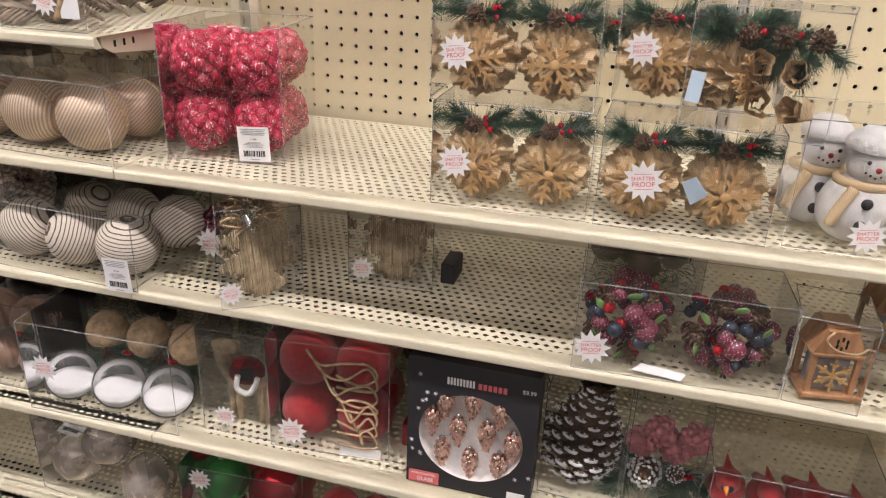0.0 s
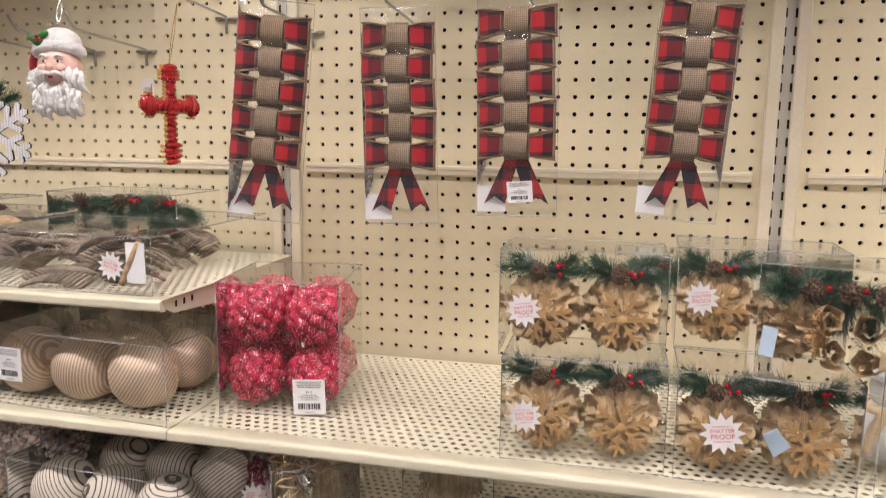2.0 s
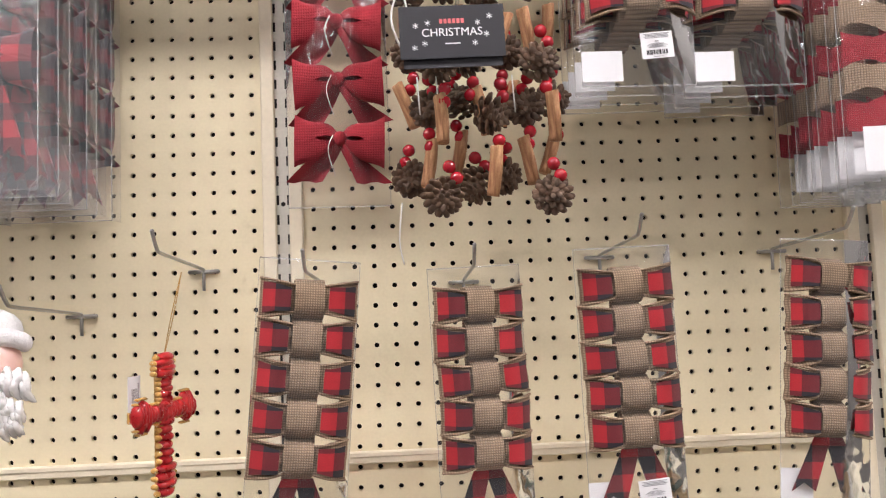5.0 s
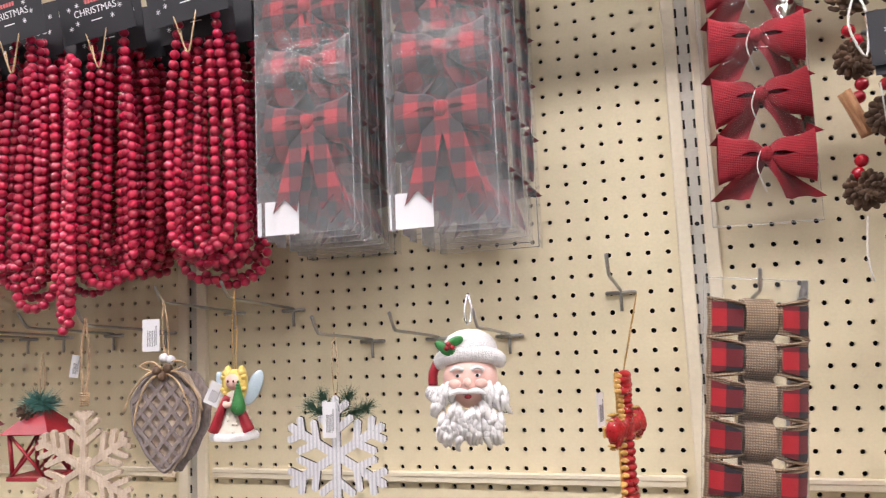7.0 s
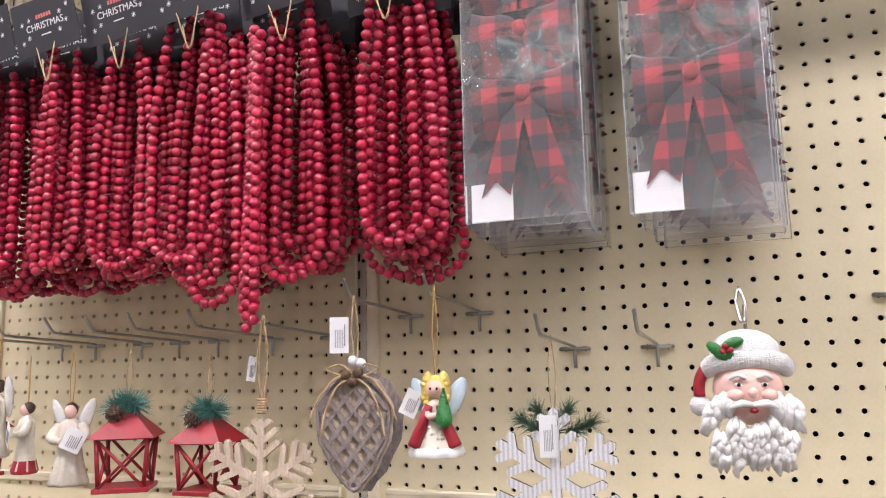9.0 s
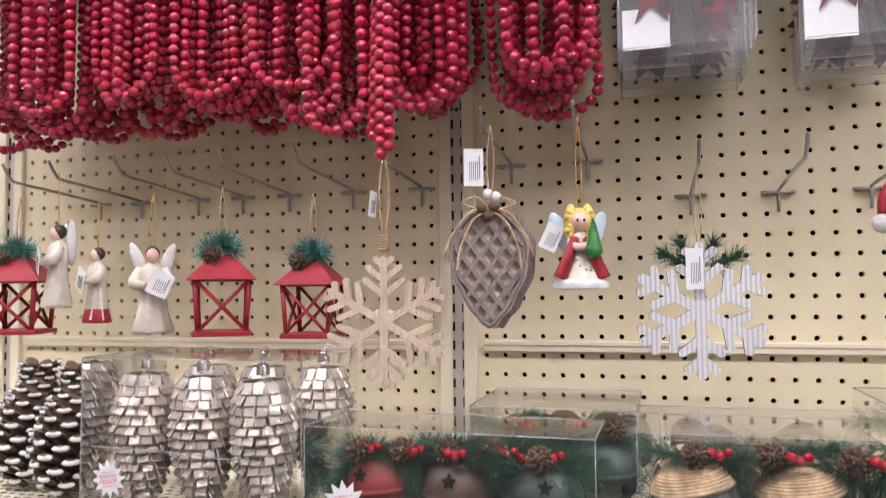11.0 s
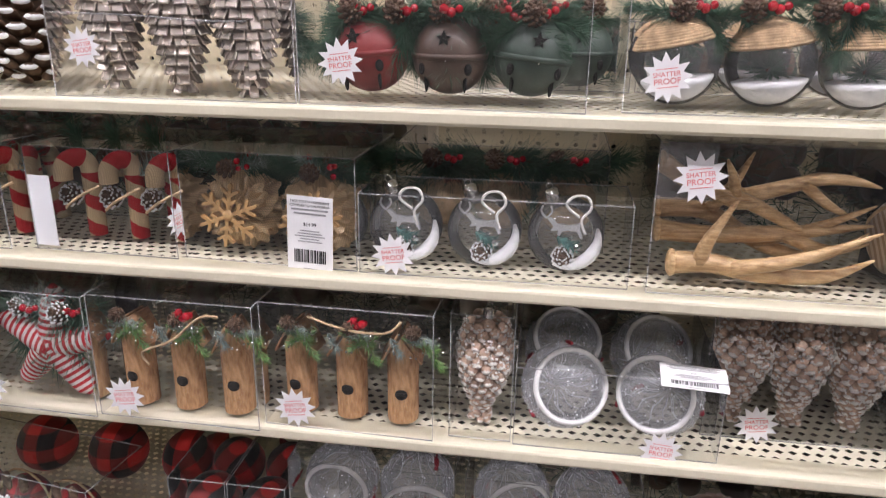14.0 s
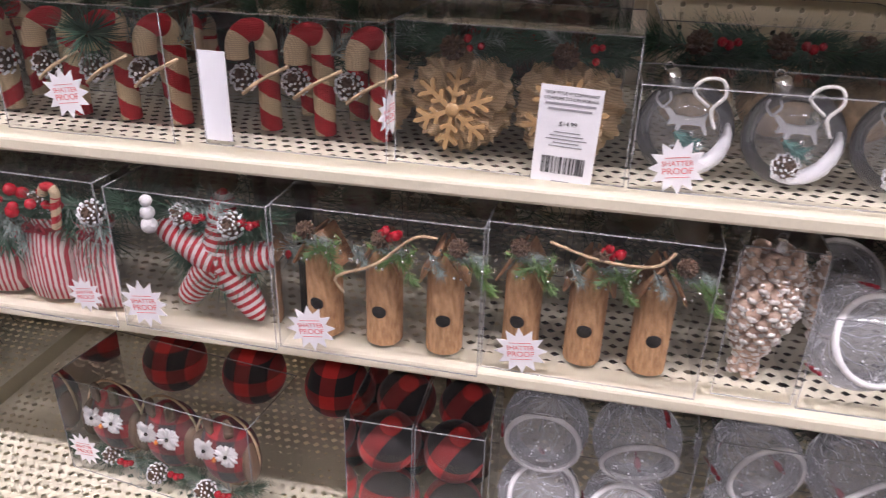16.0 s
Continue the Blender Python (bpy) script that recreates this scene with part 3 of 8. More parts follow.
# base deck, floor, ceiling and the aisle around
g = Geo()
g.box((-0.381, -0.22, 0.14), (3.81, 0.44, 0.02), 0, b=0.003)
g.box((-0.381, -0.40, 0.065), (3.81, 0.02, 0.13), 0)
structure("baseboard", g.mesh("base", CREAM_SHELF), "cream base deck and kick plate of the shelving")
g = Geo()
g.box((0, -1.5, -0.05), (9, 7, 0.1), 0)
structure("floor", g.mesh("floor", FLOOR), "pale vinyl store floor")
g = Geo()
g.box((0, -1.5, 3.65), (9, 7, 0.1), 0)
structure("ceiling", g.mesh("ceiling", CEIL), "white store ceiling")
g = Geo()
g.box((0, -2.75, 1.05), (8.8, 0.2, 2.1), 0)
structure("wall_opposite", g.mesh("opposite", WALL), "plain shelving back across the aisle")
for nm, c, s in (("wall_west", (-4.45, -1.5, 1.8), (0.1, 7, 3.6)), ("wall_east", (4.45, -1.5, 1.8), (0.1, 7, 3.6)), ("wall_south", (0, -4.95, 1.8), (8.8, 0.1, 3.6)), ("wall_north", (0, 1.95, 1.8), (8.8, 0.1, 3.6))):
    g = Geo()
    g.box(c, s, 0)
    structure(nm, g.mesh(nm, WALL), "plain far wall of the store")
LAMPS = [(x, -3.7) for x in (-3.6, -2.4, -1.2, 0.0, 1.2, 2.4, 3.6)] + [(-3.6, -1.35), (-2.4, -1.35), (-1.2, -1.35), (0.0, -1.35), (1.2, -1.35), (2.4, -1.35), (3.6, -1.35)]
g = Geo()
g.box((0, 0, 0), (1.0, 0.13, 0.01), 0)
glow, far_glow = g.mesh("diffuser", DIFFUSER), g.mesh("diffuser", FARDIFFUSER)
g = Geo()
g.box((0, 0, 0.045), (1.08, 0.28, 0.07), 0, b=0.006)
house = g.mesh("housing", WHITE)
for x, y in LAMPS:
    t = thing("ceiling_light", "white linear ceiling light with a glowing diffuser", "ceiling light", (x, y, 3.52), group="ceiling lights")
    put("housing", house, t)
    put("diffuser", glow if y > -2 else far_glow, t)

# ---- pieces that many goods share ----
GOLDEN = math.pi * (3 - math.sqrt(5))


def frame_of(d, up=(0, 0, 1)):
    """A turn whose z runs along d."""
    return Vector(d).to_track_quat("Z", "Y").to_matrix().to_4x4()


def cone_geo(g, n, length, radius, scale_r, tilt=35, m=None, tip=None, mat=0, down=True, thin=0.32, fat=0.62, tipw=0.9, tipl=0.5):
    """A cone of n overlapping scales, base up (down) or base down; tip: slot for a small bright end on each scale."""
    m = m if m is not None else Matrix()
    g.ball((0, 0, 0), (radius * 0.62, radius * 0.62, length * 0.47), 8, 8, mat, m)
    for i in range(n):
        t = (i + 0.5) / n
        a = i * GOLDEN
        prof = max(0.12, math.sin(math.pi * min(1, 0.13 + 0.87 * t) ** 0.75)) if t < 0.9 else 0.35
        z = length * (0.5 - t) * (1 if down else -1)
        r = radius * prof * 0.78
        s = scale_r * (0.55 + 0.55 * prof)
        q = m @ Matrix.Translation((r * math.cos(a), r * math.sin(a), z)) @ pose(0, 0, 0, 0, 0, math.degrees(a)) @ pose(0, 0, 0, 0, (180 - tilt) if down else tilt, 0)
        g.ball((0, 0, s * 0.45), (s * thin, s * fat, s), 6, 4, mat, q)
        if tip is not None:
            g.ball((s * 0.1, 0, s * 1.1), (s * thin * 1.1, s * fat * tipw, s * tipl), 7, 4, tip, q)


def sprig_geo(g, rnd, n, length, spread, needle=0.03, width=0.0007, mat=0, m=None, stem=1, back=0.0):
    """A tuft of conifer: a stem with many three-sided needles."""
    m = m if m is not None else Matrix()
    g.tube([(0, 0, 0), (length * 0.5, 0, length * 0.04), (length, 0, 0)], [0.0015, 0.0012, 0.0006], 5, stem, m)
    for i in range(n):
        t = rnd.random()
        d = Vector((0.55 - back * rnd.random() + rnd.uniform(-0.25, 0.25), rnd.gauss(0, 1) * spread, rnd.gauss(0, 1) * spread)).normalized()
        o = Vector((length * t, 0, 0.0))
        tip = o + d * needle * rnd.uniform(0.7, 1.15)
        s = d.orthogonal().normalized() * width
        u = d.cross(s)
        g.add([o + s, o - s * 0.5 + u * 0.8, o - s * 0.5 - u * 0.8, tip], [(0, 1, 3), (1, 2, 3), (2, 0, 3)], mat, False, m)


def sprig(key, n=250, length=0.055, spread=0.40, needle=0.034, mats=None, seed=1, width=0.0008):
    def make():
        g = Geo()
        sprig_geo(g, random.Random(seed), n, length, spread, needle, width)
        return g.mesh("sprig", *(mats or (NEEDLE, TWIG)))
    return kept(("sprig", key, seed), make)


def bush(key, n=260, r=0.03, needle=0.02, mats=None, flat=0.7, seed=3):
    """A round tuft of needles."""
    def make():
        g, rnd = Geo(), random.Random(seed)
        for i in range(n):
            d = Vector((rnd.gauss(0, 1), rnd.gauss(0, 1), rnd.gauss(0, flat))).normalized()
            o = d * r * 0.15
            tip = d * (r * 0.4 + needle * rnd.uniform(0.5, 1.1))
            s = d.orthogonal().normalized() * 0.0008
            u = d.cross(s)
            g.add([o + s, o - s * 0.5 + u * 0.8, o - s * 0.5 - u * 0.8, tip], [(0, 1, 3), (1, 2, 3), (2, 0, 3)], 0, False)
        g.ball((0, 0, 0), r * 0.14, 6, 4, 1)
        return g.mesh("tuft", *(mats or (NEEDLE, TWIG)))
    return kept(("bush", key, seed), make)


def berries(key, n=7, r=0.0055, spread=0.012, mat=None, seed=5):
    def make():
        g, rnd = Geo(), random.Random(seed)
        for i in range(n):
            p = Vector((rnd.uniform(-1, 1), rnd.uniform(-0.7, 0.7), rnd.uniform(-0.8, 0.8))) * spread
            g.ball(p, r * rnd.uniform(0.8, 1.1), 10, 7, 0)
        return g.mesh("berries", mat or REDGLOSS)
    return kept(("berries", key, seed), make)


def little_cone(snowy=False, seed=0):
    def make():
        g = Geo()
        cone_geo(g, 46, 0.034, 0.0135, 0.0052, 55, tip=1 if snowy else None, down=False)
        return g.mesh("pine_cone", CONE, SNOWTIP)
    return kept(("littlecone", snowy), make)


def ornament_cap():
    def make():
        g = Geo()
        g.lathe([(0.0, 0.011), (0.004, 0.011), (0.0062, 0.009), (0.0066, 0.0), (0.0072, -0.001)], 14, 0, flute=0.05, folds=14)
        g.tube([(0.003 * math.cos(a), 0, 0.0125 + 0.003 * math.sin(a)) for a in (k * math.pi / 4 for k in range(8))], 0.0006, 5, 0, closed=True)
        return g.mesh("cap", CHROME)
    return kept("cap", make)


def star_outline(n, r0, r1, turn=0.0, wob=0.0, seed=0):
    rnd = random.Random(seed)
    return [((r0 if k % 2 == 0 else r1) * (1 + wob * rnd.uniform(-1, 1)) * math.sin(math.pi * k / n + turn), (r0 if k % 2 == 0 else r1) * math.cos(math.pi * k / n + turn)) for k in range(2 * n)]


def sticker(parent, at, r=0.027, rot=(0, 0, 0), spin=-8):
    """White starburst sticker with red lettering."""
    def make():
        g = Geo()
        g.prism(star_outline(12, 0.027, 0.0175), -0.0003, 0.0003, 0)
        return g.mesh("starburst_sticker", WHITE)
    k = r / 0.027
    s = put("starburst_sticker", kept("starburst", make), parent, at, (rot[0], rot[1] + spin, rot[2]), k, "white starburst sticker with red lettering")
    put("lettering", text_mesh("SHATTER", 0.0068, INKRED), s, (0, -0.0005, 0.0035), (90, 0, 0))
    put("lettering", text_mesh("PROOF", 0.0086, INKRED), s, (0, -0.0005, -0.004), (90, 0, 0))

    def bars():
        g = Geo()
        g.box((0, -0.0005, 0.0092), (0.022, 0.0002, 0.0006), 0)
        g.box((0, -0.0005, -0.0098), (0.022, 0.0002, 0.0006), 0)
        return g.mesh("printed_line", INKRED)
    put("printed_line", kept("starbars", bars), s)
    return s


def price_label(parent, at, w=0.04, h=0.05, rot=(0, 0, 0), text="$14.99", name="price_label", lines=()):
    def make():
        g = Geo()
        g.box((0, 0, 0), (w, 0.0005, h), 0)
        return g.mesh("price_label", WHITE)

    def ink():
        g, rnd = Geo(), random.Random(7)
        x = -w * 0.34
        while x < w * 0.34:
            b = rnd.choice((0.0005, 0.0009, 0.0013))
            g.box((x, -0.0005, -h * 0.27), (b, 0.0002, h * 0.17), 0)
            x += b + rnd.choice((0.0005, 0.0009))
        g.box((0, -0.0005, -h * 0.44), (w * 0.3, 0.0002, h * 0.02), 1)
        for i in range(len(lines), 4):
            g.box((0, -0.0005, h * (0.43 - 0.05 * i)), (w * (0.8 - 0.1 * (i % 2)), 0.0002, h * 0.022), 1)
        for i in range(5):
            g.box((0, -0.0005, h * (0.06 - 0.035 * i)), (w * (0.42 + 0.12 * (i % 3)), 0.0002, h * 0.012), 1)
        return g.mesh("barcode", INK, INKGREY)
    s = put(name, kept(("pl", w, h), make), parent, at, rot, 1, "white price label with a barcode")
    put("barcode", kept(("plink", w, h), ink), s)
    for i, words in enumerate(lines):
        put("lettering", text_mesh(words, h * 0.042, INK), s, (0, -0.0005, h * (0.43 - 0.05 * i)), (90, 0, 0))
    put("lettering", text_mesh(text, h * 0.062, INK), s, (0, -0.0005, h * 0.14), (90, 0, 0))
    return s


def case(parent, w, d, h, back=False):
    """A clear folded box: origin at the middle of its front bottom edge."""
    def make():
        g, b = Geo(), 0.0012
        x = w / 2
        g.add([(-x, 0, 0), (x, 0, 0), (x, 0, h), (-x, 0, h), (-x, d, 0), (x, d, 0), (x, d, h), (-x, d, h)],
              [(0, 1, 2, 3), (3, 2, 6, 7), (1, 5, 6, 2), (4, 0, 3, 7)] + ([(5, 4, 7, 6)] if back else []), 0, False)
        return g.mesh("clear_case", CLEAR)

    def edges():
        g, x = Geo(), w / 2
        c = [(-x, 0, 0), (x, 0, 0), (x, 0, h), (-x, 0, h), (-x, d, h), (x, d, h)]
        # Whitish tubes on the folds, with the edges' shine put into their colour.
        for a, b in ((0, 1), (1, 2), (2, 3), (3, 0), (3, 4), (2, 5), (4, 5)):
            g.tube([c[a], c[b]], 0.0006, 4, 0)
        return g.mesh("folded_edge", EDGE)
    ob = put("clear_case", kept(("case", w, d, h, back), make), parent, label="clear plastic box")
    ob.visible_shadow = False
    eg = put("folded_edge", kept(("edge", w, d, h), edges), parent)
    eg.visible_shadow = False
    return ob


def package(name, label, at, w, d, h, rotz=0, group="", back=False):
    t = thing(name, label, "ornament box", at, (0, 0, rotz), group)
    case(t, w, d, h, back)
    return t


# ---- ornaments ----
def berry_ball(parent, at, r, mat=None, n=64, seed=2, name="berry_ball", small=0.26):
    mat = mat or REDBERRY

    def make():
        g, rnd = Geo(), random.Random(seed)
        g.ball((0, 0, 0), r * 0.86, 14, 10, 0)
        for i in range(n):
            z = 1 - 2 * (i + 0.5) / n
            a, q = i * GOLDEN, math.sqrt(1 - z * z)
            s = r * small * rnd.uniform(0.75, 1.2)
            g.ball((q * math.cos(a) * r * 0.86, q * math.sin(a) * r * 0.86, z * r * 0.86), s, 9, 7, 0)
        return g.mesh(name, mat)
    return put(name, kept((name, r, n, seed, mat.name), make), parent, at, (0, 0, seed * 40))


def snowflake_geo(g, r, bar, depth, mat=0, arms=6, m=None, barbs=((0.45, 0.32), (0.7, 0.26)), edge=None):
    m = m if m is not None else Matrix()
    for k in range(arms):
        q = m @ pose(0, 0, 0, 0, k * 360 / arms, 0)
        e = 0.0001 * k
        g.prism([(-bar / 2, 0), (bar / 2, 0), (bar / 2, r * 0.94), (0, r), (-bar / 2, r * 0.94)], -depth - e, depth + e, mat, q, edge)
        for b, ln in barbs:
            for s in (-1, 1):
                w = q @ Matrix.Translation((0, 0, r * b)) @ pose(0, 0, 0, 0, s * 52, 0)
                g.prism([(-bar * 0.42, 0), (bar * 0.42, 0), (bar * 0.42, r * ln * 0.9), (0, r * ln), (-bar * 0.42, r * ln * 0.9)], -depth - e - 0.00025 - 0.0001 * s, depth + e + 0.00025, mat, w, edge)


def burlap_flower(parent, at, r, seed=0, snow=True, rot=(0, 0, 0), greens=True):
    """A ruffled burlap rosette with a wooden snowflake on its face, pine and a cone above."""
    def make():
        g, rnd = Geo(), random.Random(seed)
        g.ball((0, 0.012, 0), (r * 0.75, r * 0.4, r * 0.75), 12, 8, 0)
        for layer, (rad, y, k) in enumerate(((1.04, 0.008, 11), (0.92, -0.003, 10), (0.74, -0.011, 8), (0.5, -0.016, 6))):
            for i in range(k):
                a = 2 * math.pi * (i + 0.5 * layer) / k + rnd.uniform(-0.1, 0.1)
                ph, tw = rnd.uniform(0, 6), rnd.uniform(-0.5, 0.5)
                half = math.pi / k * 1.35
                lift = rnd.uniform(0.8, 1.3)

                def fn(u, v, a=a, ph=ph, half=half, rad=rad, y=y, tw=tw, lift=lift):
                    b = a + (u - 0.5) * 2 * half * (0.35 + 0.65 * v)
                    q = r * rad * (0.18 + 0.82 * v) * (1 - 0.10 * (2 * u - 1) ** 2 + 0.04 * v * math.sin(23 * u + ph))
                    return (q * math.cos(b), y + 0.012 * lift * v + 0.0085 * v * math.sin(u * 9 + ph) + 0.026 * tw * (u - 0.5) - 0.006 * v * v, q * math.sin(b))
                g.sheet(fn, 11, 4, 0)
        return g.mesh("burlap_rosette", BURLAP)

    def flake():
        g = Geo()
        snowflake_geo(g, r * 0.80, r * 0.085, 0.0014, 0, 6, None, ((0.34, 0.26), (0.60, 0.34)))
        g.ball((0, -0.001, 0), (r * 0.14, 0.003, r * 0.14), 10, 6, 0)
        return g.mesh("wooden_snowflake", GLITWOOD)
    o = put("burlap_rosette", kept(("rosette", r, seed), make), parent, at, rot, 1, "tan ruffled burlap rosette")
    put("wooden_snowflake", kept(("flake", r), flake), o, (0, -0.024, 0), (0, seed * 9, 0), 1, "glittered wooden snowflake")
    if greens:
        for i, (dx, ang) in enumerate(((-0.004, 172), (0.004, 6), (0.0, 28), (0, 152))):
            put("pine_sprig", sprig("std", seed=1 + (i + seed) % 3), o, (dx, 0.004, r * 0.98), (0, -ang, 0), 0.64)
        put("flocked_sprig", sprig("snow", 130, 0.05, 0.42, 0.026, (NEEDLESNOW, TWIG), seed=8), o, (0.004, 0.0, r * 1.02), (0, -150 + 130 * (seed % 2), 0), 0.55)
        put("pine_cone", little_cone(), o, (-0.004, -0.014, r * 1.08), (70, 0, 0), 0.62)
        put("berry_spray", berries("b", 3, 0.0034, 0.008, seed=seed + 3), o, (0.014, -0.010, r * 1.12))
    return o


def big_cone(parent, at, kind, size=1.0, rot=(0, 0, 0), cap=True):
    def make():
        g = Geo()
        if kind == "silver":
            rows = 15
            g.ball((0, 0, 0.004), (0.019, 0.019, 0.056), 12, 10, 0)
            for i in range(rows):
                u = i / (rows - 1)
                rad = 0.0275 * (math.sin(math.pi * (0.10 + 0.82 * u) ** 0.62) ** 0.8 if u < 0.95 else 0.25)
                k = max(5, int(rad / 0.00165))
                for j in range(k):
                    a = 2 * math.pi * (j + 0.5 * (i % 2)) / k
                    w = math.pi * rad / k * 0.96
                    q = Matrix.Translation((rad * 0.93 * math.cos(a), rad * 0.93 * math.sin(a), 0.057 - 0.120 * u)) @ pose(0, 0, 0, 0, 0, math.degrees(a)) @ pose(0, 0, 0, 5 * math.sin(3 * j + 2 * i), 149 + 7 * math.sin(7 * j + i), 0)
                    g.box((0, 0, 0.0045), (0.0022, w * 2, 0.0125), 0, q, b=0.0009)
            return g.mesh("cone_ornament", SILVER)
        if kind == "frost":
            cone_geo(g, 150, 0.114, 0.030, 0.0056, 30, tip=1, thin=0.85, fat=1.15, tipw=0.75)
            rnd = random.Random(31)
            for i in range(620):
                u, a = rnd.uniform(0.02, 0.97), rnd.uniform(0, 6.283)
                q = 0.0305 * max(0.3, math.sin(math.pi * min(1, 0.13 + 0.87 * u) ** 0.75)) * rnd.uniform(0.88, 1.04)
                e = rnd.uniform(0.0008, 0.0021)
                g.ball((q * math.cos(a), q * math.sin(a), 0.114 * (0.5 - u)), (e, e * rnd.uniform(0.6, 1.2), e * rnd.uniform(0.6, 1.2)), 5, 3, 1)
            return g.mesh("cone_ornament", COPPERCONE, SUGAR)
        if kind == "snowy":
            cone_geo(g, 120, 0.135, 0.045, 0.0125, 58, tip=1, thin=0.26, fat=0.80, down=False, tipw=0.9, tipl=0.26)
            return g.mesh("cone_ornament", CONE, SNOWTIP)
        if kind == "brown":
            cone_geo(g, 88, 0.11, 0.03, 0.0095, 42, thin=0.3, fat=0.6)
            return g.mesh("cone_ornament", CONEGREY)
        cone_geo(g, 60, 0.052, 0.0155, 0.006, 22, thin=0.35, fat=0.75)
        return g.mesh("cone_ornament", COPPER)
    o = put("cone_ornament", kept(("bigcone", kind), make), parent, at, rot, size)
    if cap:
        put("cap", ornament_cap(), o, (0, 0, {"silver": 0.064, "frost": 0.057, "copper": 0.026}.get(kind, 0.058)), size=0.9 if kind != "copper" else 0.6)
    return o


def bell(parent, at, r, mat, rot=(0, 0, 0)):
    def make():
        g = Geo()
        g.ball((0, 0, 0), r, 28, 18, 0)
        g.lathe([(r * 0.995, r * 0.07), (r * 1.035, r * 0.05), (r * 1.035, -r * 0.05), (r * 0.995, -r * 0.07)], 28, 0)
        return g.mesh("bell_body", mat)

    def cut():
        g = Geo()
        # Cuts and star are dark shapes on the shell, painted as inner shade.
        for dx in (-0.62, 0.62):
            m = pose(0, 0, 0, 0, 0, dx * 62)
            g.ball((0, -r * 0.965, -r * 0.30), (r * 0.11, r * 0.05, r * 0.16), 10, 7, 0, m)
            g.ball((0, -r * 0.80, -r * 0.62), (r * 0.05, r * 0.07, r * 0.28), 8, 7, 0, m)
        g.prism([(x, z + r * 0.45) for x, z in star_outline(5, r * 0.2, r * 0.09)], -r * 0.97, -r * 0.84, 0)
        return g.mesh("bell_slot", DARKHOLE)
    o = put("jingle_bell", kept(("bell", r, mat.name), make), parent, at, rot)
    put("bell_slot", kept(("bellcut", r), cut), o)
    return o


def glass_ball(parent, at, r, fill, rot=(0, 0, 0), mat=None):
    def shell():
        g = Geo()
        g.ball((0, 0, 0), r, 28, 18, 0)
        return g.mesh("clear_ball", mat or BALLGLASS)
    o = put("clear_ball", kept(("gball", r, (mat or BALLGLASS).name), shell), parent, at, rot, 1, "clear plastic ball")
    o.visible_shadow = False
    return o


def snow_fill(r, level):
    """Snow lying in the lower part of a ball, up to level of its radius."""
    def make():
        g, rnd = Geo(), random.Random(3)
        a0 = math.acos(max(-1, min(1, level)))
        prof = [(0.93 * r * math.sin(math.pi - t * (math.pi - a0)), 0.93 * r * math.cos(math.pi - t * (math.pi - a0))) for t in (k / 8 for k in range(9))]
        prof += [(prof[-1][0] * q, prof[-1][1] + r * 0.06 * (1 - q)) for q in (0.7, 0.4, 0.02)]
        g.lathe(prof, 20, 0)
        return g.mesh("snow", COTTON)
    return kept(("snowfill", r, level), make)


def jute_ball(parent, at, r, rot=(0, 14, 0)):
    """Clear ball with a jute-wound top, a fir tuft and snow inside."""
    o = glass_ball(parent, at, r, None, (0, 0, 0))

    def wrap():
        g = Geo()
        k = 15
        for i in range(k):
            a = 0.10 + (1.12 - 0.10) * i / (k - 1)
            g.tube([(r * 1.01 * math.sin(a) * math.cos(p), r * 1.01 * math.sin(a) * math.sin(p), r * 1.01 * math.cos(a)) for p in (2 * math.pi * j / 28 for j in range(28))], r * 0.05, 5, 0, closed=True)
        return g.mesh("jute_wrap", JUTE)
    put("jute_wrap", kept(("jutewrap", r), wrap), o, rot=rot, label="tan jute winding")
    put("fir_tuft", bush("in", 150, r * 0.5, r * 0.45, seed=4), o, (0, 0, -r * 0.15))
    put("snow", snow_fill(r, -0.42), o, rot=(0, rot[1] * 0.7, 0))
    return o


def greens(parent, at, width, n, seed=0, snow=False, needle=1.0, depth=0.0, cones=True):
    """A row of pine, berries and small cones across a box top."""
    rnd = random.Random(seed)
    for i in range(n):
        x = -width / 2 + width * (i + 0.5) / n
        y = rnd.uniform(-0.01, 0.01) + depth
        for k in range(3):
            me = sprig("snow", 130, 0.05, 0.42, 0.026, (NEEDLESNOW, TWIG), seed=8) if snow and (i + k) % 3 == 0 else sprig("std", seed=1 + (i + k) % 3)
            put("pine_sprig", me, parent, (at[0] + x, at[1] + y, at[2] + rnd.uniform(-0.006, 0.006)), (0, rnd.uniform(-20, 40) + (0, 150, 75)[k], rnd.uniform(-20, 20)), needle * rnd.uniform(0.8, 1.1))
        if cones and i % 2 == 0:
            put("pine_cone", little_cone(snow), parent, (at[0] + x + 0.008, at[1] + y - 0.012, at[2] + 0.004), (60, rnd.uniform(-40, 40), 0), 0.7)
        if i % 2:
            put("berry_spray", berries("g", 3, 0.0042, 0.008, seed=6), parent, (at[0] + x, at[1] + y - 0.016, at[2] + 0.006))


def candy_cane(parent, at, h, rot=(0, 0, 0), hook=1):
    """Twine-wound candy cane in red and tan bands."""
    def make():
        g = Geo()
        R, n = h * 0.14, 90
        pts = [(0, 0, h * 0.73 * k / n) for k in range(n + 1)]
        pts += [(R - R * math.cos(a), 0, h * 0.73 + R * math.sin(a)) for a in (math.pi * k / 44 for k in range(1, 45))]
        pts += [(2 * R, 0, h * (0.73 - 0.010 * k)) for k in range(1, 9)]
        g.tube(pts, h * 0.094, 32, 0, pick=lambda i, j: int(i / 19 + (j / 16 if i < n - 8 else 0.5)) % 2)
        return g.mesh("candy_cane", CANERED, CANETAN)
    return put("candy_cane", kept(("cane", h), make), parent, at, rot, (hook, 1, 1))


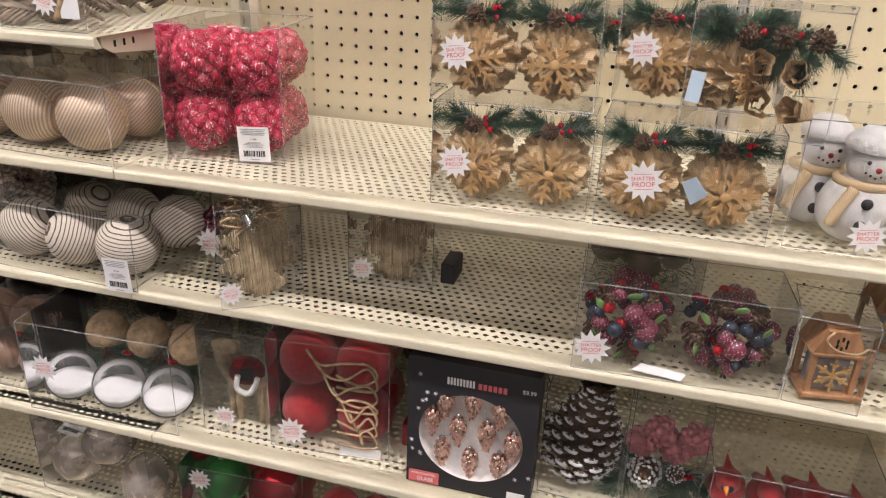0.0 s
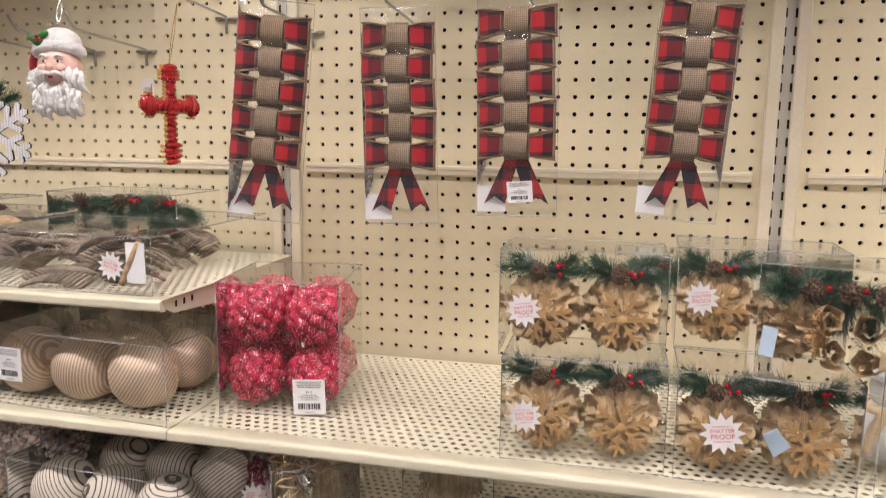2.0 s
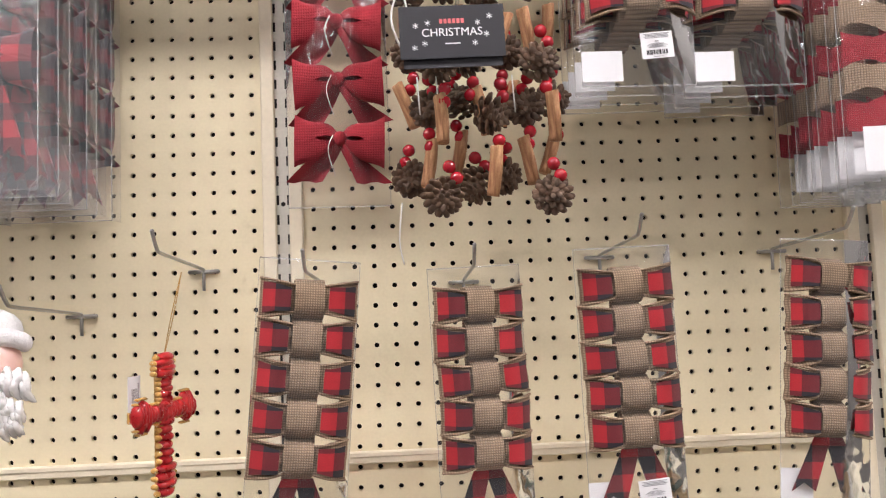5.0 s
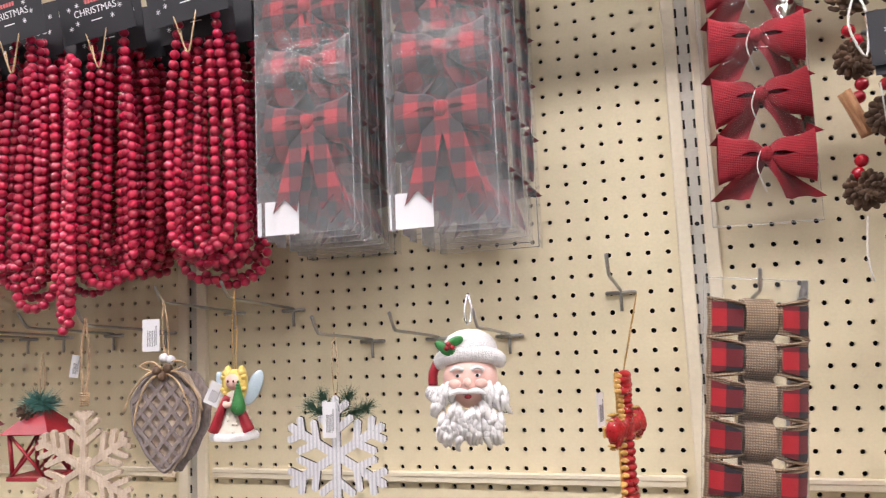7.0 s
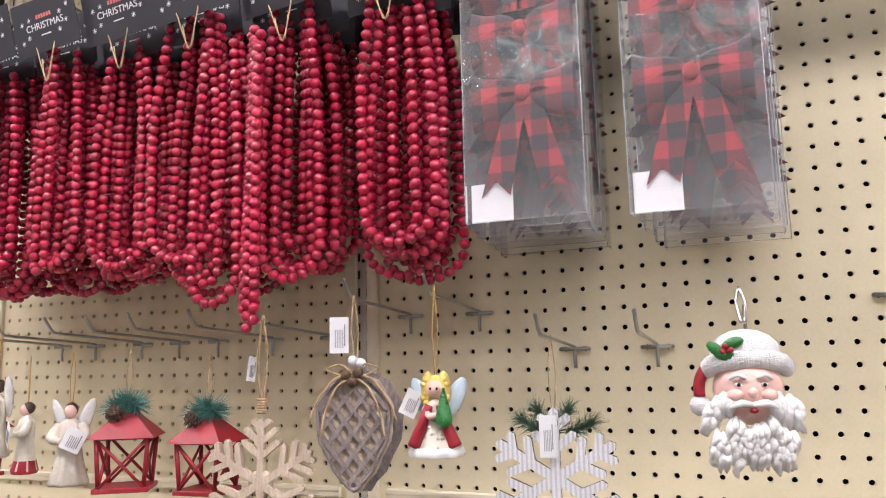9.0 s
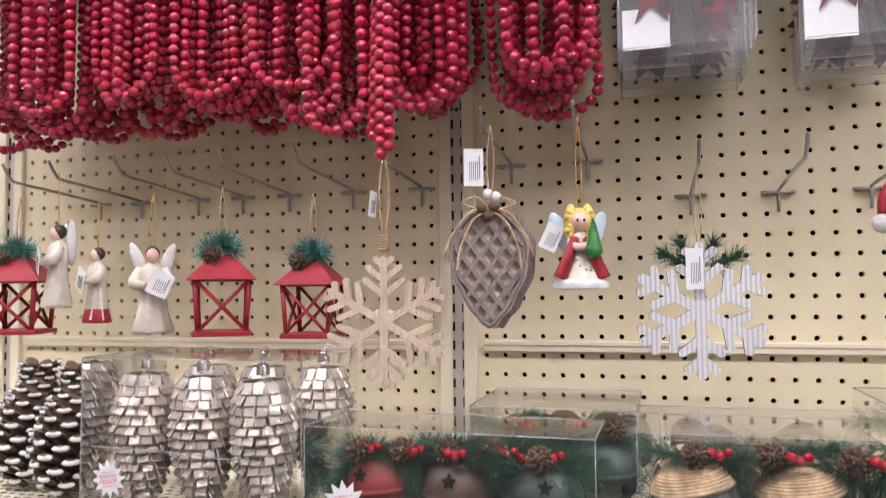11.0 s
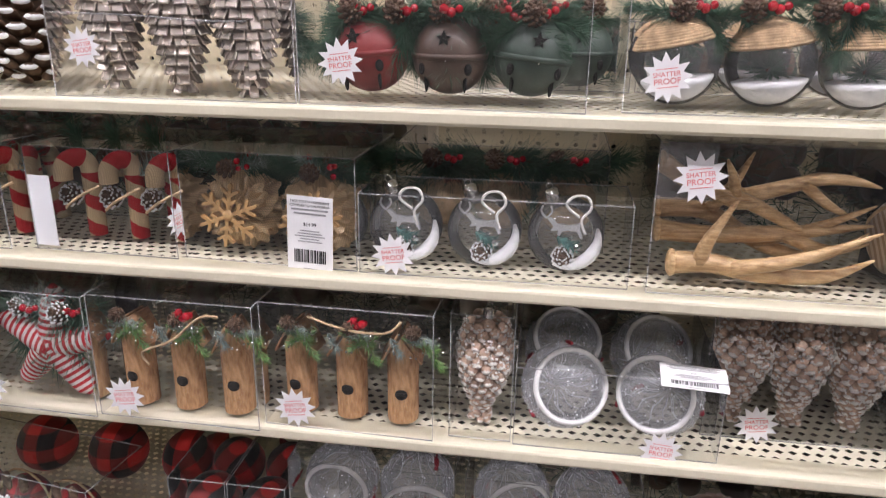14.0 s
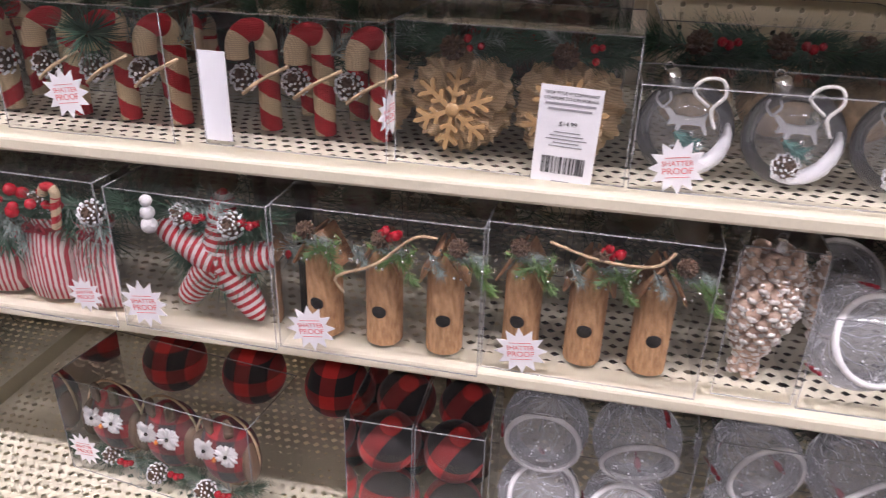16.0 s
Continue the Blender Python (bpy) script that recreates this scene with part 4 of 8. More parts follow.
def deer_ball(parent, at, r, seed=0):
    """Clear ball with a white deer, flocked sprig, cone and a snow crescent; cap and white ribbon loop."""
    o = glass_ball(parent, at, r, None)

    def inside():
        g = Geo()
        deer = [(-0.5, -0.06), (-0.42, 0.1), (-0.62, 0.36), (-0.5, 0.40), (-0.36, 0.28), (-0.3, 0.2), (0.1, 0.16), (0.36, 0.2), (0.5, 0.3), (0.46, 0.08), (0.56, -0.26), (0.5, -0.28), (0.36, -0.04), (0.05, -0.02), (-0.12, -0.05), (-0.24, -0.3), (-0.3, -0.28), (-0.26, -0.02)]
        g.prism([(x * r * 0.78, z * r * 0.78 + r * 0.16) for x, z in deer], -0.002, 0.002, 0)
        for s in (-1, 1):
            g.tube([(-0.52 * r, 0, 0.45 * r), (-0.52 * r + s * 0.14 * r, 0, 0.62 * r), (-0.52 * r + s * 0.10 * r, 0, 0.78 * r)], 0.0012, 4, 0)
        return g.mesh("deer_cutout", WHITE)

    def crescent():
        g = Geo()
        pts = [(r * 0.84 * math.cos(a), -0.004, r * 0.84 * math.sin(a)) for a in (math.radians(d) for d in range(-110, 30, 14))]
        n = len(pts)
        g.tube(pts, [0.0015 + 0.0050 * math.sin(math.pi * k / (n - 1)) for k in range(n)], 8, 0)
        return g.mesh("snow", COTTON)

    def loop():
        g = Geo()
        g.tube([(0.0, -0.004, r * 0.95), (-0.012, -0.006, r * 1.25), (-0.006, -0.007, r * 1.5), (0.006, -0.007, r * 1.5), (0.010, -0.006, r * 1.2), (0.002, -0.006, r * 0.9), (0.006, -0.008, r * 0.55)], 0.0014, 5, 0)
        return g.mesh("ribbon_loop", TWINEWHITE)
    put("deer_cutout", kept(("deerin", r), inside), o, (0, -r * 0.2, 0))
    put("snow", kept(("cresc", r), crescent), o, (0, -r * 0.1, 0))
    put("flocked_sprig", sprig("deer", 120, 0.02, 0.5, 0.012, (NEEDLEBLUE, TWIG), 11), o, (-r * 0.25, -r * 0.25, 0), (0, 30, 0))
    put("pine_cone", little_cone(True), o, (-r * 0.05, -r * 0.3, -r * 0.55), (65, 0, 0), 0.62)
    put("silver_berry_spray", berries("sil", 3, 0.0032, 0.007, CHROME, 9), o, (r * 0.3, -r * 0.3, -r * 0.15))
    put("cap", ornament_cap(), o, (-0.35 * r, 0, r * 0.9), (0, -22, 0), 1.1)
    put("ribbon_loop", kept(("loop", r), loop), o, (r * 0.3, -r * 0.6, -r * 0.3))
    return o


def antlers(parent):
    """Resin antlers: ridged beams that cross, each with a tine or two."""
    beams = (
        (((-0.088, 0.03, 0.020), (-0.05, 0.028, 0.022), (0.0, 0.03, 0.013), (0.06, 0.03, 0.014), (0.103, 0.03, 0.032)), 0.0118,
         (((-0.062, 0.026, 0.024), (-0.056, 0.018, 0.05), (-0.034, 0.016, 0.088)), ((-0.03, 0.026, 0.018), (0.03, 0.016, 0.034), (0.098, 0.014, 0.062)))),
        (((-0.102, 0.05, 0.046), (-0.06, 0.05, 0.043), (0.0, 0.05, 0.046), (0.05, 0.048, 0.052), (0.103, 0.045, 0.060)), 0.0112,
         (((0.02, 0.05, 0.048), (0.06, 0.04, 0.036), (0.098, 0.035, 0.046)),)),
        (((-0.100, 0.07, 0.062), (-0.05, 0.07, 0.060), (0.01, 0.068, 0.03), (0.06, 0.06, 0.022), (0.105, 0.055, 0.050)), 0.0105, (((0.0, 0.066, 0.034), (0.05, 0.05, 0.054), (0.1, 0.04, 0.08)), ((-0.05, 0.07, 0.06), (-0.03, 0.06, 0.09), (-0.015, 0.055, 0.122)))),
        (((-0.104, 0.045, 0.112), (-0.07, 0.045, 0.092), (-0.02, 0.045, 0.078), (0.02, 0.045, 0.060), (0.045, 0.045, 0.048)), 0.0098,
         (((-0.06, 0.045, 0.088), (-0.03, 0.03, 0.078), (-0.012, 0.026, 0.082)), ((-0.03, 0.045, 0.08), (-0.036, 0.04, 0.10), (-0.045, 0.036, 0.118)),)),
        (((-0.02, 0.06, 0.078), (0.02, 0.058, 0.09), (0.05, 0.056, 0.099), (0.08, 0.054, 0.099), (0.106, 0.05, 0.094)), 0.0088,
         (((0.035, 0.056, 0.095), (0.06, 0.05, 0.076), (0.088, 0.046, 0.064)),)))
    for k, (pts, r, tines) in enumerate(beams):
        g = Geo()
        g.tube([(x * 0.93 - 0.004, y, z) for x, y, z in pts], [r * 0.95, r * 0.8, r * 0.72, r * 0.55, r * 0.08], 10, 0)
        g.ball((pts[0][0] * 0.93 - 0.004, pts[0][1], pts[0][2]), (r * 0.45, r * 1.12, r * 1.12), 10, 7, 0)
        for tine in tines:
            g.tube([(x * 0.93 - 0.004, y, z) for x, y, z in tine], [r * 0.7, r * 0.5, r * 0.08], 9, 0)
        put("antler", g.mesh("antler", ANTLER), parent)


def birdhouse(parent, at, h, r, seed=0):
    """Bark birdhouse: a log with a cut peak, a bark roof, a round hole and greens on top."""
    def log():
        g, n = Geo(), 24
        vs = []
        for z in (0, 0.33, 0.66, 1):
            for j in range(n):
                a = 2 * math.pi * j / n
                x, y = r * math.cos(a), r * math.sin(a)
                top = h * 0.98 - abs(x) * 1.75
                vs.append((x * (1.0 + 0.03 * math.sin(5 * a)), y, top * z))
        g.add(vs, [(i * n + j, i * n + (j + 1) % n, (i + 1) * n + (j + 1) % n, (i + 1) * n + j) for i in range(3) for j in range(n)], 0, True)
        g.add(vs[3 * n:], [tuple(range(n))], 0, False)
        return g.mesh("log", BARK)

    def roof():
        g = Geo()
        for s in (-1, 1):
            g.box((0, 0, 0), (0.0026, r * 2.1, r * 2.3), 0, pose(s * r * 0.72, 0, h * 0.86, 0, s * -29.5, 0), b=0.0007)
        return g.mesh("roof", ROOF)

    def hole():
        g = Geo()
        # A dark disc paints the shade inside the entrance.
        g.lathe([(0.0, 0.0), (r * 0.36, 0.0), (r * 0.40, -0.001)], 16, 0, pose(0, -r * 1.01, h * 0.34, 90, 0, 0))
        return g.mesh("entrance", DARKHOLE)
    o = put("birdhouse", kept(("bhlog", h, r), log), parent, at, (0, 0, seed * 7 - 8), 1, "brown bark birdhouse ornament")
    put("roof", kept(("bhroof", h, r), roof), o)
    put("entrance", kept(("bhhole", h, r), hole), o)
    return o


def striped_star(parent, at, r):
    """A stuffed star: five plump tapered arms with stripes round them, sewn to a round middle."""
    def make():
        g = Geo()
        g.ball((0, 0, 0), (r * 0.42, r * 0.27, r * 0.42), 18, 10, 1)
        n = 19
        for arm in range(5):
            a = math.radians(72 * arm)
            u = Vector((math.sin(a), 0, math.cos(a)))

            def rad(t):
                return r * (0.305 - 0.175 * t) * (1 if t < 0.88 else max(0.15, 1 - (t - 0.88) * 6.5))
            for i in range(n):
                t0, t1 = i / n, (i + 1) / n
                g.tube([u * (r * t0) + Vector((0, -0.0015 * arm * 0.3, 0)), u * (r * t1) + Vector((0, -0.0015 * arm * 0.3, 0))], [rad(t0), rad(t1)], 14, i % 2, cap=i == n - 1)
        return g.mesh("fabric_star", CANERED, CREAMCLOTH)
    return put("fabric_star", kept(("fstar", r), make), parent, at, (0, 6, 0), 1, "red and white striped stuffed star")


def sack(parent, at, w, h):
    def make():
        g = Geo()
        g.lathe([(0.0, 0), (w * 0.46, 0.002), (w * 0.52, h * 0.2), (w * 0.5, h * 0.6), (w * 0.4, h * 0.78), (w * 0.28, h * 0.85), (w * 0.42, h * 1.0), (w * 0.36, h * 0.97), (w * 0.2, h * 0.88)], 26, 0, Matrix.Diagonal((1, 0.6, 1, 1)), 0.05, 9)
        return g.mesh("fabric_sack", TICKING)

    def tie():
        g = Geo()
        g.tube([(w * 0.31 * math.cos(a), w * 0.2 * math.sin(a), h * 0.85) for a in (2 * math.pi * k / 18 for k in range(18))], 0.0022, 5, 0, closed=True)
        for s in (-1, 1):
            g.tube([(0, -w * 0.21, h * 0.85), (s * w * 0.12, -w * 0.26, h * 0.93), (s * w * 0.2, -w * 0.25, h * 0.84), (0, -w * 0.22, h * 0.84)], 0.002, 5, 0)
        return g.mesh("twisted_tie", REDPAINT)
    o = put("fabric_sack", kept(("sack", w, h), make), parent, at, label="red and white ticking sack")
    put("twisted_tie", kept(("sacktie", w, h), tie), o)
    return o


def owl(parent, at, r):
    """Plaid owl ornament with white feather eye discs; one plain mesh."""
    def make():
        g, rnd = Geo(), random.Random(2)
        g.ball((0, 0, 0), (r, r * 0.8, r * 1.25), 18, 14, 0)
        for s in (-1, 1):
            for i in range(26):
                a = 2 * math.pi * i / 26
                m = Matrix.Translation((s * r * 0.42, -r * 0.74, r * 0.45)) @ pose(0, 0, 0, rnd.uniform(-12, 12), math.degrees(a), 0)
                g.ball((0, 0, r * 0.22), (r * 0.07, r * 0.06, r * 0.22), 5, 4, 1, m)
            g.ball((s * r * 0.40, -r * 0.80, r * 0.43), r * 0.065, 8, 6, 2)
            g.ball((s * r * 0.95, -r * 0.2, -r * 0.1), (r * 0.25, r * 0.45, r * 0.75), 10, 8, 3)
            for i in range(14):
                g.ball((s * r * (0.3 + 0.05 * (i % 4)), -r * 0.45, r * (1.0 + 0.04 * i)), (r * 0.12, r * 0.1, r * 0.16), 5, 4, 3)
        g.ball((0, -r * 0.85, r * 0.25), (r * 0.06, r * 0.08, r * 0.1), 6, 5, 4)
        return g.mesh("owl_ornament", PLAIDBOW, PLUSH, DARKHOLE, CONE, ORANGE)
    return put("owl_ornament", kept(("owl", r), make), parent, at, (0, 0, 0))


def plain_ball(parent, at, r, mat, name="ball_ornament", rot=(0, 0, 0), cap=False, flute=0.0, folds=0, label=""):
    def make():
        g = Geo()
        if folds:
            g.lathe([(max(0.0005, r * math.sin(a)), r * 0.92 * math.cos(a)) for a in (math.pi * k / 14 for k in range(15))], 80, 0, None, flute, folds)
        else:
            g.ball((0, 0, 0), r, 28, 18, 0)
        return g.mesh(name, mat)
    o = put(name, kept((name, r, mat.name, folds), make), parent, at, rot, 1, label)
    if cap:
        put("cap", ornament_cap(), o, (0, 0, r * 0.98))
    return o


def ringed_bulb(parent, at, r, rot, seed=0):
    """Frosted clear ball with a white rim, bare painted twigs and a small red bird shape."""
    o = glass_ball(parent, at, r, None, rot, FROST)

    def ring():
        g = Geo()
        a = 0.95
        g.tube([(r * 1.005 * math.sin(a) * math.cos(p), r * 1.005 * math.sin(a) * math.sin(p), r * 1.005 * math.cos(a)) for p in (2 * math.pi * j / 30 for j in range(30))], 0.0030, 6, 0, closed=True)
        return g.mesh("white_rim", PEARL)

    def paint():
        g, rnd = Geo(), random.Random(5)
        for i in range(170):
            d = Vector((rnd.gauss(0, 1), rnd.gauss(0, 1), rnd.gauss(0, 1))).normalized()
            g.ball(d * r * 1.003, rnd.uniform(0.0005, 0.0012), 5, 4, 0)
        for k in range(14):
            p = 2 * math.pi * k / 14
            pts = [Vector((math.sin(a) * math.cos(p + 0.1 * math.sin(9 * a)), math.sin(a) * math.sin(p + 0.1 * math.sin(9 * a)), -math.cos(a))) * r * 1.004 for a in (0.2 + 0.16 * j for j in range(8))]
            g.tube(pts, 0.0005, 4, k % 2)
            g.tube([p.lerp(Vector((0.3, 0.2, 0.9)) * r, 0.12).normalized() * r * 1.004 for p in pts], 0.0005, 4, 0)
        return g.mesh("painted_twigs", WHITE, INKGREY)

    def bird():
        g = Geo()
        for a, e in ((2.0, 1.45), (4.4, 1.75)):
            d = Vector((math.sin(e) * math.cos(a), math.sin(e) * math.sin(a), math.cos(e)))
            m = Matrix.Translation(d * r * 1.0) @ frame_of(d)
            g.ball((0, 0, 0), (0.0035, 0.008, 0.002), 8, 6, 0, m)
            g.ball((0.001, 0.010, 0), (0.0026, 0.003, 0.0018), 7, 5, 0, m)
            g.ball((-0.001, -0.011, 0), (0.0014, 0.006, 0.001), 6, 5, 0, m)
        return g.mesh("painted_cardinal", REDPAINT)
    put("white_rim", kept(("rim", r), ring), o)
    put("painted_twigs", kept(("twp", r), paint), o)
    put("painted_cardinal", kept(("bird", r), bird), o, rot=(0, 0, seed * 50))
    return o


def wound_ball(parent, at, r, mat, rot=(0, 0, 0), jute=True):
    o = plain_ball(parent, at, r, mat, "wound_ball", rot)

    def band():
        g = Geo()
        g.tube([(r * 1.01 * math.cos(p), r * 1.01 * math.sin(p) * 0.3, r * 1.01 * math.sin(p) * 0.954) for p in (2 * math.pi * j / 30 for j in range(30))], 0.002, 5, 0, closed=True)
        return g.mesh("cord", JUTE)
    if jute:
        put("cord", kept(("band", r), band), o)
    return o


def straw_leaf(parent, at, h, seed=0):
    """A lobed oak leaf of upright straw strips, tip down, with a jute bow and silver beads on top."""
    def half(z):
        u = z / h
        return h * 0.46 * math.sin(math.pi * min(1, 0.06 + 0.86 * u)) ** 0.7 * (0.40 + 0.60 * abs(math.sin(math.pi * (3.1 * u + 0.12))))

    def make():
        g, rnd, n = Geo(), random.Random(seed), 28
        for i in range(-17, 18):
            x, run = i * h * 0.0265, []
            for k in range(n + 1):
                z = h * k / n
                if half(z) > abs(x) and k < n:
                    run.append(z)
                elif run:
                    if len(run) > 1:
                        y = rnd.uniform(-0.001, 0.001) - 0.006 * (x / h) ** 2 * 10
                        g.tube([(x, y, run[0] + rnd.uniform(-0.002, 0.001)), (x + rnd.uniform(-0.0006, 0.0006), y - 0.001, (run[0] + run[-1]) / 2), (x, y, run[-1] + rnd.uniform(-0.001, 0.003))], h * 0.0145, 5, 0)
                    run = []
        return g.mesh("straw_leaf", STRAW)

    def bow():
        g = Geo()
        for s in (-1, 1):
            g.tube([(0, -0.004, h * 0.93), (s * h * 0.2, -0.007, h * 1.04), (s * h * 0.34, -0.006, h * 0.98), (s * h * 0.12, -0.006, h * 0.90)], 0.0016, 5, 0)
            g.tube([(0, -0.004, h * 0.93), (s * h * 0.18, -0.006, h * 0.82), (s * h * 0.24, -0.005, h * 0.68)], 0.0014, 5, 0)
        return g.mesh("jute_bow", JUTE)
    o = put("straw_leaf", kept(("sleaf", h, seed), make), parent, at, (0, 4 * seed - 4, 0), 1, "straw oak leaf")
    put("jute_bow", kept(("sbow", h), bow), o)
    put("silver_beads", berries("leafbead", 3, 0.0042, 0.006, CHROME, 3), o, (0, -0.008, h * 0.92))
    return o


def berry_cluster(parent, at, r, seed=0):
    """Wreath ball of sugared berries, plums, small cones and leaves."""
    rnd = random.Random(seed)
    for name, mat, n, s in (("plum_berry", PLUM, 34, 0.20), ("red_berry", REDGLOSS, 34, 0.115), ("dark_berry", NAVYBERRY, 22, 0.15)):
        def make(mat=mat, s=s, name=name):
            g = Geo()
            g.ball((0, 0, 0), r * s, 12, 8, 0)
            return g.mesh(name, mat)
        for i in range(n):
            d = Vector((rnd.gauss(0, 1), rnd.gauss(0, 0.8), rnd.gauss(0, 1))).normalized() * r * rnd.uniform(0.62, 0.86)
            put(name, kept(("cluster", name, r), make), parent, (at[0] + d.x, at[1] + d.y, at[2] + d.z), size=rnd.uniform(0.8, 1.15))
    for i in range(5):
        a = i * 1.3 + seed
        put("pine_cone", little_cone(), parent, (at[0] + r * 0.7 * math.cos(a), at[1] - r * 0.4, at[2] + r * 0.7 * math.sin(a)), (60, a * 30, 0), 0.8)

    def leaves():
        g = Geo()
        for i in range(6):
            a = i * 1.05 + 0.4
            m = pose(r * 0.7 * math.cos(a), -r * 0.6, r * 0.7 * math.sin(a), 20, a * 57, 30)
            g.ball((0, 0, 0), (r * 0.08, r * 0.02, r * 0.16), 8, 6, 0, m)
        return g.mesh("leaves", LEAF)
    put("leaves", kept(("cleaves", r), leaves), parent, at)


def wood_lantern(parent, at, w, h):
    def make():
        g = Geo()
        b = w * 0.11
        g.box((0, 0, h * 0.04), (w * 1.12, w * 1.0, h * 0.06), 0, b=0.001)
        g.box((0, 0, h * 0.60), (w * 1.06, w * 0.95, h * 0.05), 0, b=0.001)
        for sx in (-1, 1):
            for sy in (-1, 1):
                g.box((sx * (w - b) / 2, sy * (w - b) * 0.42, h * 0.32), (b, b, h * 0.54), 0)
        for sx in (-1, 1):
            for sy in (-1, 1):
                g.box((sx * w * 0.5, sy * w * 0.42, h * 0.01), (w * 0.16, w * 0.12, h * 0.03), 0)
        top = [(-w * 0.52, h * 0.625), (w * 0.52, h * 0.625), (w * 0.30, h * 0.92), (-w * 0.30, h * 0.92)]
        g.prism(top, -w * 0.44, w * 0.44, 0)
        g.box((0, 0, h * 0.945), (w * 0.62, w * 0.6, h * 0.045), 0, b=0.001)
        return g.mesh("lantern_frame", LANTERNWOOD)

    def flake():
        g = Geo()
        snowflake_geo(g, w * 0.40, w * 0.055, 0.001, 0, 6, Matrix.Translation((0, -w * 0.40, h * 0.32)), ((0.5, 0.3),))
        return g.mesh("cut_snowflake", WOODCUT)

    def dark():
        g = Geo()
        g.box((0, 0, h * 0.32), (w * 0.7, w * 0.5, h * 0.5), 0)
        # Dark petals paint the shade in the roof's flower cut-out.
        for a in range(6):
            t = math.radians(60 * a)
            g.ball((math.sin(t) * w * 0.11, -w * 0.441, h * 0.765 + math.cos(t) * w * 0.11), (w * 0.03, 0.001, w * 0.06), 6, 5, 1, None)
        return g.mesh("dark_inside", INKGREY, DARKHOLE)
    o = put("lantern_ornament", kept(("wl", w, h), make), parent, at, (0, 0, 14), 1, "brown wooden lantern ornament with a snowflake")
    put("cut_snowflake", kept(("wlf", w, h), flake), o)
    put("dark_inside", kept(("wld", w, h), dark), o)

    def cord():
        g = Geo()
        g.tube([(-w * 0.2, -w * 0.46, h * 0.93), (-w * 0.35, -w * 0.52, h * 0.82), (-w * 0.1, -w * 0.55, h * 0.70), (w * 0.3, -w * 0.55, h * 0.68), (w * 0.5, -w * 0.5, h * 0.74), (w * 0.52, -w * 0.46, h * 0.70)], 0.0014, 5, 0)
        return g.mesh("cord", JUTE)
    put("cord", kept(("wlc", w, h), cord), o)
    return o

# ---- hooks and hanging goods ----
COL0 = {"Z": 0.8001, "A": 0.0381, "B": -0.7239, "C": -1.4859}


def hook_mesh(length):
    def make():
        g = Geo()
        g.tube([(-0.0175, -0.004, 0), (0.0175, -0.004, 0)], 0.0026, 8, 0)
        g.tube([(0, -0.004, 0), (0, -0.005, -0.012), (0, -0.004, -0.024)], 0.0022, 7, 0)
        for s in (-1, 1):
            g.tube([(s * 0.0127, -0.004, 0), (s * 0.0127, 0.006, 0)], 0.0022, 6, 0)
            g.ball((s * 0.0175, -0.004, 0), 0.0028, 7, 5, 0)
        g.tube([(0, -0.004, 0.002), (0, -0.02, 0.004), (0, -length * 0.6, 0.010), (0, -length * 0.86, 0.013), (0, -length * 0.93, 0.017), (0, -length, 0.034)], 0.0021, 8, 0)
        g.ball((0, -length, 0.034), 0.0023, 7, 5, 0)
        return g.mesh("hook_wire", STEEL)
    return kept(("hook", length), make)


def hook(bay, col, row, length=0.19):
    t = thing("peg_hook", "zinc wire peg hook plugged into the pegboard", "hook", (COL0[bay] + col * PITCH, 0, ROW0 + row * PITCH), group="peg hooks")
    put("hook_wire", hook_mesh(length), t)
    return t


for bay, col, row in (("B", 1.5, 10), ("B", 5.5, 10), ("B", 10.5, 8), ("B", 14.5, 8), ("B", 18.5, 8), ("B", 24.5, 10), ("C", 26.5, 9), ("C", 22.5, 9), ("C", 18.5, 9), ("C", 15.5, 9), ("C", 12.5, 9), ("C", 8.5, 9), ("C", 5.5, 9), ("A", 0.5, 9), ("A", 7.5, 9), ("A", 14.5, 10), ("A", 23.5, 10)):
    hook(bay, col, row)
for bay, col, row in (("C", 6.5, 28), ("C", 13.5, 28), ("C", 19.5, 28), ("C", 25.5, 28), ("B", 4.5, 28), ("B", 10.5, 28), ("B", 17.5, 28), ("A", 1.5, 27), ("A", 7.5, 22), ("A", 14.5, 28), ("A", 19.5, 28), ("A", 25.5, 26), ("Z", 2.5, 26), ("Z", 6.5, 14)):
    hook(bay, col, row, 0.24)


def cord_between(parent, a, b, mat=JUTE, r=0.0007, gap=0.004, name="hanging_cord"):
    g = Geo()
    for s in (-1, 1):
        g.tube([a, ((a[0] + b[0]) / 2 + s * gap, (a[1] + b[1]) / 2, (a[2] + b[2]) / 2), (b[0] + s * gap * 0.3, b[1], b[2])], r, 5, 0)
    return put(name, g.mesh(name, mat), parent)


def hang_tag(parent, at, w=0.018, h=0.032, rot=(0, 0, 0)):
    def make():
        g = Geo()
        g.box((0, 0, 0), (w, 0.0006, h), 0)
        for i in range(5):
            g.box((-w * 0.2 + i * w * 0.1, -0.0006, -h * 0.1), (w * 0.04, 0.0003, h * 0.5), 1)
        g.box((w * 0.3, -0.0006, 0), (w * 0.06, 0.0003, h * 0.6), 1)
        return g.mesh("paper_tag", WHITE, INKGREY)
    return put("paper_tag", kept(("tag", w, h), make), parent, at, rot, 1, "white paper price tag")


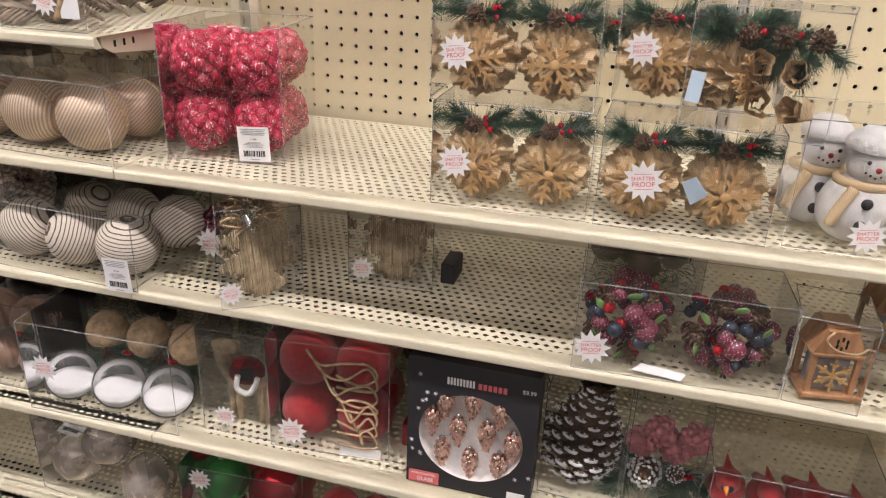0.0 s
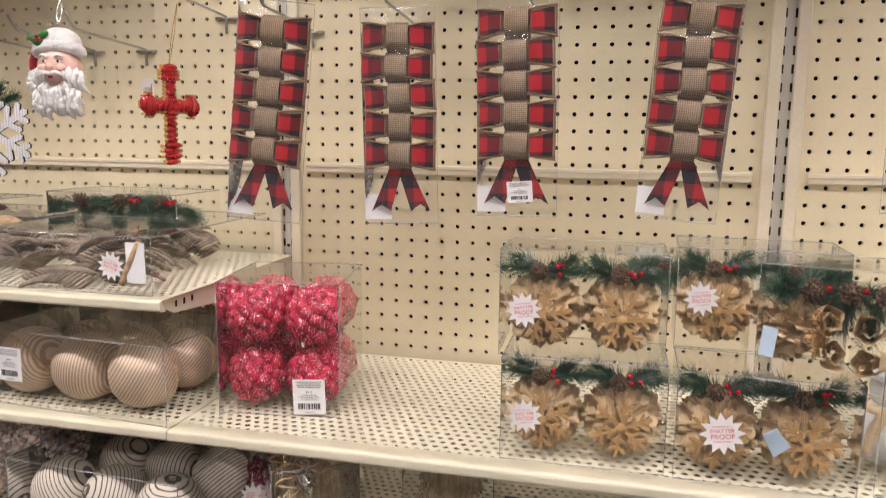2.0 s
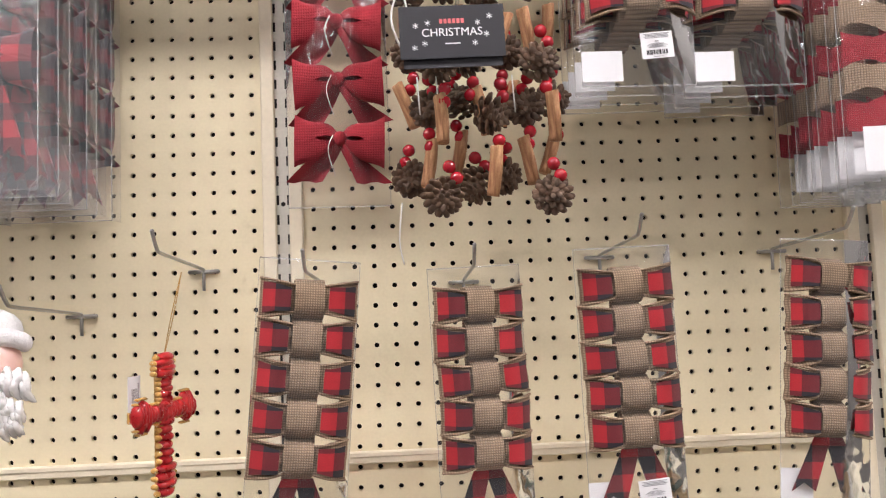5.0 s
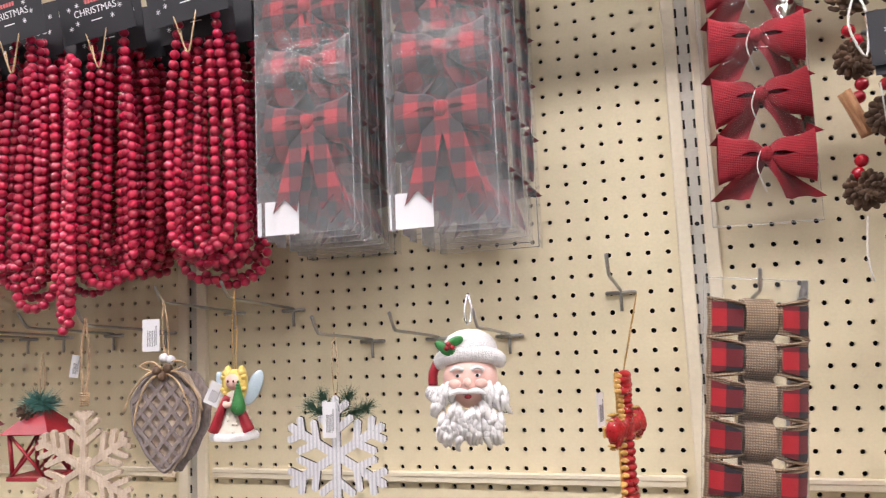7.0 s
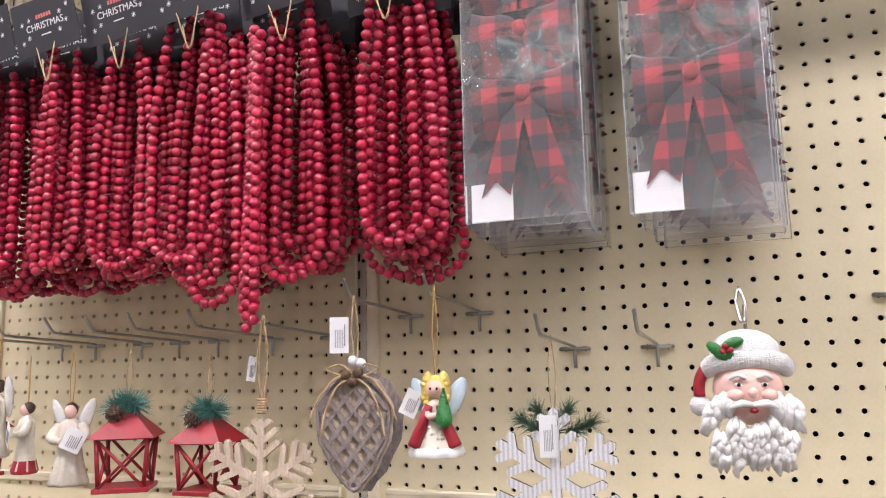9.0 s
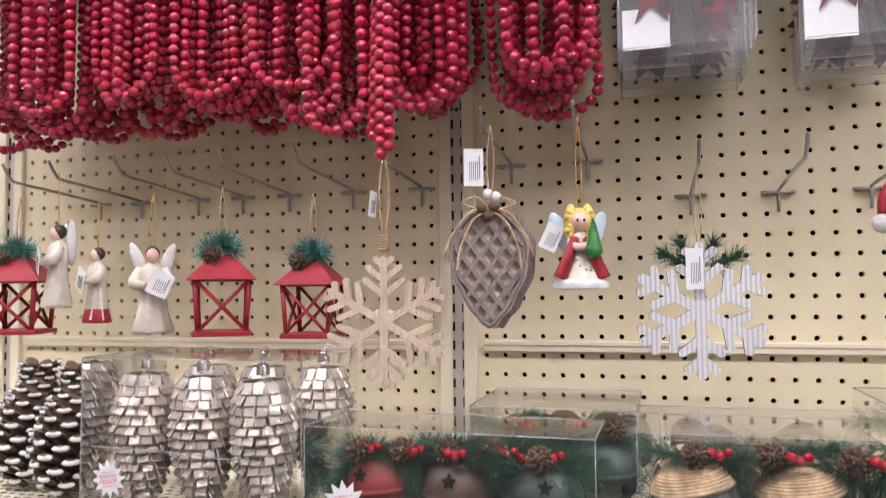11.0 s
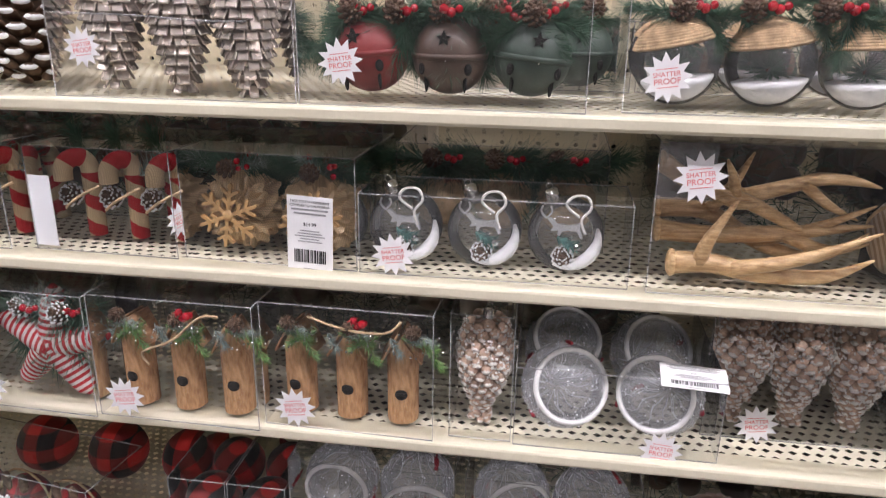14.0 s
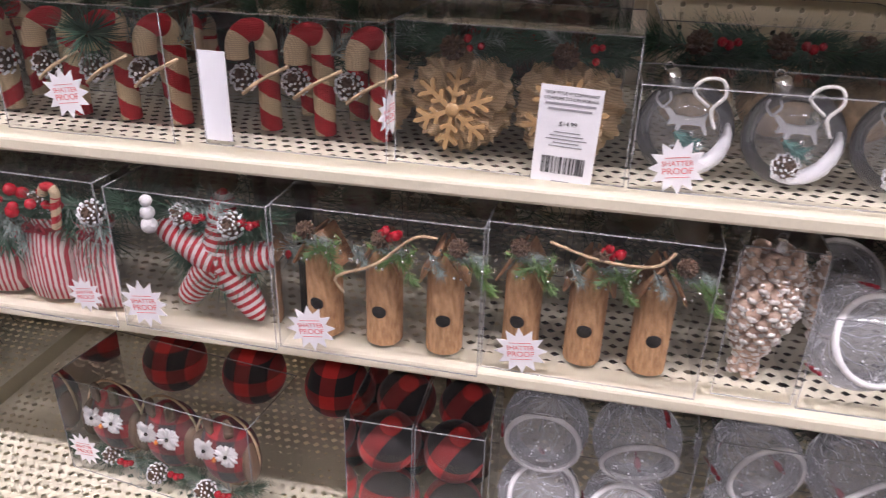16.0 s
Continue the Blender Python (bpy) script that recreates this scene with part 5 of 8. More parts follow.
# burlap and plaid bow packs in clear bags
def burlap_bow(w, h, seed):
    def make():
        g, rnd = Geo(), random.Random(seed)
        for s in (-1, 1):
            def loop(u, v, s=s, ph=rnd.uniform(0, 6)):
                x = s * w * (0.04 + 0.46 * u)
                flare = 0.60 + 0.40 * u
                return (x, -0.019 * math.sin(math.pi * min(1, u * 0.95)) - 0.003 + 0.002 * math.sin(9 * v + ph), (v - 0.5) * h * flare + 0.002 * math.sin(5 * u + ph))
            g.sheet(loop, 6, 5, 0)

            def patch(u, v, s=s, ph=rnd.uniform(0, 6)):
                x = s * w * (0.19 + 0.28 * u)
                return (x, -0.0225 * math.sin(math.pi * (0.40 + 0.45 * u)) - 0.0035, (v - 0.5) * h * (0.58 + 0.2 * u) + 0.001 * math.sin(4 * u + ph))
            g.sheet(patch, 4, 3, 1)
            for e in (-1, 1):
                g.tube([(s * w * (0.05 + 0.45 * k / 5), -0.019 * math.sin(math.pi * k / 5.2) - 0.004, e * h * 0.5 * (0.60 + 0.40 * k / 5)) for k in range(6)], 0.0016, 5, 0)

        def knot(u, v):
            return ((u - 0.5) * w * 0.30, -0.021 + 0.015 * (2 * v - 1) ** 4, (v - 0.5) * h * 1.02)
        g.sheet(knot, 3, 8, 2)
        return g.mesh("burlap_bow", BURLAPGREY, PLAIDBOW, BURLAPGREY)
    return kept(("bbow", w, h, seed), make)


def tail_mesh(w, h, mat, key):
    def make():
        g = Geo()
        for s in (-1, 1):
            x0, x1 = s * w * 0.06, s * w * 0.27
            g.prism([(x0 - w * 0.09, 0), (x0 + w * 0.09, 0), (x1 + w * 0.13, -h), (x1, -h * 0.84), (x1 - w * 0.13, -h)][::1], -0.0010 * (2 + s), 0.0004, 0)
        return g.mesh("ribbon_tail", mat)
    return kept(("tail", key, w, h), make)


def bag(parent, w, h, d=0.014):
    def make():
        g = Geo()

        def front(u, v):
            return ((u - 0.5) * w, -d * (math.sin(math.pi * u) ** 0.85) * (0.4 + 0.6 * math.sin(math.pi * v)) - 0.001, -v * h)
        g.sheet(front, 8, 14, 0)
        return g.mesh("clear_bag", BAG)

    def seal():
        g = Geo()
        for z in (0, -h):
            g.box((0, -0.001, z), (w, 0.0008, 0.0016), 0)
        for s in (-1, 1):
            g.box((s * w / 2, -0.001, -h / 2), (0.0007, 0.0006, h), 0)
        return g.mesh("bag_seal", EDGE)
    o = put("clear_bag", kept(("bag", w, h, d), make), parent, label="clear plastic bag")
    o.visible_shadow = False
    put("bag_seal", kept(("bagseal", w, h), seal), parent).visible_shadow = False


def bow_pack(at, w, h, n, lean=0, turn=0, tag=False, tails=True, start=0.022, seed=0, name="bow_pack"):
    t = thing(name, "clear bag of burlap bows with red and black plaid ends", "bow pack", at, (0, lean, turn), "burlap bow packs")
    bag(t, w, h, 0.03)
    step = (h * 0.74 - start) / n
    g = Geo()
    g.box((0, 0.003, -start - step * n / 2), (w * 0.3, 0.004, step * n), 0, b=0.001)
    put("burlap_band", g.mesh("burlap_band", BURLAPGREY), t)
    for i in range(n):
        rnd = random.Random(seed * 10 + i)
        put("burlap_bow", burlap_bow(w * 0.96, step * 1.0, (seed + i) % 4), t, (rnd.uniform(-0.002, 0.002), -0.002, -start - step * (i + 0.5)), (0, rnd.uniform(-3, 3), 0))
    if tails:
        put("ribbon_tail", tail_mesh(w, h * 0.2, PLAIDBOW, "p"), t, (0, -0.006, -start - step * n))
    g = Geo()
    g.box((0, 0, 0), (w * 0.36, 0.0005, h * 0.12), 0)
    put("white_insert", g.mesh("white_insert", WHITE), t, (-w * 0.32, -0.001, -h * 0.92))
    if tag:
        price_label(t, (w * 0.08, -0.034, -h * 0.88), 0.034, 0.028, (0, -4, 0), "$7.99")
    return t


bow_pack((0.051, -0.13, 1.676), 0.110, 0.318, 5, 5, 12, seed=1)
bow_pack((0.231, -0.13, 1.662), 0.105, 0.300, 5, -1.5, 8, seed=2)
bow_pack((0.399, -0.13, 1.678), 0.110, 0.300, 5, -1, 0, True, seed=3)
bow_pack((0.634, -0.13, 1.678), 0.102, 0.298, 5, 4, 0, seed=4)
for k in range(4):
    bow_pack((0.417, -0.175 + 0.034 * k, 2.13 + 0.002 * k), 0.125, 0.280 + 0.003 * k, 5, 0, 0, k == 0, False, seed=5 + k)
for k in range(4):
    bow_pack((0.545, -0.165 + 0.034 * k, 2.13), 0.125, 0.280 + 0.003 * k, 5, 0, 0, False, False, seed=6 + k)


# chevron ribbon packs, close stack seen from its edge
def ribbon_pack(at, w, h, k):
    t = thing("ribbon_pack", "clear bag with red and tan burlap ribbon and a white insert", "ribbon pack", at, (0, 0, -6 + k * 2), "ribbon packs")
    bag(t, w, h, 0.016)

    def make():
        g, rnd = Geo(), random.Random(k % 3)
        for i in range(7):
            z = -h * (0.08 + 0.105 * i)
            for s in (-1, 1):
                def fn(u, v, s=s, z=z, ph=rnd.uniform(0, 6)):
                    return (s * w * 0.46 * u, -0.006 * math.sin(math.pi * u) - 0.001, z - 0.03 * v + 0.006 * math.sin(4 * u + ph))
                g.sheet(fn, 5, 3, 0 if (i + (s > 0)) % 2 else 1)
        return g.mesh("ribbon", BURLAPGREY, REDCLOTH)
    put("ribbon", kept(("chev", w, h, k % 3), make), t)
    g = Geo()
    g.box((0, 0, 0), (w * 0.5, 0.0005, h * 0.14), 0)
    put("white_insert", g.mesh("white_insert", WHITE), t, (-w * 0.15, -0.018, -h * 0.88))


for k in range(7):
    ribbon_pack((0.682 + 0.003 * (k % 2), -0.205 + 0.026 * k, 2.06), 0.115, 0.335, k)
for k in range(5):
    ribbon_pack((0.832 + 0.003 * (k % 2), -0.205 + 0.03 * k, 2.06), 0.115, 0.33, k)


# red burlap bows in a long clear sleeve
def cloth_bow(w, mat, key, seed=0):
    """A tied bow: two puffed loops and a knot, tails below."""
    def make():
        g, rnd = Geo(), random.Random(seed)
        for s in (-1, 1):
            def loop(u, v, s=s):
                a = 2 * math.pi * v
                puff = math.sin(math.pi * min(1, u * 0.62 + 0.02)) ** 0.8
                x = s * w * (0.03 + 0.47 * u)
                return (x, -0.004 - w * 0.13 * puff * math.cos(a) * (1 - 0.3 * u), w * (0.06 + 0.25 * u ** 0.7) * math.sin(a) + 0.003 * math.sin(6 * u + 3 * v) - w * 0.05 * u * u)
            g.sheet(loop, 9, 14, 0)

            def tail(u, v, s=s):
                x = s * w * (0.05 + 0.34 * u) + (v - 0.5) * w * (0.16 + 0.24 * u)
                return (x, 0.002 - 0.012 * math.sin(3 * u + 4 * v), -w * (0.05 + 0.44 * u) + (0.03 * w if 0.2 < v < 0.8 and u > 0.98 else 0))
            g.sheet(tail, 8, 5, 0)
        g.ball((0, -w * 0.07, 0), (w * 0.075, w * 0.06, w * 0.085), 10, 8, 0)
        return g.mesh("cloth_bow", mat)
    return kept(("cbow", key, w, seed), make)


t = thing("bow_sleeve", "clear sleeve of red burlap bows hanging on the pegboard", "bow pack", (0.078, -0.05, 2.18), (0, 0, 4))
bag(t, 0.124, 0.435, 0.028)
for i in range(5):
    put("red_bow", cloth_bow(0.108, REDCLOTH, "red"), t, (0.002, -0.012, -0.062 - 0.073 * i), (0, (-1) ** i * 2, 0), 1, "red burlap bow")
    g = Geo()
    g.tube([(-0.006, -0.03, 0), (-0.012, -0.034, -0.02), (-0.004, -0.034, -0.05)], 0.0006, 4, 0)
    put("tie_cord", g.mesh("tie_cord", TWINEWHITE), t, (0, 0, -0.06 - 0.073 * i))


# plaid bows in flat clear boxes, hung in two stacks
def plaid_bow_box(at, k):
    t = thing("bow_box", "clear flat box with a red and black plaid bow", "bow box", at, (0, 0, -1 + (k * 37 % 5) * 0.5), "plaid bow boxes")
    w, h, d = 0.136, 0.385, 0.027
    case(t, w, d, h).data.materials[0] = HAZY
    if k == 0:
        for i, z in enumerate((0.145, 0.222, 0.30, 0.36)):
            put("plaid_bow", cloth_bow(0.118, PLAIDSOFT, "plaid"), t, (0, 0.018, z), (0, 0, 0), 1, "red and black plaid bow")
        put("ribbon_tail", tail_mesh(0.13, 0.11, PLAIDSOFT, "long"), t, (0, 0.012, 0.14))
        put("ribbon_tail", tail_mesh(0.12, 0.13, PLAIDSOFT, "up"), t, (0, 0.012, 0.245), (180, 0, 0))
        g = Geo()
        g.box((-w * 0.30, 0.014, 0.024), (w * 0.36, 0.0008, 0.044), 0)
        put("white_insert", g.mesh("white_insert", WHITE), t)
    else:
        for z in (0.13, 0.205, 0.28, 0.345):
            put("plaid_bow", cloth_bow(0.126, PLAIDSOFT, "plaid"), t, (0, 0.016, z), (0, 0, 0), 1, "red and black plaid bow")
        put("ribbon_tail", tail_mesh(0.13, 0.11, PLAIDSOFT, "long"), t, (0, 0.012, 0.13))
    return t


for k in range(6):
    plaid_bow_box((-0.466 - 0.002 * (k % 3), -0.185 + 0.028 * k, 1.762 - 0.0035 * k), k)
    plaid_bow_box((-0.286 + 0.004 * (k % 2) + 0.003 * k, -0.185 + 0.028 * k, 1.756 - 0.0035 * k), k)


# red bead garlands, hanks over hooks, with black header cards
def bead_hank(at, width, depth, hung, low, loops, seed, card=True):
    t = thing("bead_garland", "hank of glossy red wooden bead garland on a peg hook", "garland", at, group="red bead garlands")
    rnd = random.Random(seed)
    for k in range(loops):
        g = Geo()
        r = 0.0066 * rnd.uniform(0.95, 1.04)
        top = hung - rnd.uniform(0.0, 0.04) - 0.008 * (k % 3)
        half = width * 0.60 * (0.12 + 0.88 * ((k * 5 + seed) % loops + 0.5) / loops)
        x0 = rnd.uniform(-0.012, 0.012)
        y = -depth * (k + 0.5) / loops
        rb = min(half, 0.042)
        bottom = low + (width * 0.60 - half) * 0.8 + rnd.uniform(-0.016, 0.030)
        lean, bow = rnd.uniform(-0.006, 0.006), rnd.uniform(0.001, 0.003)

        def side(s, i):
            u = i / 12
            spread = 0.62 + 0.38 * min(1, u * 2.2)
            return Vector((x0 + s * half * spread + lean * u + bow * math.sin(5 * u + k + s), y, top + (bottom + rb - top) * u))
        pts = [side(-1, i) for i in range(13)]
        pts += [Vector((x0 + lean - half * math.cos(q), y - 0.004 * math.sin(q), bottom + rb - rb * math.sin(q))) for q in (math.pi * i / 14 for i in range(1, 14))]
        pts += [side(1, 12 - i) for i in range(13)]
        pos, need = [pts[0]], 2 * r * 0.96
        acc = Vector(pts[0])
        for a, b in zip(pts, pts[1:]):
            seg = (b - a).length
            steps = max(1, int(seg / 0.0012))
            for s in range(1, steps + 1):
                p = a.lerp(b, s / steps)
                if (p - acc).length >= need:
                    pos.append(p)
                    acc = p
        for p in pos:
            g.ball(p, (r, r, r * 0.94), 10, 7, 0)
        put("bead_strand", g.mesh("bead_strand", REDBEAD), t)["kind"] = "stuff"
    if card:
        g = Geo()
        g.box((0, 0, 0), (0.118, 0.001, 0.075), 0)
        me = g.mesh("header_card", BLACKCARD)
        for i in range(5):
            c = put("header_card", me, t, (0.004 * (-1) ** i, -depth - 0.018 + i * (depth + 0.03) / 5, hung + 0.006 - 0.012 * (i > 0)), (12 - 3 * i, -5 + 3 * i, 0), 1, "black header card with white print")
            if i < 2:
                print_card(c)
        top = hung - 0.02
        g = Geo()
        for s in (-1, 1):
            g.tube([(s * 0.018, -depth - 0.012, top + 0.0), (0.004, -depth - 0.01, top - 0.055), (-s * 0.01, -depth - 0.008, top - 0.02)], 0.0009, 5, 0)
        put("jute_tie", g.mesh("jute_tie", JUTE), t)
    return t


def print_card(c):
    """Snowflake marks and plain bars in place of a shop name."""
    def make():
        g = Geo()
        for i, (x, z) in enumerate(((-0.042, 0.008), (-0.032, -0.013), (-0.028, 0.011), (0.030, 0.010), (0.040, -0.004), (0.026, -0.014), (-0.044, -0.018), (0.044, 0.017))):
            m = Matrix.Translation((x, -0.0007, z))
            for a in (0, 60, 120):
                g.box((0, 0, 0), (0.0007, 0.0002, 0.007), 0, m @ pose(0, 0, 0, 0, a, 0))
        for i in range(6):
            g.box((-0.0125 + i * 0.005, -0.0007, 0.0125), (0.0036, 0.0002, 0.0055), 1)
        g.box((0, -0.0007, -0.014), (0.018, 0.0002, 0.0014), 0)
        return g.mesh("printing", WHITE, INKRED)
    put("printing", kept("cardprint", make), c)
    put("lettering", text_mesh("CHRISTMAS", 0.0135, WHITE), c, (0, -0.0008, -0.001), (90, 0, 0))


for x, w, d, low, loops, seed in ((-0.622, 0.092, 0.14, 1.715, 12, 1), (-0.765, 0.08, 0.14, 1.72, 11, 2), (-0.885, 0.09, 0.17, 1.715, 12, 3), (-1.012, 0.085, 0.16, 1.72, 11, 4), (-1.135, 0.09, 0.17, 1.715, 12, 5), (-1.26, 0.092, 0.17, 1.715, 12, 6), (-1.385, 0.092, 0.17, 1.72, 12, 7)):
    bead_hank((x, -0.06, 0), w, d, 2.085, low, loops + 4, seed)
bead_hank((-0.845, -0.215, 0), 0.07, 0.02, 2.03, 1.672, 2, 8, False)
bead_hank((-0.782, -0.225, 0), 0.012, 0.02, 2.03, 1.655, 3, 9, False)


# pine cone and cinnamon garland with its card
t = thing("cinnamon_garland", "garland of pine cones, cinnamon sticks and red beads on a hook", "garland", (0.245, -0.12, 1.72))
rnd = random.Random(12)
lay = []
for s, x in enumerate((-0.078, -0.060, -0.042, -0.024, -0.006, 0.012, 0.030, 0.048, 0.066, 0.082)):
    z = 0.21 - 0.015 * (s % 3)
    y = -0.02 - 0.028 * (s % 3)
    kinds = ("stick", "beads", "cone", "beads", "stick") if s % 2 else ("beads", "cone", "beads", "stick", "beads", "cone")
    for kd in kinds:
        lay.append((kd, x + rnd.uniform(-0.006, 0.006), y, z))
        z -= {"stick": 0.056, "beads": 0.026, "cone": 0.034}[kd]
for s in range(12):
    lay.append((("cone", "stick", "beads")[s % 3], -0.078 + 0.0145 * s, -0.02 - 0.02 * (s % 2), 0.255 + 0.03 * (s % 3)))
    lay.append((("beads", "cone", "stick")[s % 3], -0.08 + 0.0145 * s, -0.05, 0.33 - 0.02 * (s % 2)))


def stick_mesh():
    g = Geo()
    g.tube([(0, 0, 0.026), (0.001, 0, 0), (0, 0, -0.026)], [0.0068, 0.0072, 0.0066], 9, 0)
    g.tube([(0.003, -0.006, 0.0265), (0.003, -0.006, -0.0265)], 0.0036, 7, 0)
    return g.mesh("cinnamon_stick", CINNAMON)


def bead_link():
    g = Geo()
    g.ball((0, 0, 0.0065), 0.0072, 10, 7, 0)
    g.ball((0.002, 0, -0.0075), 0.0072, 10, 7, 0)
    return g.mesh("bead_link", REDGLOSS)


for kd, x, y, z in lay:
    if kd == "stick":
        put("cinnamon_stick", kept("cstick", stick_mesh), t, (x, y, z), (rnd.uniform(-10, 10), rnd.uniform(-22, 22), 0))
    elif kd == "beads":
        put("bead_link", kept("tbeads", bead_link), t, (x, y, z), (0, rnd.uniform(-40, 40), 0))
    else:
        put("pine_cone", little_cone(), t, (x, y, z), (rnd.uniform(40, 130), rnd.uniform(0, 360), 0), (1.35, 1.35, 0.95))
g = Geo()
g.box((0, 0, 0), (0.122, 0.001, 0.062), 0)
g.box((0, 0.004, -0.008), (0.115, 0.001, 0.066), 0)
c = put("header_card", g.mesh("header_card", BLACKCARD), t, (-0.034, -0.118, 0.172), (0, -1, 0), 0.86, "black header card with white snowflake print")
print_card(c)
g = Geo()
g.tube([(-0.085, -0.08, 0.235), (-0.095, -0.085, 0.20), (-0.082, -0.085, 0.165), (-0.078, -0.084, 0.21), (-0.088, -0.08, 0.24)], 0.0012, 5, 0)
g.tube([(-0.09, -0.06, 0.01), (-0.094, -0.062, -0.03), (-0.09, -0.06, -0.055)], 0.0008, 5, 0)
for x in (-0.07, -0.05, 0.03):
    g.tube([(x, -0.075, 0.14), (x + 0.002, -0.075, 0.10)], 0.0008, 5, 0)
put("white_cord", g.mesh("white_cord", TWINEWHITE), t)

# ---- single hanging ornaments ----
# bearded head ornament, one plain mesh
t = thing("santa_ornament", "white bearded face ornament with a plush cap on a hook", "ornament", (-0.256, -0.205, 1.575), (0, 0, 8))
g, rnd = Geo(), random.Random(21)
g.ball((0, 0, 0.010), (0.034, 0.025, 0.036), 18, 12, 0)
for i in range(120):
    a = rnd.uniform(-1.9, 1.9)
    q = rnd.uniform(0.35, 1.0)
    x, z = 0.044 * q * math.sin(a), -0.012 - 0.052 * q * abs(math.cos(a * 0.72)) + (0.018 if abs(a) > 1.3 else 0)
    g.tube([(x, -0.022 + 0.012 * q, z + 0.008), (x * 1.04 + 0.003 * math.sin(i), -0.027 + 0.012 * q, z), (x * 1.1 - 0.002, -0.022 + 0.014 * q, z - 0.010), (x * 1.1 + 0.002 * math.sin(3 * i), -0.018 + 0.014 * q, z - 0.016)], [0.003, 0.0042, 0.0036, 0.0008], 7, 1)
for s in (-1, 1):
    g.tube([(0, -0.027, -0.004), (s * 0.012, -0.031, -0.002), (s * 0.022, -0.027, -0.007)], [0.003, 0.0042, 0.001], 7, 1)
    g.ball((s * 0.012, -0.022, 0.016), (0.004, 0.003, 0.0024), 8, 6, 1)
    g.ball((s * 0.012, -0.0255, 0.016), (0.002, 0.001, 0.002), 6, 5, 3)
    g.tube([(s * 0.005, -0.024, 0.023), (s * 0.013, -0.026, 0.026), (s * 0.02, -0.022, 0.022)], 0.0022, 6, 1)
    g.ball((s * 0.016, -0.024, 0.006), (0.008, 0.004, 0.006), 8, 6, 4)
g.ball((0, -0.029, 0.008), (0.005, 0.005, 0.006), 8, 6, 4)
g.ball((0, -0.028, -0.009), (0.0045, 0.003, 0.003), 8, 6, 2)
for i in range(26):
    a = -1.5 + 3.0 * i / 25
    g.ball((0.037 * math.sin(a), -0.016 * math.cos(a), 0.032 + 0.010 * math.cos(a)), (0.0085, 0.0085, 0.0105), 8, 6, 5)
g.ball((0, 0.002, 0.047), (0.035, 0.024, 0.026), 12, 8, 5)
g.ball((-0.047, 0.002, -0.006), 0.011, 9, 7, 5)
g.tube([(-0.036, 0, 0.04), (-0.046, 0, 0.02), (-0.047, 0, 0.004)], 0.006, 7, 2)
for i, (x, z, r) in enumerate(((-0.030, 0.052, 40), (-0.014, 0.058, -20), (-0.022, 0.046, 10))):
    g.ball((0, 0, 0), (0.011, 0.003, 0.006), 8, 6, 6, pose(x, -0.02, z, 0, r, 0))
for x, z in ((-0.022, 0.055), (-0.017, 0.051), (-0.024, 0.050)):
    g.ball((x, -0.024, z), 0.0032, 7, 5, 2)
put("bearded_face", g.mesh("bearded_face", SKINPINK, PEARL, REDPAINT, DARKHOLE, SKINPINK, PLUSH, GREENFOIL), t, (0, 0, -0.004), size=(0.9, 0.95, 0.88))
cord_between(t, (0, 0.01, 0.10), (0, 0, 0.065), CHROME, 0.0012)

t = thing("cross_ornament", "red glittered cross with a gold rim on a cord", "ornament", (-0.092, -0.185, 1.525), (0, 0, 76))
g = Geo()
for ln, ang in ((0.058, 0), (0.085, 180), (0.05, 90), (0.05, 270)):
    m = pose(0, 0, 0, 0, ang, 0)
    k = 11
    for i in range(k):
        z = ln * (i + 0.3) / k
        w = 0.0082 + (0.0075 if i >= k - 4 else 0) * (1 if i != k - 1 else 0.45) + 0.004 * (i < 2)
        g.ball((0.0012 * (-1) ** i, 0, z), (w, 0.0075, 0.0052), 9, 6, 0, m)
        for s in (-1, 1):
            g.ball((s * (w + 0.001), 0.002, z), (0.0017, 0.0045, 0.003), 6, 5, 1, m)
    g.box((0, 0.008, ln * 0.5), (0.011, 0.003, ln), 1, m, b=0.001)
put("glitter_cross", g.mesh("glitter_cross", REDGLITTER, GOLD), t)
cord_between(t, (0, -0.02, 0.14), (0, 0, 0.058), GOLD, 0.0005, 0.002)
hang_tag(t, (-0.022, 0.02, 0.02), 0.02, 0.035)

t = thing("snowflake_ornament", "white corrugated metal snowflake with a pine tuft on a hook", "ornament", (-0.457, -0.13, 1.483), (0, 0, 4))
g = Geo()
snowflake_geo(g, 0.076, 0.0112, 0.0016, 0, 6, None, ((0.40, 0.40), (0.70, 0.30)), 1)
put("metal_snowflake", g.mesh("metal_snowflake", CORRUGATE, INK), t)
for dx, a in ((-0.01, 150), (0.012, 25), (0.0, 60), (-0.004, 120)):
    put("pine_sprig", sprig("std", seed=2), t, (dx, 0.004, 0.046), (0, -a, 0), 0.58)
hang_tag(t, (-0.006, -0.008, 0.045), 0.018, 0.045)
cord_between(t, (0, 0, 0.155), (0, 0, 0.07))

# lattice pine cone of grey wood, a second one behind it
def cone_half(z):
    """Half the width of the pine cone outline at height z."""
    u = min(1, max(0, (0.064 - z) / 0.128))
    return 0.0410 * max(0.0, math.sin(math.pi * u ** 0.72)) ** 0.72


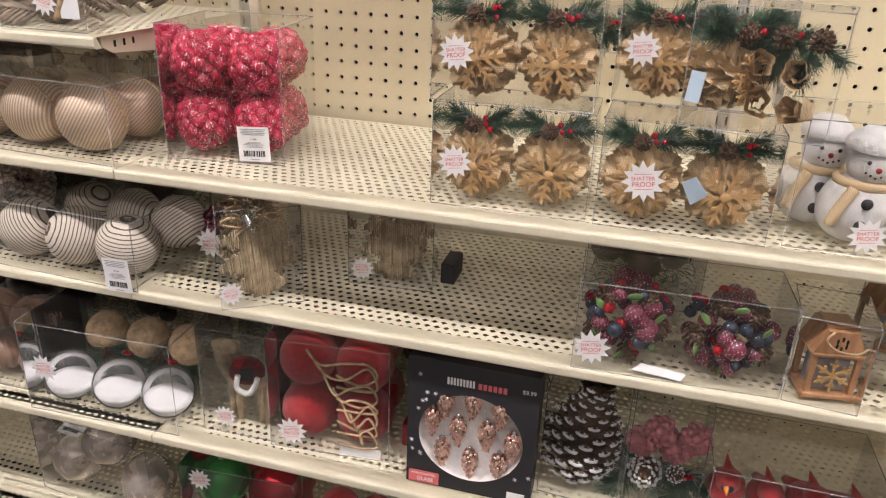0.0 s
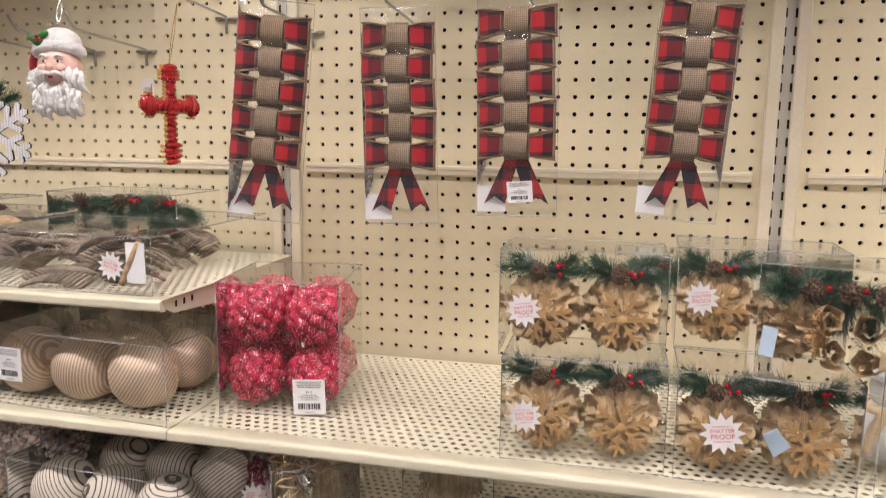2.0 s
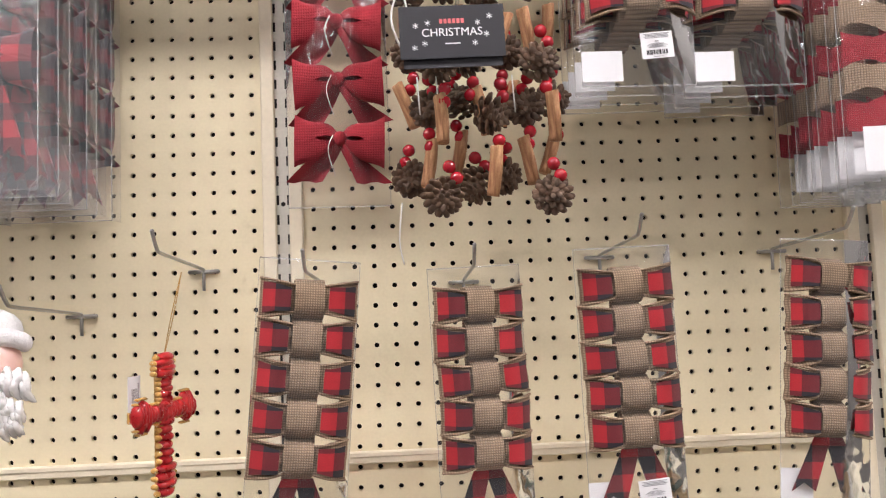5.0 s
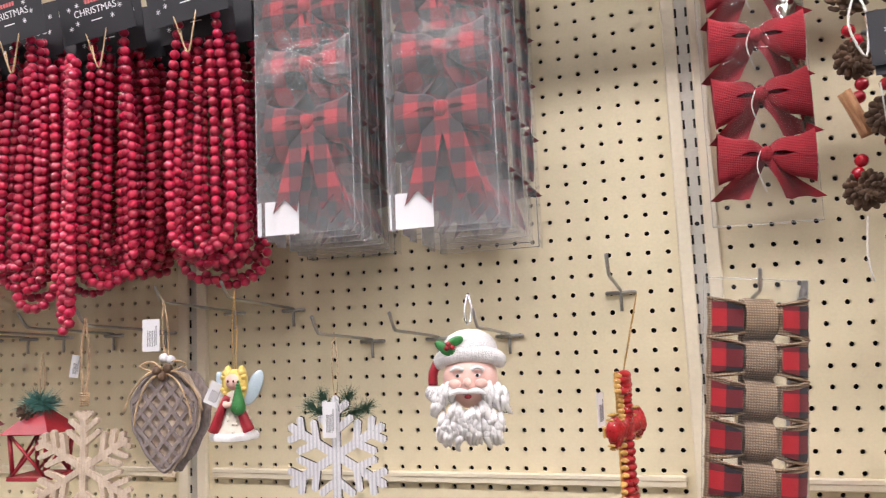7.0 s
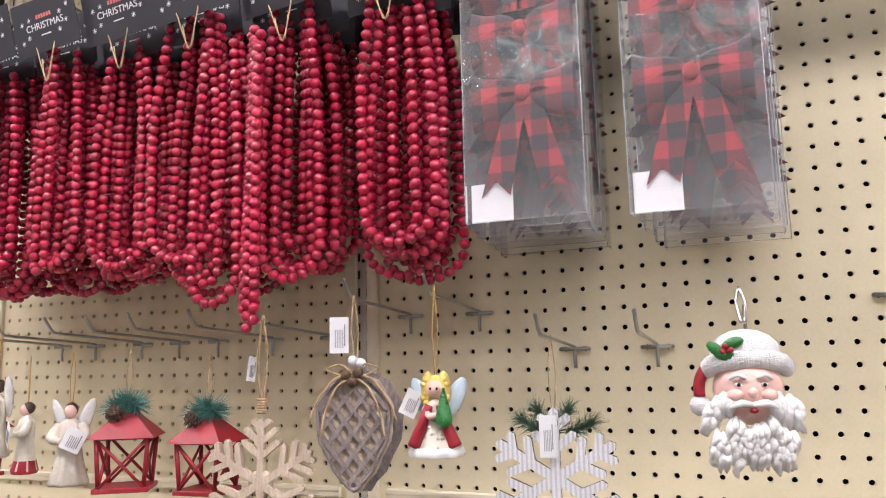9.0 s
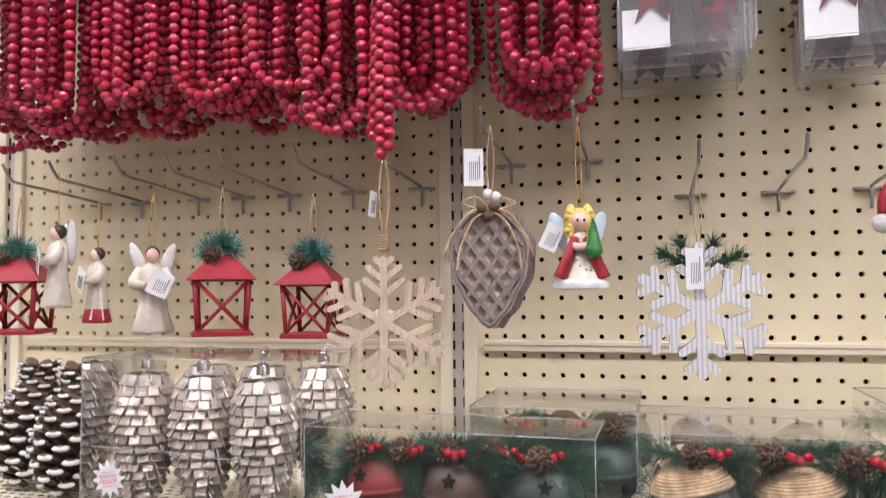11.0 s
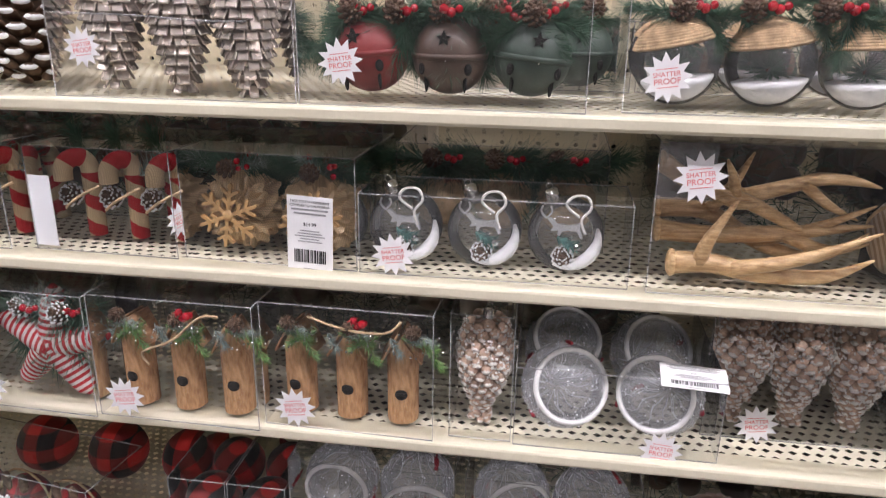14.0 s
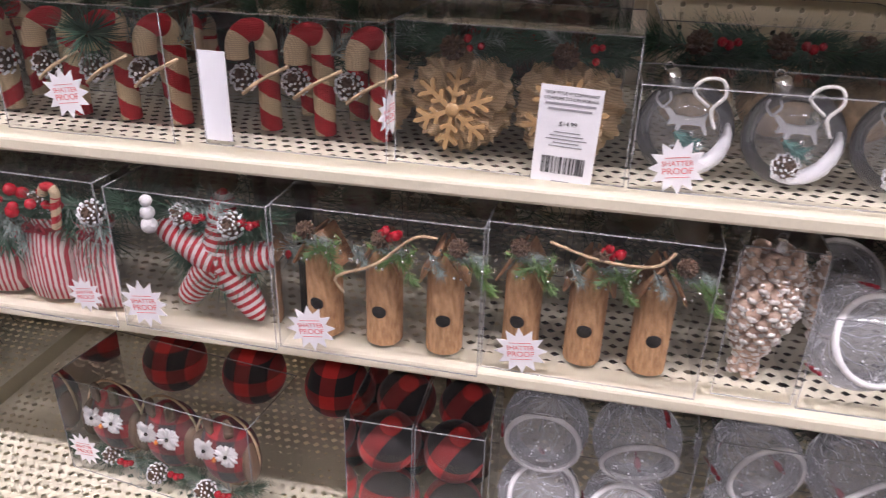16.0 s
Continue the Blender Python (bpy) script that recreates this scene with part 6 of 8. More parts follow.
t = thing("pinecone_plaque", "grey lattice wooden pine cone plaque with beads and twine", "ornament", (-0.682, -0.175, 1.532), (0, 0, 22))
for k, (dx, dy, mat) in enumerate(((0, 0, GREYLATTICE), (0.003, 0.0035, PALEWOOD), (0.014, 0.014, GREYLATTICE))):
    out = []
    for i in range(44):
        a = 2 * math.pi * i / 44
        z = 0.064 * math.cos(a)
        x = math.copysign(cone_half(z), math.sin(a)) if 0 < i < 43 and i != 22 else 0.0
        w = (1.0 if k == 0 else 1.07) + 0.03 * math.cos(11 * a)
        out.append((x * w, z * (w if k else 1)))
    g = Geo()
    if k == 0:
        for s in (-1, 1):
            for i in range(-5, 6):
                c0 = i * 0.0155
                pts = []
                for q in range(41):
                    u = -0.09 + 0.18 * q / 40
                    x, z = u * 0.62 + c0 * 0.79, s * u * 0.79 - s * c0 * 0.62
                    if abs(z) < 0.063 and abs(x) < cone_half(z):
                        pts.append((x, z))
                if len(pts) > 1:
                    a, b = Vector((pts[0][0], 0, pts[0][1])), Vector((pts[-1][0], 0, pts[-1][1]))
                    d = (b - a).normalized()
                    p = Vector((d.z, 0, -d.x)) * 0.0024
                    e = 0.0002 * (s + 1) + 0.00001 * i
                    g.prism([((a + p).x, (a + p).z), ((b + p).x, (b + p).z), ((b - p).x, (b - p).z), ((a - p).x, (a - p).z)], -0.0025 - e, 0.002, 0)
        g.tube([(x, 0, z) for x, z in out], 0.0028, 6, 0, closed=True)
    else:
        g.prism(out, -0.0012, 0.0012, 0)
    put("lattice_plate" if k == 0 else "back_plate", g.mesh("plate", mat), t, (dx, dy, 0))
g = Geo()
for i, (x, z) in enumerate(((-0.008, 0.066), (0.006, 0.068), (-0.001, 0.058))):
    g.ball((x, -0.006, z), 0.0065, 10, 7, 0)
for x, z in ((0.0, 0.082), (0.009, 0.079)):
    g.ball((x, -0.004, z), 0.0062, 10, 7, 1)
put("wooden_beads", g.mesh("wooden_beads", CONE, WHITE), t)
g = Geo()
for s in (-1, 1):
    g.tube([(0, -0.006, 0.064), (s * 0.020, -0.008, 0.062), (s * 0.042, -0.006, 0.035), (s * 0.05, -0.006, 0.012)], 0.0014, 5, 0)
    g.tube([(0, -0.006, 0.064), (s * 0.018, -0.009, 0.052), (s * 0.032, -0.008, 0.022), (s * 0.036, -0.008, -0.004)], 0.0014, 5, 0)
    g.tube([(0, -0.006, 0.066), (s * 0.014, -0.008, 0.078), (s * 0.03, -0.007, 0.072), (s * 0.01, -0.006, 0.064)], 0.0012, 5, 0)
put("twine_bow", g.mesh("twine_bow", JUTE), t)
cord_between(t, (0.002, -0.012, 0.158), (0.003, 0, 0.08), JUTE, 0.001)
hang_tag(t, (-0.016, -0.004, 0.112), 0.022, 0.042)


def figurine(at, kind, size=1.0, turn=0):
    """Small robed figure with wings; one plain mesh."""
    t = thing("angel_ornament", {"doll": "painted winged figurine in a red coat holding a small tree", "white": "ivory robed winged figurine on a cord", "child": "small robed figurine pair with a red hem"}[kind], "ornament", at, (0, 0, turn), "hanging figurines")
    g = Geo()
    doll = kind == "doll"
    if not doll:
        turn_in = Matrix.Diagonal((0.95, 0.72, 1, 1))
        g.lathe([(0.0, 0), (0.022, 0.0), (0.024, 0.004), (0.018, 0.022), (0.014, 0.046), (0.0155, 0.066), (0.014, 0.076), (0.005, 0.084)], 24, 0, turn_in, 0.13, 7)
        for s in (-1, 1):
            g.tube([(s * 0.013, 0, 0.076), (s * 0.019, -0.007, 0.060), (s * 0.006, -0.017, 0.056)], [0.006, 0.0075, 0.0035], 8, 0)
            if kind == "white":
                g.ball((0, 0, 0), (0.009, 0.003, 0.030), 10, 8, 5, pose(s * 0.014, 0.013, 0.080, 14, s * 16, s * 35))
        if kind == "child":
            g.lathe([(0.0245, -0.001), (0.0262, 0.003), (0.021, 0.018)], 18, 2, turn_in)
        g.ball((0, -0.003, 0.092), (0.0075, 0.008, 0.009), 12, 9, 1)
        g.ball((0, 0.001, 0.0945), (0.0085, 0.0088, 0.0092), 12, 9, 3)
        put("figurine", g.mesh("figurine", ROBE, SKINPINK, REDPAINT, DARKHAIR, PEARL, PEARL), t, size=size)
        cord_between(t, (0, 0.0, 0.14 * size + 0.03), (0, 0, 0.10 * size), GOLD, 0.0006, 0.003)
        hang_tag(t, (0.010, -0.024, 0.058 * size), 0.026, 0.03, (0, 25, 0))
        return t
    g.lathe([(0.0, 0), (0.024, 0.0), (0.027, 0.006), (0.022, 0.014), (0.016, 0.032), (0.011, 0.05), (0.012, 0.058), (0.005, 0.064)], 20, 0, None, 0.06, 7)
    if doll:
        g.lathe([(0.0285, 0.001), (0.030, 0.006), (0.027, 0.011)], 20, 4, None, 0.08, 9)
        for s in (-1, 1):
            g.tube([(s * 0.006, -0.010, 0.056), (s * 0.014, -0.014, 0.035), (s * 0.023, -0.013, 0.012)], [0.005, 0.006, 0.008], 8, 2)
            g.ball((s * 0.009, -0.0, 0.072), (0.008, 0.010, 0.022), 8, 7, 3)
        for i in range(9):
            g.ball((0.012, -0.02, 0.042 + 0.004 * i), (0.010 - 0.001 * i,) * 3, 7, 5, 6)
        g.tube([(-0.012, -0.008, 0.052), (-0.004, -0.018, 0.045), (0.006, -0.02, 0.047)], 0.004, 7, 1)
    g.ball((0, -0.003, 0.074), 0.0115, 12, 9, 1)
    g.ball((0, 0.001, 0.077), (0.0128, 0.0125, 0.0125), 12, 9, 3)
    g.ball((0, -0.006, 0.0735), (0.0098, 0.009, 0.0098), 12, 9, 1)
    for s in (-1, 1):
        g.ball((s * 0.0036, -0.0146, 0.0745), (0.0013, 0.0008, 0.0018), 6, 5, 7)
    for s in (-1, 1):
        g.ball((0, 0, 0), (0.010, 0.003, 0.024), 10, 8, 5, pose(s * 0.020, 0.013, 0.064, 0, s * 24, s * 20))
        for i in range(7):
            g.ball((s * (0.011 + 0.002 * math.sin(2 * i)), -0.004, 0.084 - 0.005 * i), (0.0045, 0.006, 0.0045), 7, 5, 3)
    rnd = random.Random(5)
    for i in range(60):
        a, z = rnd.uniform(0, 6.283), rnd.uniform(0.008, 0.045)
        q = 0.026 - 0.30 * z
        g.ball((q * math.cos(a), q * math.sin(a), z), rnd.uniform(0.0012, 0.0024), 5, 4, 0)
    put("figurine", g.mesh("figurine", ROBE, SKINPINK, REDPAINT, YELLOW, PEARL, WINGBLUE, GREENFOIL, DARKHOLE), t, size=size)
    cord_between(t, (0, 0.0, 0.14 * size + 0.05), (0, 0, 0.085 * size), GOLD, 0.0006, 0.003)
    hang_tag(t, (-0.03, 0.006, 0.058 * size), 0.02, 0.03, (0, 25, 0))
    return t


figurine((-0.582, -0.165, 1.507), "doll", 1.0, 12)
figurine((-1.108, -0.19, 1.458), "white", 1.05, 35)
figurine((-1.190, -0.19, 1.472), "child", 0.92, -30)
figurine((-1.252, -0.19, 1.490), "white", 1.05, -40)


def metal_lantern(at, w, h, turn, greens_up):
    t = thing("lantern_ornament", "red painted metal lantern ornament with crossed sides and blue spruce", "ornament", at, (0, 0, turn), "red lantern ornaments")
    g, b = Geo(), w * 0.075
    g.box((0, 0, 0.003), (w, w * 0.9, 0.006), 0, b=0.001)
    g.box((0, 0, h * 0.64), (w * 0.98, w * 0.88, 0.004), 0, b=0.001)
    x0, x1 = w * 0.40, w * 0.46
    for sx in (-1, 1):
        for sy in (-1, 1):
            g.tube([(sx * x0, sy * x0 * 0.9, 0.004), (sx * x1, sy * x1 * 0.9, h * 0.64)], b * 0.6, 6, 0)
        for m in (pose(0, 0, 0, 0, 0, 0), pose(0, 0, 0, 0, 0, 90)):
            y = sx * w * 0.39
            for s in (-1, 1):
                g.tube([(s * w * 0.40, y, 0.006), (-s * w * 0.43, y * 1.08, h * 0.62)], b * 0.42, 6, 0, m)
    put("lantern_frame", g.mesh("lantern_frame", REDPAINT), t)
    g = Geo()
    e = w * 0.60
    base = [(-e, -e * 0.9, h * 0.64), (e, -e * 0.9, h * 0.64), (e, e * 0.9, h * 0.64), (-e, e * 0.9, h * 0.64)]
    k = w * 0.14
    top = [(-k, -k, h * 0.94), (k, -k, h * 0.94), (k, k, h * 0.94), (-k, k, h * 0.94)]
    g.add(base + top, [(0, 1, 5, 4), (1, 2, 6, 5), (2, 3, 7, 6), (3, 0, 4, 7), (4, 5, 6, 7), (3, 2, 1, 0)], 0, False)
    put("roof", g.mesh("roof", REDPAINT), t)
    for i, (dx, dz) in enumerate(((-0.014, 0), (0.008, 0.004), (0.0, 0.008))):
        put("spruce_tuft", bush("blue", 240, 0.026, 0.022, (NEEDLEBLUE, TWIG), seed=5 + i), t, (dx, -0.004 * i, h * 0.98 + dz), (0, 0, 50 * i), 0.9)
    put("pine_cone", little_cone(), t, (-0.012, -0.018, h * 0.93), (75, 20, 0), 0.75)
    cord_between(t, (0, 0, h + 0.075), (0, 0, h), JUTE, 0.0008)
    return t


metal_lantern((-1.012, -0.185, 1.456), 0.068, 0.105, 32, True)
metal_lantern((-0.905, -0.155, 1.452), 0.064, 0.100, 6, True)
metal_lantern((-1.335, -0.17, 1.455), 0.075, 0.11, 20, True)

t = thing("wooden_snowflake", "pale limed wooden snowflake hanging on jute twine", "ornament", (-0.802, -0.185, 1.472), (0, 0, 8))
g = Geo()
snowflake_geo(g, 0.077, 0.0085, 0.003, 0, 6, None, ((0.40, 0.42), (0.62, 0.36), (0.84, 0.2)))
g.ball((0, 0, 0), (0.017, 0.0036, 0.017), 6, 5, 0)
put("snowflake_plate", g.mesh("snowflake_plate", PALEWOOD), t)
g = Geo()
for i in range(6):
    g.tube([(0.005 * math.cos(a), 0.005 * math.sin(a), 0.083 + 0.003 * i) for a in (2 * math.pi * k / 10 for k in range(10))], 0.0017, 5, 0, closed=True)
put("twine_whipping", g.mesh("twine_whipping", JUTE), t)
cord_between(t, (0, 0, 0.20), (0, 0, 0.098), JUTE, 0.0016, 0.006)
hang_tag(t, (-0.012, -0.004, 0.135), 0.012, 0.03, (0, 8, 60))

# pink blossom strand in a bag at the next bay
t = thing("blossom_strand", "strand of pink blossoms in a clear bag", "garland", (0.895, -0.15, 1.70), (0, 0, 0))
bag(t, 0.09, 0.30, 0.05)
rnd = random.Random(9)
g = Geo()
for i in range(70):
    g.ball((rnd.uniform(-0.032, 0.032), rnd.uniform(-0.035, -0.005), -0.03 - 0.235 * rnd.random()), rnd.uniform(0.007, 0.011), 8, 6, 0)
put("blossoms", g.mesh("blossoms", PINKBLOSSOM), t)
g = Geo()
g.box((0, -0.052, -0.06), (0.04, 0.001, 0.05), 0)
put("header_card", g.mesh("header_card", BLACKCARD), t)

# ---- boxed goods on the shelves ----
L0, L1, L2, L3, L4 = LEVELS
Z1 = 0.0012

# silver cones
t = package("silver_cone_box", "clear box of champagne silver pine cone ornaments", (-0.922, -0.385, L0 + Z1), 0.232, 0.13, 0.157, 0, back=False)
for i in range(3):
    big_cone(t, (-0.072 + 0.066 * i, 0.036, 0.079 - 0.002 * i), "silver", 1.04, (0, 2 - 2 * i, 40 * i))
    big_cone(t, (-0.040 + 0.066 * i, 0.098, 0.081), "silver", 1.04, (0, 0, 70 * i))
sticker(t, (-0.083, -0.001, 0.044), 0.0185)
g = Geo()
g.tube([(-0.114, -0.001, 0.074), (-0.03, -0.0012, 0.0725), (0.03, -0.001, 0.069), (0.075, -0.001, 0.069)], 0.0008, 5, 0)
put("film_fold", g.mesh("film_fold", EDGE), t)

# snowy cones standing loose, scale by scale
def cone_scale():
    g = Geo()
    g.ball((0, 0, 0.0056), (0.0033, 0.0100, 0.0125), 8, 5, 0)
    g.ball((0.0012, 0, 0.0138), (0.0036, 0.0090, 0.0033), 8, 4, 1)
    return g.mesh("cone_scale", CONE, SNOWTIP)


def loose_cone(x, y, n=120, length=0.135, radius=0.045):
    t = thing("snowy_pinecone", "large white-tipped pine cone standing on the shelf", "pine cone", (x, y, L0 + Z1))
    g = Geo()
    g.ball((0, 0, 0.070), (radius * 0.62, radius * 0.62, length * 0.47), 10, 8, 0)
    put("core", g.mesh("core", CONE), t)
    for i in range(n):
        u = (i + 0.5) / n
        prof = max(0.12, math.sin(math.pi * min(1, 0.13 + 0.87 * u) ** 0.75)) if u < 0.9 else 0.35
        a, q = i * GOLDEN, radius * prof * 0.78
        k = 0.55 + 0.55 * prof
        put("cone_scale", kept("cone_scale", cone_scale), t, (q * math.cos(a), q * math.sin(a), 0.070 + length * (u - 0.5)), (0, 58, math.degrees(a)), k)


loose_cone(-1.115, -0.30)
loose_cone(-1.20, -0.27)

# jingle bells
t = package("bell_box", "clear box of three jingle bells with pine and berries", (-0.678, -0.388, L0 + Z1), 0.250, 0.09, 0.101, -1.2)
for i, mt in enumerate((BELLRED, BELLBROWN, BELLGREEN)):
    bell(t, (-0.07 + 0.073 * i, 0.046, 0.042), 0.0345, mt, (0, -6 + 6 * i, -14 + 12 * i))
greens(t, (0, 0.035, 0.076), 0.20, 10, 3, needle=0.72)
greens(t, (0, 0.055, 0.070), 0.20, 9, 5, needle=0.75, cones=False)
sticker(t, (-0.086, -0.001, 0.037), 0.0205)
t = package("bell_box", "clear box of dark jingle bells with pine behind", (-0.602, -0.27, L0 + Z1), 0.16, 0.14, 0.105)
bell(t, (0.045, 0.04, 0.04), 0.034, BELLGREEN)
greens(t, (0.0, 0.04, 0.080), 0.12, 5, 8, needle=0.6)

# jute-topped clear balls
t = package("jute_ball_box", "clear box of jute-topped balls with snow and fir inside", (-0.400, -0.372, L0 + Z1), 0.244, 0.14, 0.105, 1)
for i in range(3):
    jute_ball(t, (-0.075 + 0.079 * i, 0.042, 0.0405), 0.0375, (0, -12 + 4 * i, 0))
    jute_ball(t, (-0.075 + 0.079 * i, 0.105, 0.0405), 0.0345, (0, 8, 0))
greens(t, (0, 0.03, 0.082), 0.20, 7, 9, needle=0.62)
sticker(t, (-0.088, -0.001, 0.030), 0.0215)

# leaf garland boxes
t = package("leaf_wreath_box", "long clear box of bronze glittered leaf garland", (-0.135, -0.372, L0 + Z1), 0.262, 0.30, 0.072)
g, rnd = Geo(), random.Random(31)
for i in range(26):
    spine = pose(rnd.uniform(-0.075, 0.06), rnd.uniform(0.02, 0.26), rnd.uniform(0.014, 0.05), rnd.uniform(-25, 25), rnd.uniform(-16, 16), rnd.choice((0, 180)) + rnd.uniform(-25, 25))
    for k in range(15):
        for e in (-1, 1):
            u = k / 14
            ln = 0.017 * (1.05 - 0.6 * u)
            g.ball((ln * 0.7, 0, 0), (ln, 0.0022, 0.0030), 6, 5, 0, spine @ pose(-0.04 + 0.085 * u, 0.004 * e, 0.012 * math.sin(2.6 * u) - 0.006, 0, e * 24, e * 20))
put("leaf_garland", g.mesh("leaf_garland", LEAFGREY), t)
g = Geo()
g.tube([(0.085, 0.004, 0.012), (0.1, 0.002, 0.04), (0.112, 0.004, 0.065)], 0.004, 6, 0)
g.box((0.108, 0.0015, 0.04), (0.026, 0.001, 0.05), 1)
put("paper_band", g.mesh("paper_band", JUTE, WHITE), t)
sticker(t, (0.075, -0.001, 0.035), 0.019, spin=15)
sticker(t, (-0.112, -0.001, 0.04), 0.022)
t = package("pine_garland_box", "clear box of dark pine garland stacked behind", (-0.19, -0.20, L0 + Z1 + 0.074), 0.22, 0.12, 0.034)
greens(t, (0, 0.05, 0.016), 0.2, 6, 14, needle=0.8)

# candy canes
for k, (x, y, rz) in enumerate(((-1.022, -0.366, -2), (-1.205, -0.37, 0))):
    t = package("candy_cane_box", "clear box of red and tan twine candy canes", (x, y, L1 + Z1), 0.158, 0.13, 0.108, rz, "candy cane boxes")
    for i in range(3):
        candy_cane(t, (-0.044 + 0.051 * i, 0.052, 0.002), 0.100, (0, 0, -122 + 4 * i), 1)
        put("pine_cone", little_cone(True), t, (-0.058 + 0.047 * i, 0.034, 0.05), (60, 20, 0), 0.7)
        put("flocked_sprig", sprig("snow", 130, 0.05, 0.42, 0.026, (NEEDLESNOW, TWIG), seed=8), t, (-0.03 + 0.045 * i, 0.05, 0.07), (0, -40, 0), 0.8)
        put("pine_sprig", sprig("std", seed=2), t, (-0.04 + 0.045 * i, 0.055, 0.08), (0, -120, 0), 0.75)
        candy_cane(t, (-0.03 + 0.048 * i, 0.108, 0.002), 0.098, (0, 4, -80), 1)
        g = Geo()
        g.tube([(-0.048 + 0.045 * i, 0.012, 0.042), (-0.03 + 0.045 * i, 0.008, 0.055), (-0.005 + 0.045 * i, 0.010, 0.068)], 0.0016, 5, 0)
        put("jute_tie", g.mesh("jute_tie", JUTE), t)
    if k == 0:
        g = Geo()
        g.box((-0.068, 0.003, 0.04), (0.024, 0.001, 0.074), 0)
        put("white_insert", g.mesh("white_insert", WHITE), t)
        sticker(t, (0.079, 0.012, 0.038), 0.019, (0, 0, 75))
    else:
        sticker(t, (-0.015, -0.001, 0.035), 0.022)
        put("spruce_tuft", bush("dark", 240, 0.03, 0.026, seed=9), t, (0.0, 0.02, 0.082))

# burlap rosettes with the long label
t = package("burlap_flower_box", "clear box of burlap snowflake rosettes with a white label", (-0.848, -0.366, L1 + Z1), 0.180, 0.14, 0.110, -3)
burlap_flower(t, (-0.047, 0.036, 0.043), 0.0425, 1)
burlap_flower(t, (0.040, 0.036, 0.043), 0.0425, 2)
greens(t, (0, 0.08, 0.088), 0.15, 6, 6, needle=0.65)
price_label(t, (0.044, -0.0015, 0.033), 0.046, 0.078, (0, 2, 0), lines=("TSCA TITLE VI COMPLIANT", "COMPLIES TO CALIFORNIA"))

# deer balls
t = package("deer_ball_box", "clear box of clear balls with white deer inside", (-0.629, -0.372, L1 + Z1), 0.252, 0.078, 0.078)
for i in range(3):
    deer_ball(t, (-0.088 + 0.078 * i, 0.039, 0.0385), 0.0365, i)
sticker(t, (-0.093, -0.001, 0.020), 0.0215)
t = package("fir_box", "dark clear box of jute balls and fir behind", (-0.63, -0.27, L1 + Z1), 0.22, 0.2, 0.108)
for i in range(3):
    plain_ball(t, (-0.07 + 0.07 * i, 0.05, 0.04), 0.033, JUTE, "jute_ball")
greens(t, (0, 0.04, 0.085), 0.2, 6, 4)

# antlers
t = package("antler_box", "clear box of gold-flecked resin antlers", (-0.376, -0.374, L1 + Z1), 0.222, 0.16, 0.138, 1)
antlers(t)
sticker(t, (-0.075, -0.001, 0.108), 0.0235)
g = Geo()
g.box((-0.085, 0.012, 0.11), (0.05, 0.001, 0.05), 0)
put("frosted_insert", g.mesh("frosted_insert", EDGE), t)

# gold thread balls and others at the bay's end
t = package("gold_ball_box", "clear box of gold thread wound balls", (-0.130, -0.372, L1 + Z1), 0.288, 0.17, 0.100, -4)
for i in range(3):
    wound_ball(t, (-0.110 + 0.092 * i, 0.050, 0.0465), 0.0455, GOLDBAND, (60, 35 + 25 * i, 25 * i))
    wound_ball(t, (-0.090 + 0.084 * i, 0.130, 0.0435), 0.041, GOLDBAND, (40, 50 * i, 15 * i))
price_label(t, (-0.098, -0.001, 0.055), 0.04, 0.045)
t = package("straw_box", "dark clear box of straw ornaments at the back", (-0.12, -0.20, L1 + Z1), 0.2, 0.14, 0.12)
for i in range(2):
    straw_leaf(t, (-0.05 + 0.09 * i, 0.05, 0.005), 0.105, 2 + i)

# striped star and sacks
t = package("star_box", "clear box of a striped fabric star with pine", (-1.108, -0.40, L2 + Z1), 0.148, 0.12, 0.135, -2)
striped_star(t, (0.01, 0.035, 0.064), 0.068)
greens(t, (0.01, 0.03, 0.102), 0.1, 4, 2, True)
g = Geo()
for i, z in enumerate((0.098, 0.110, 0.121)):
    g.ball((-0.045, 0.014, z), 0.0075 - 0.001 * i, 9, 7, 0)
put("small_snowman", g.mesh("small_snowman", PLUSH), t)
sticker(t, (-0.052, -0.001, 0.026), 0.024)
t = package("sack_box", "clear box of red ticking sacks with berries", (-1.275, -0.40, L2 + Z1), 0.176, 0.12, 0.14, -2)
for i in range(3):
    sack(t, (-0.058 + 0.057 * i, 0.035, 0.003), 0.056, 0.085)
greens(t, (0, 0.035, 0.10), 0.15, 5, 7, True)
put("berry_spray", berries("sack", 6, 0.006, 0.016, seed=4), t, (0.0, 0.02, 0.105))
for i in range(2):
    candy_cane(t, (0.03 - 0.07 * i, 0.015, 0.085), 0.045, (0, 10, 0), -1)
sticker(t, (0.06, -0.001, 0.03), 0.018)

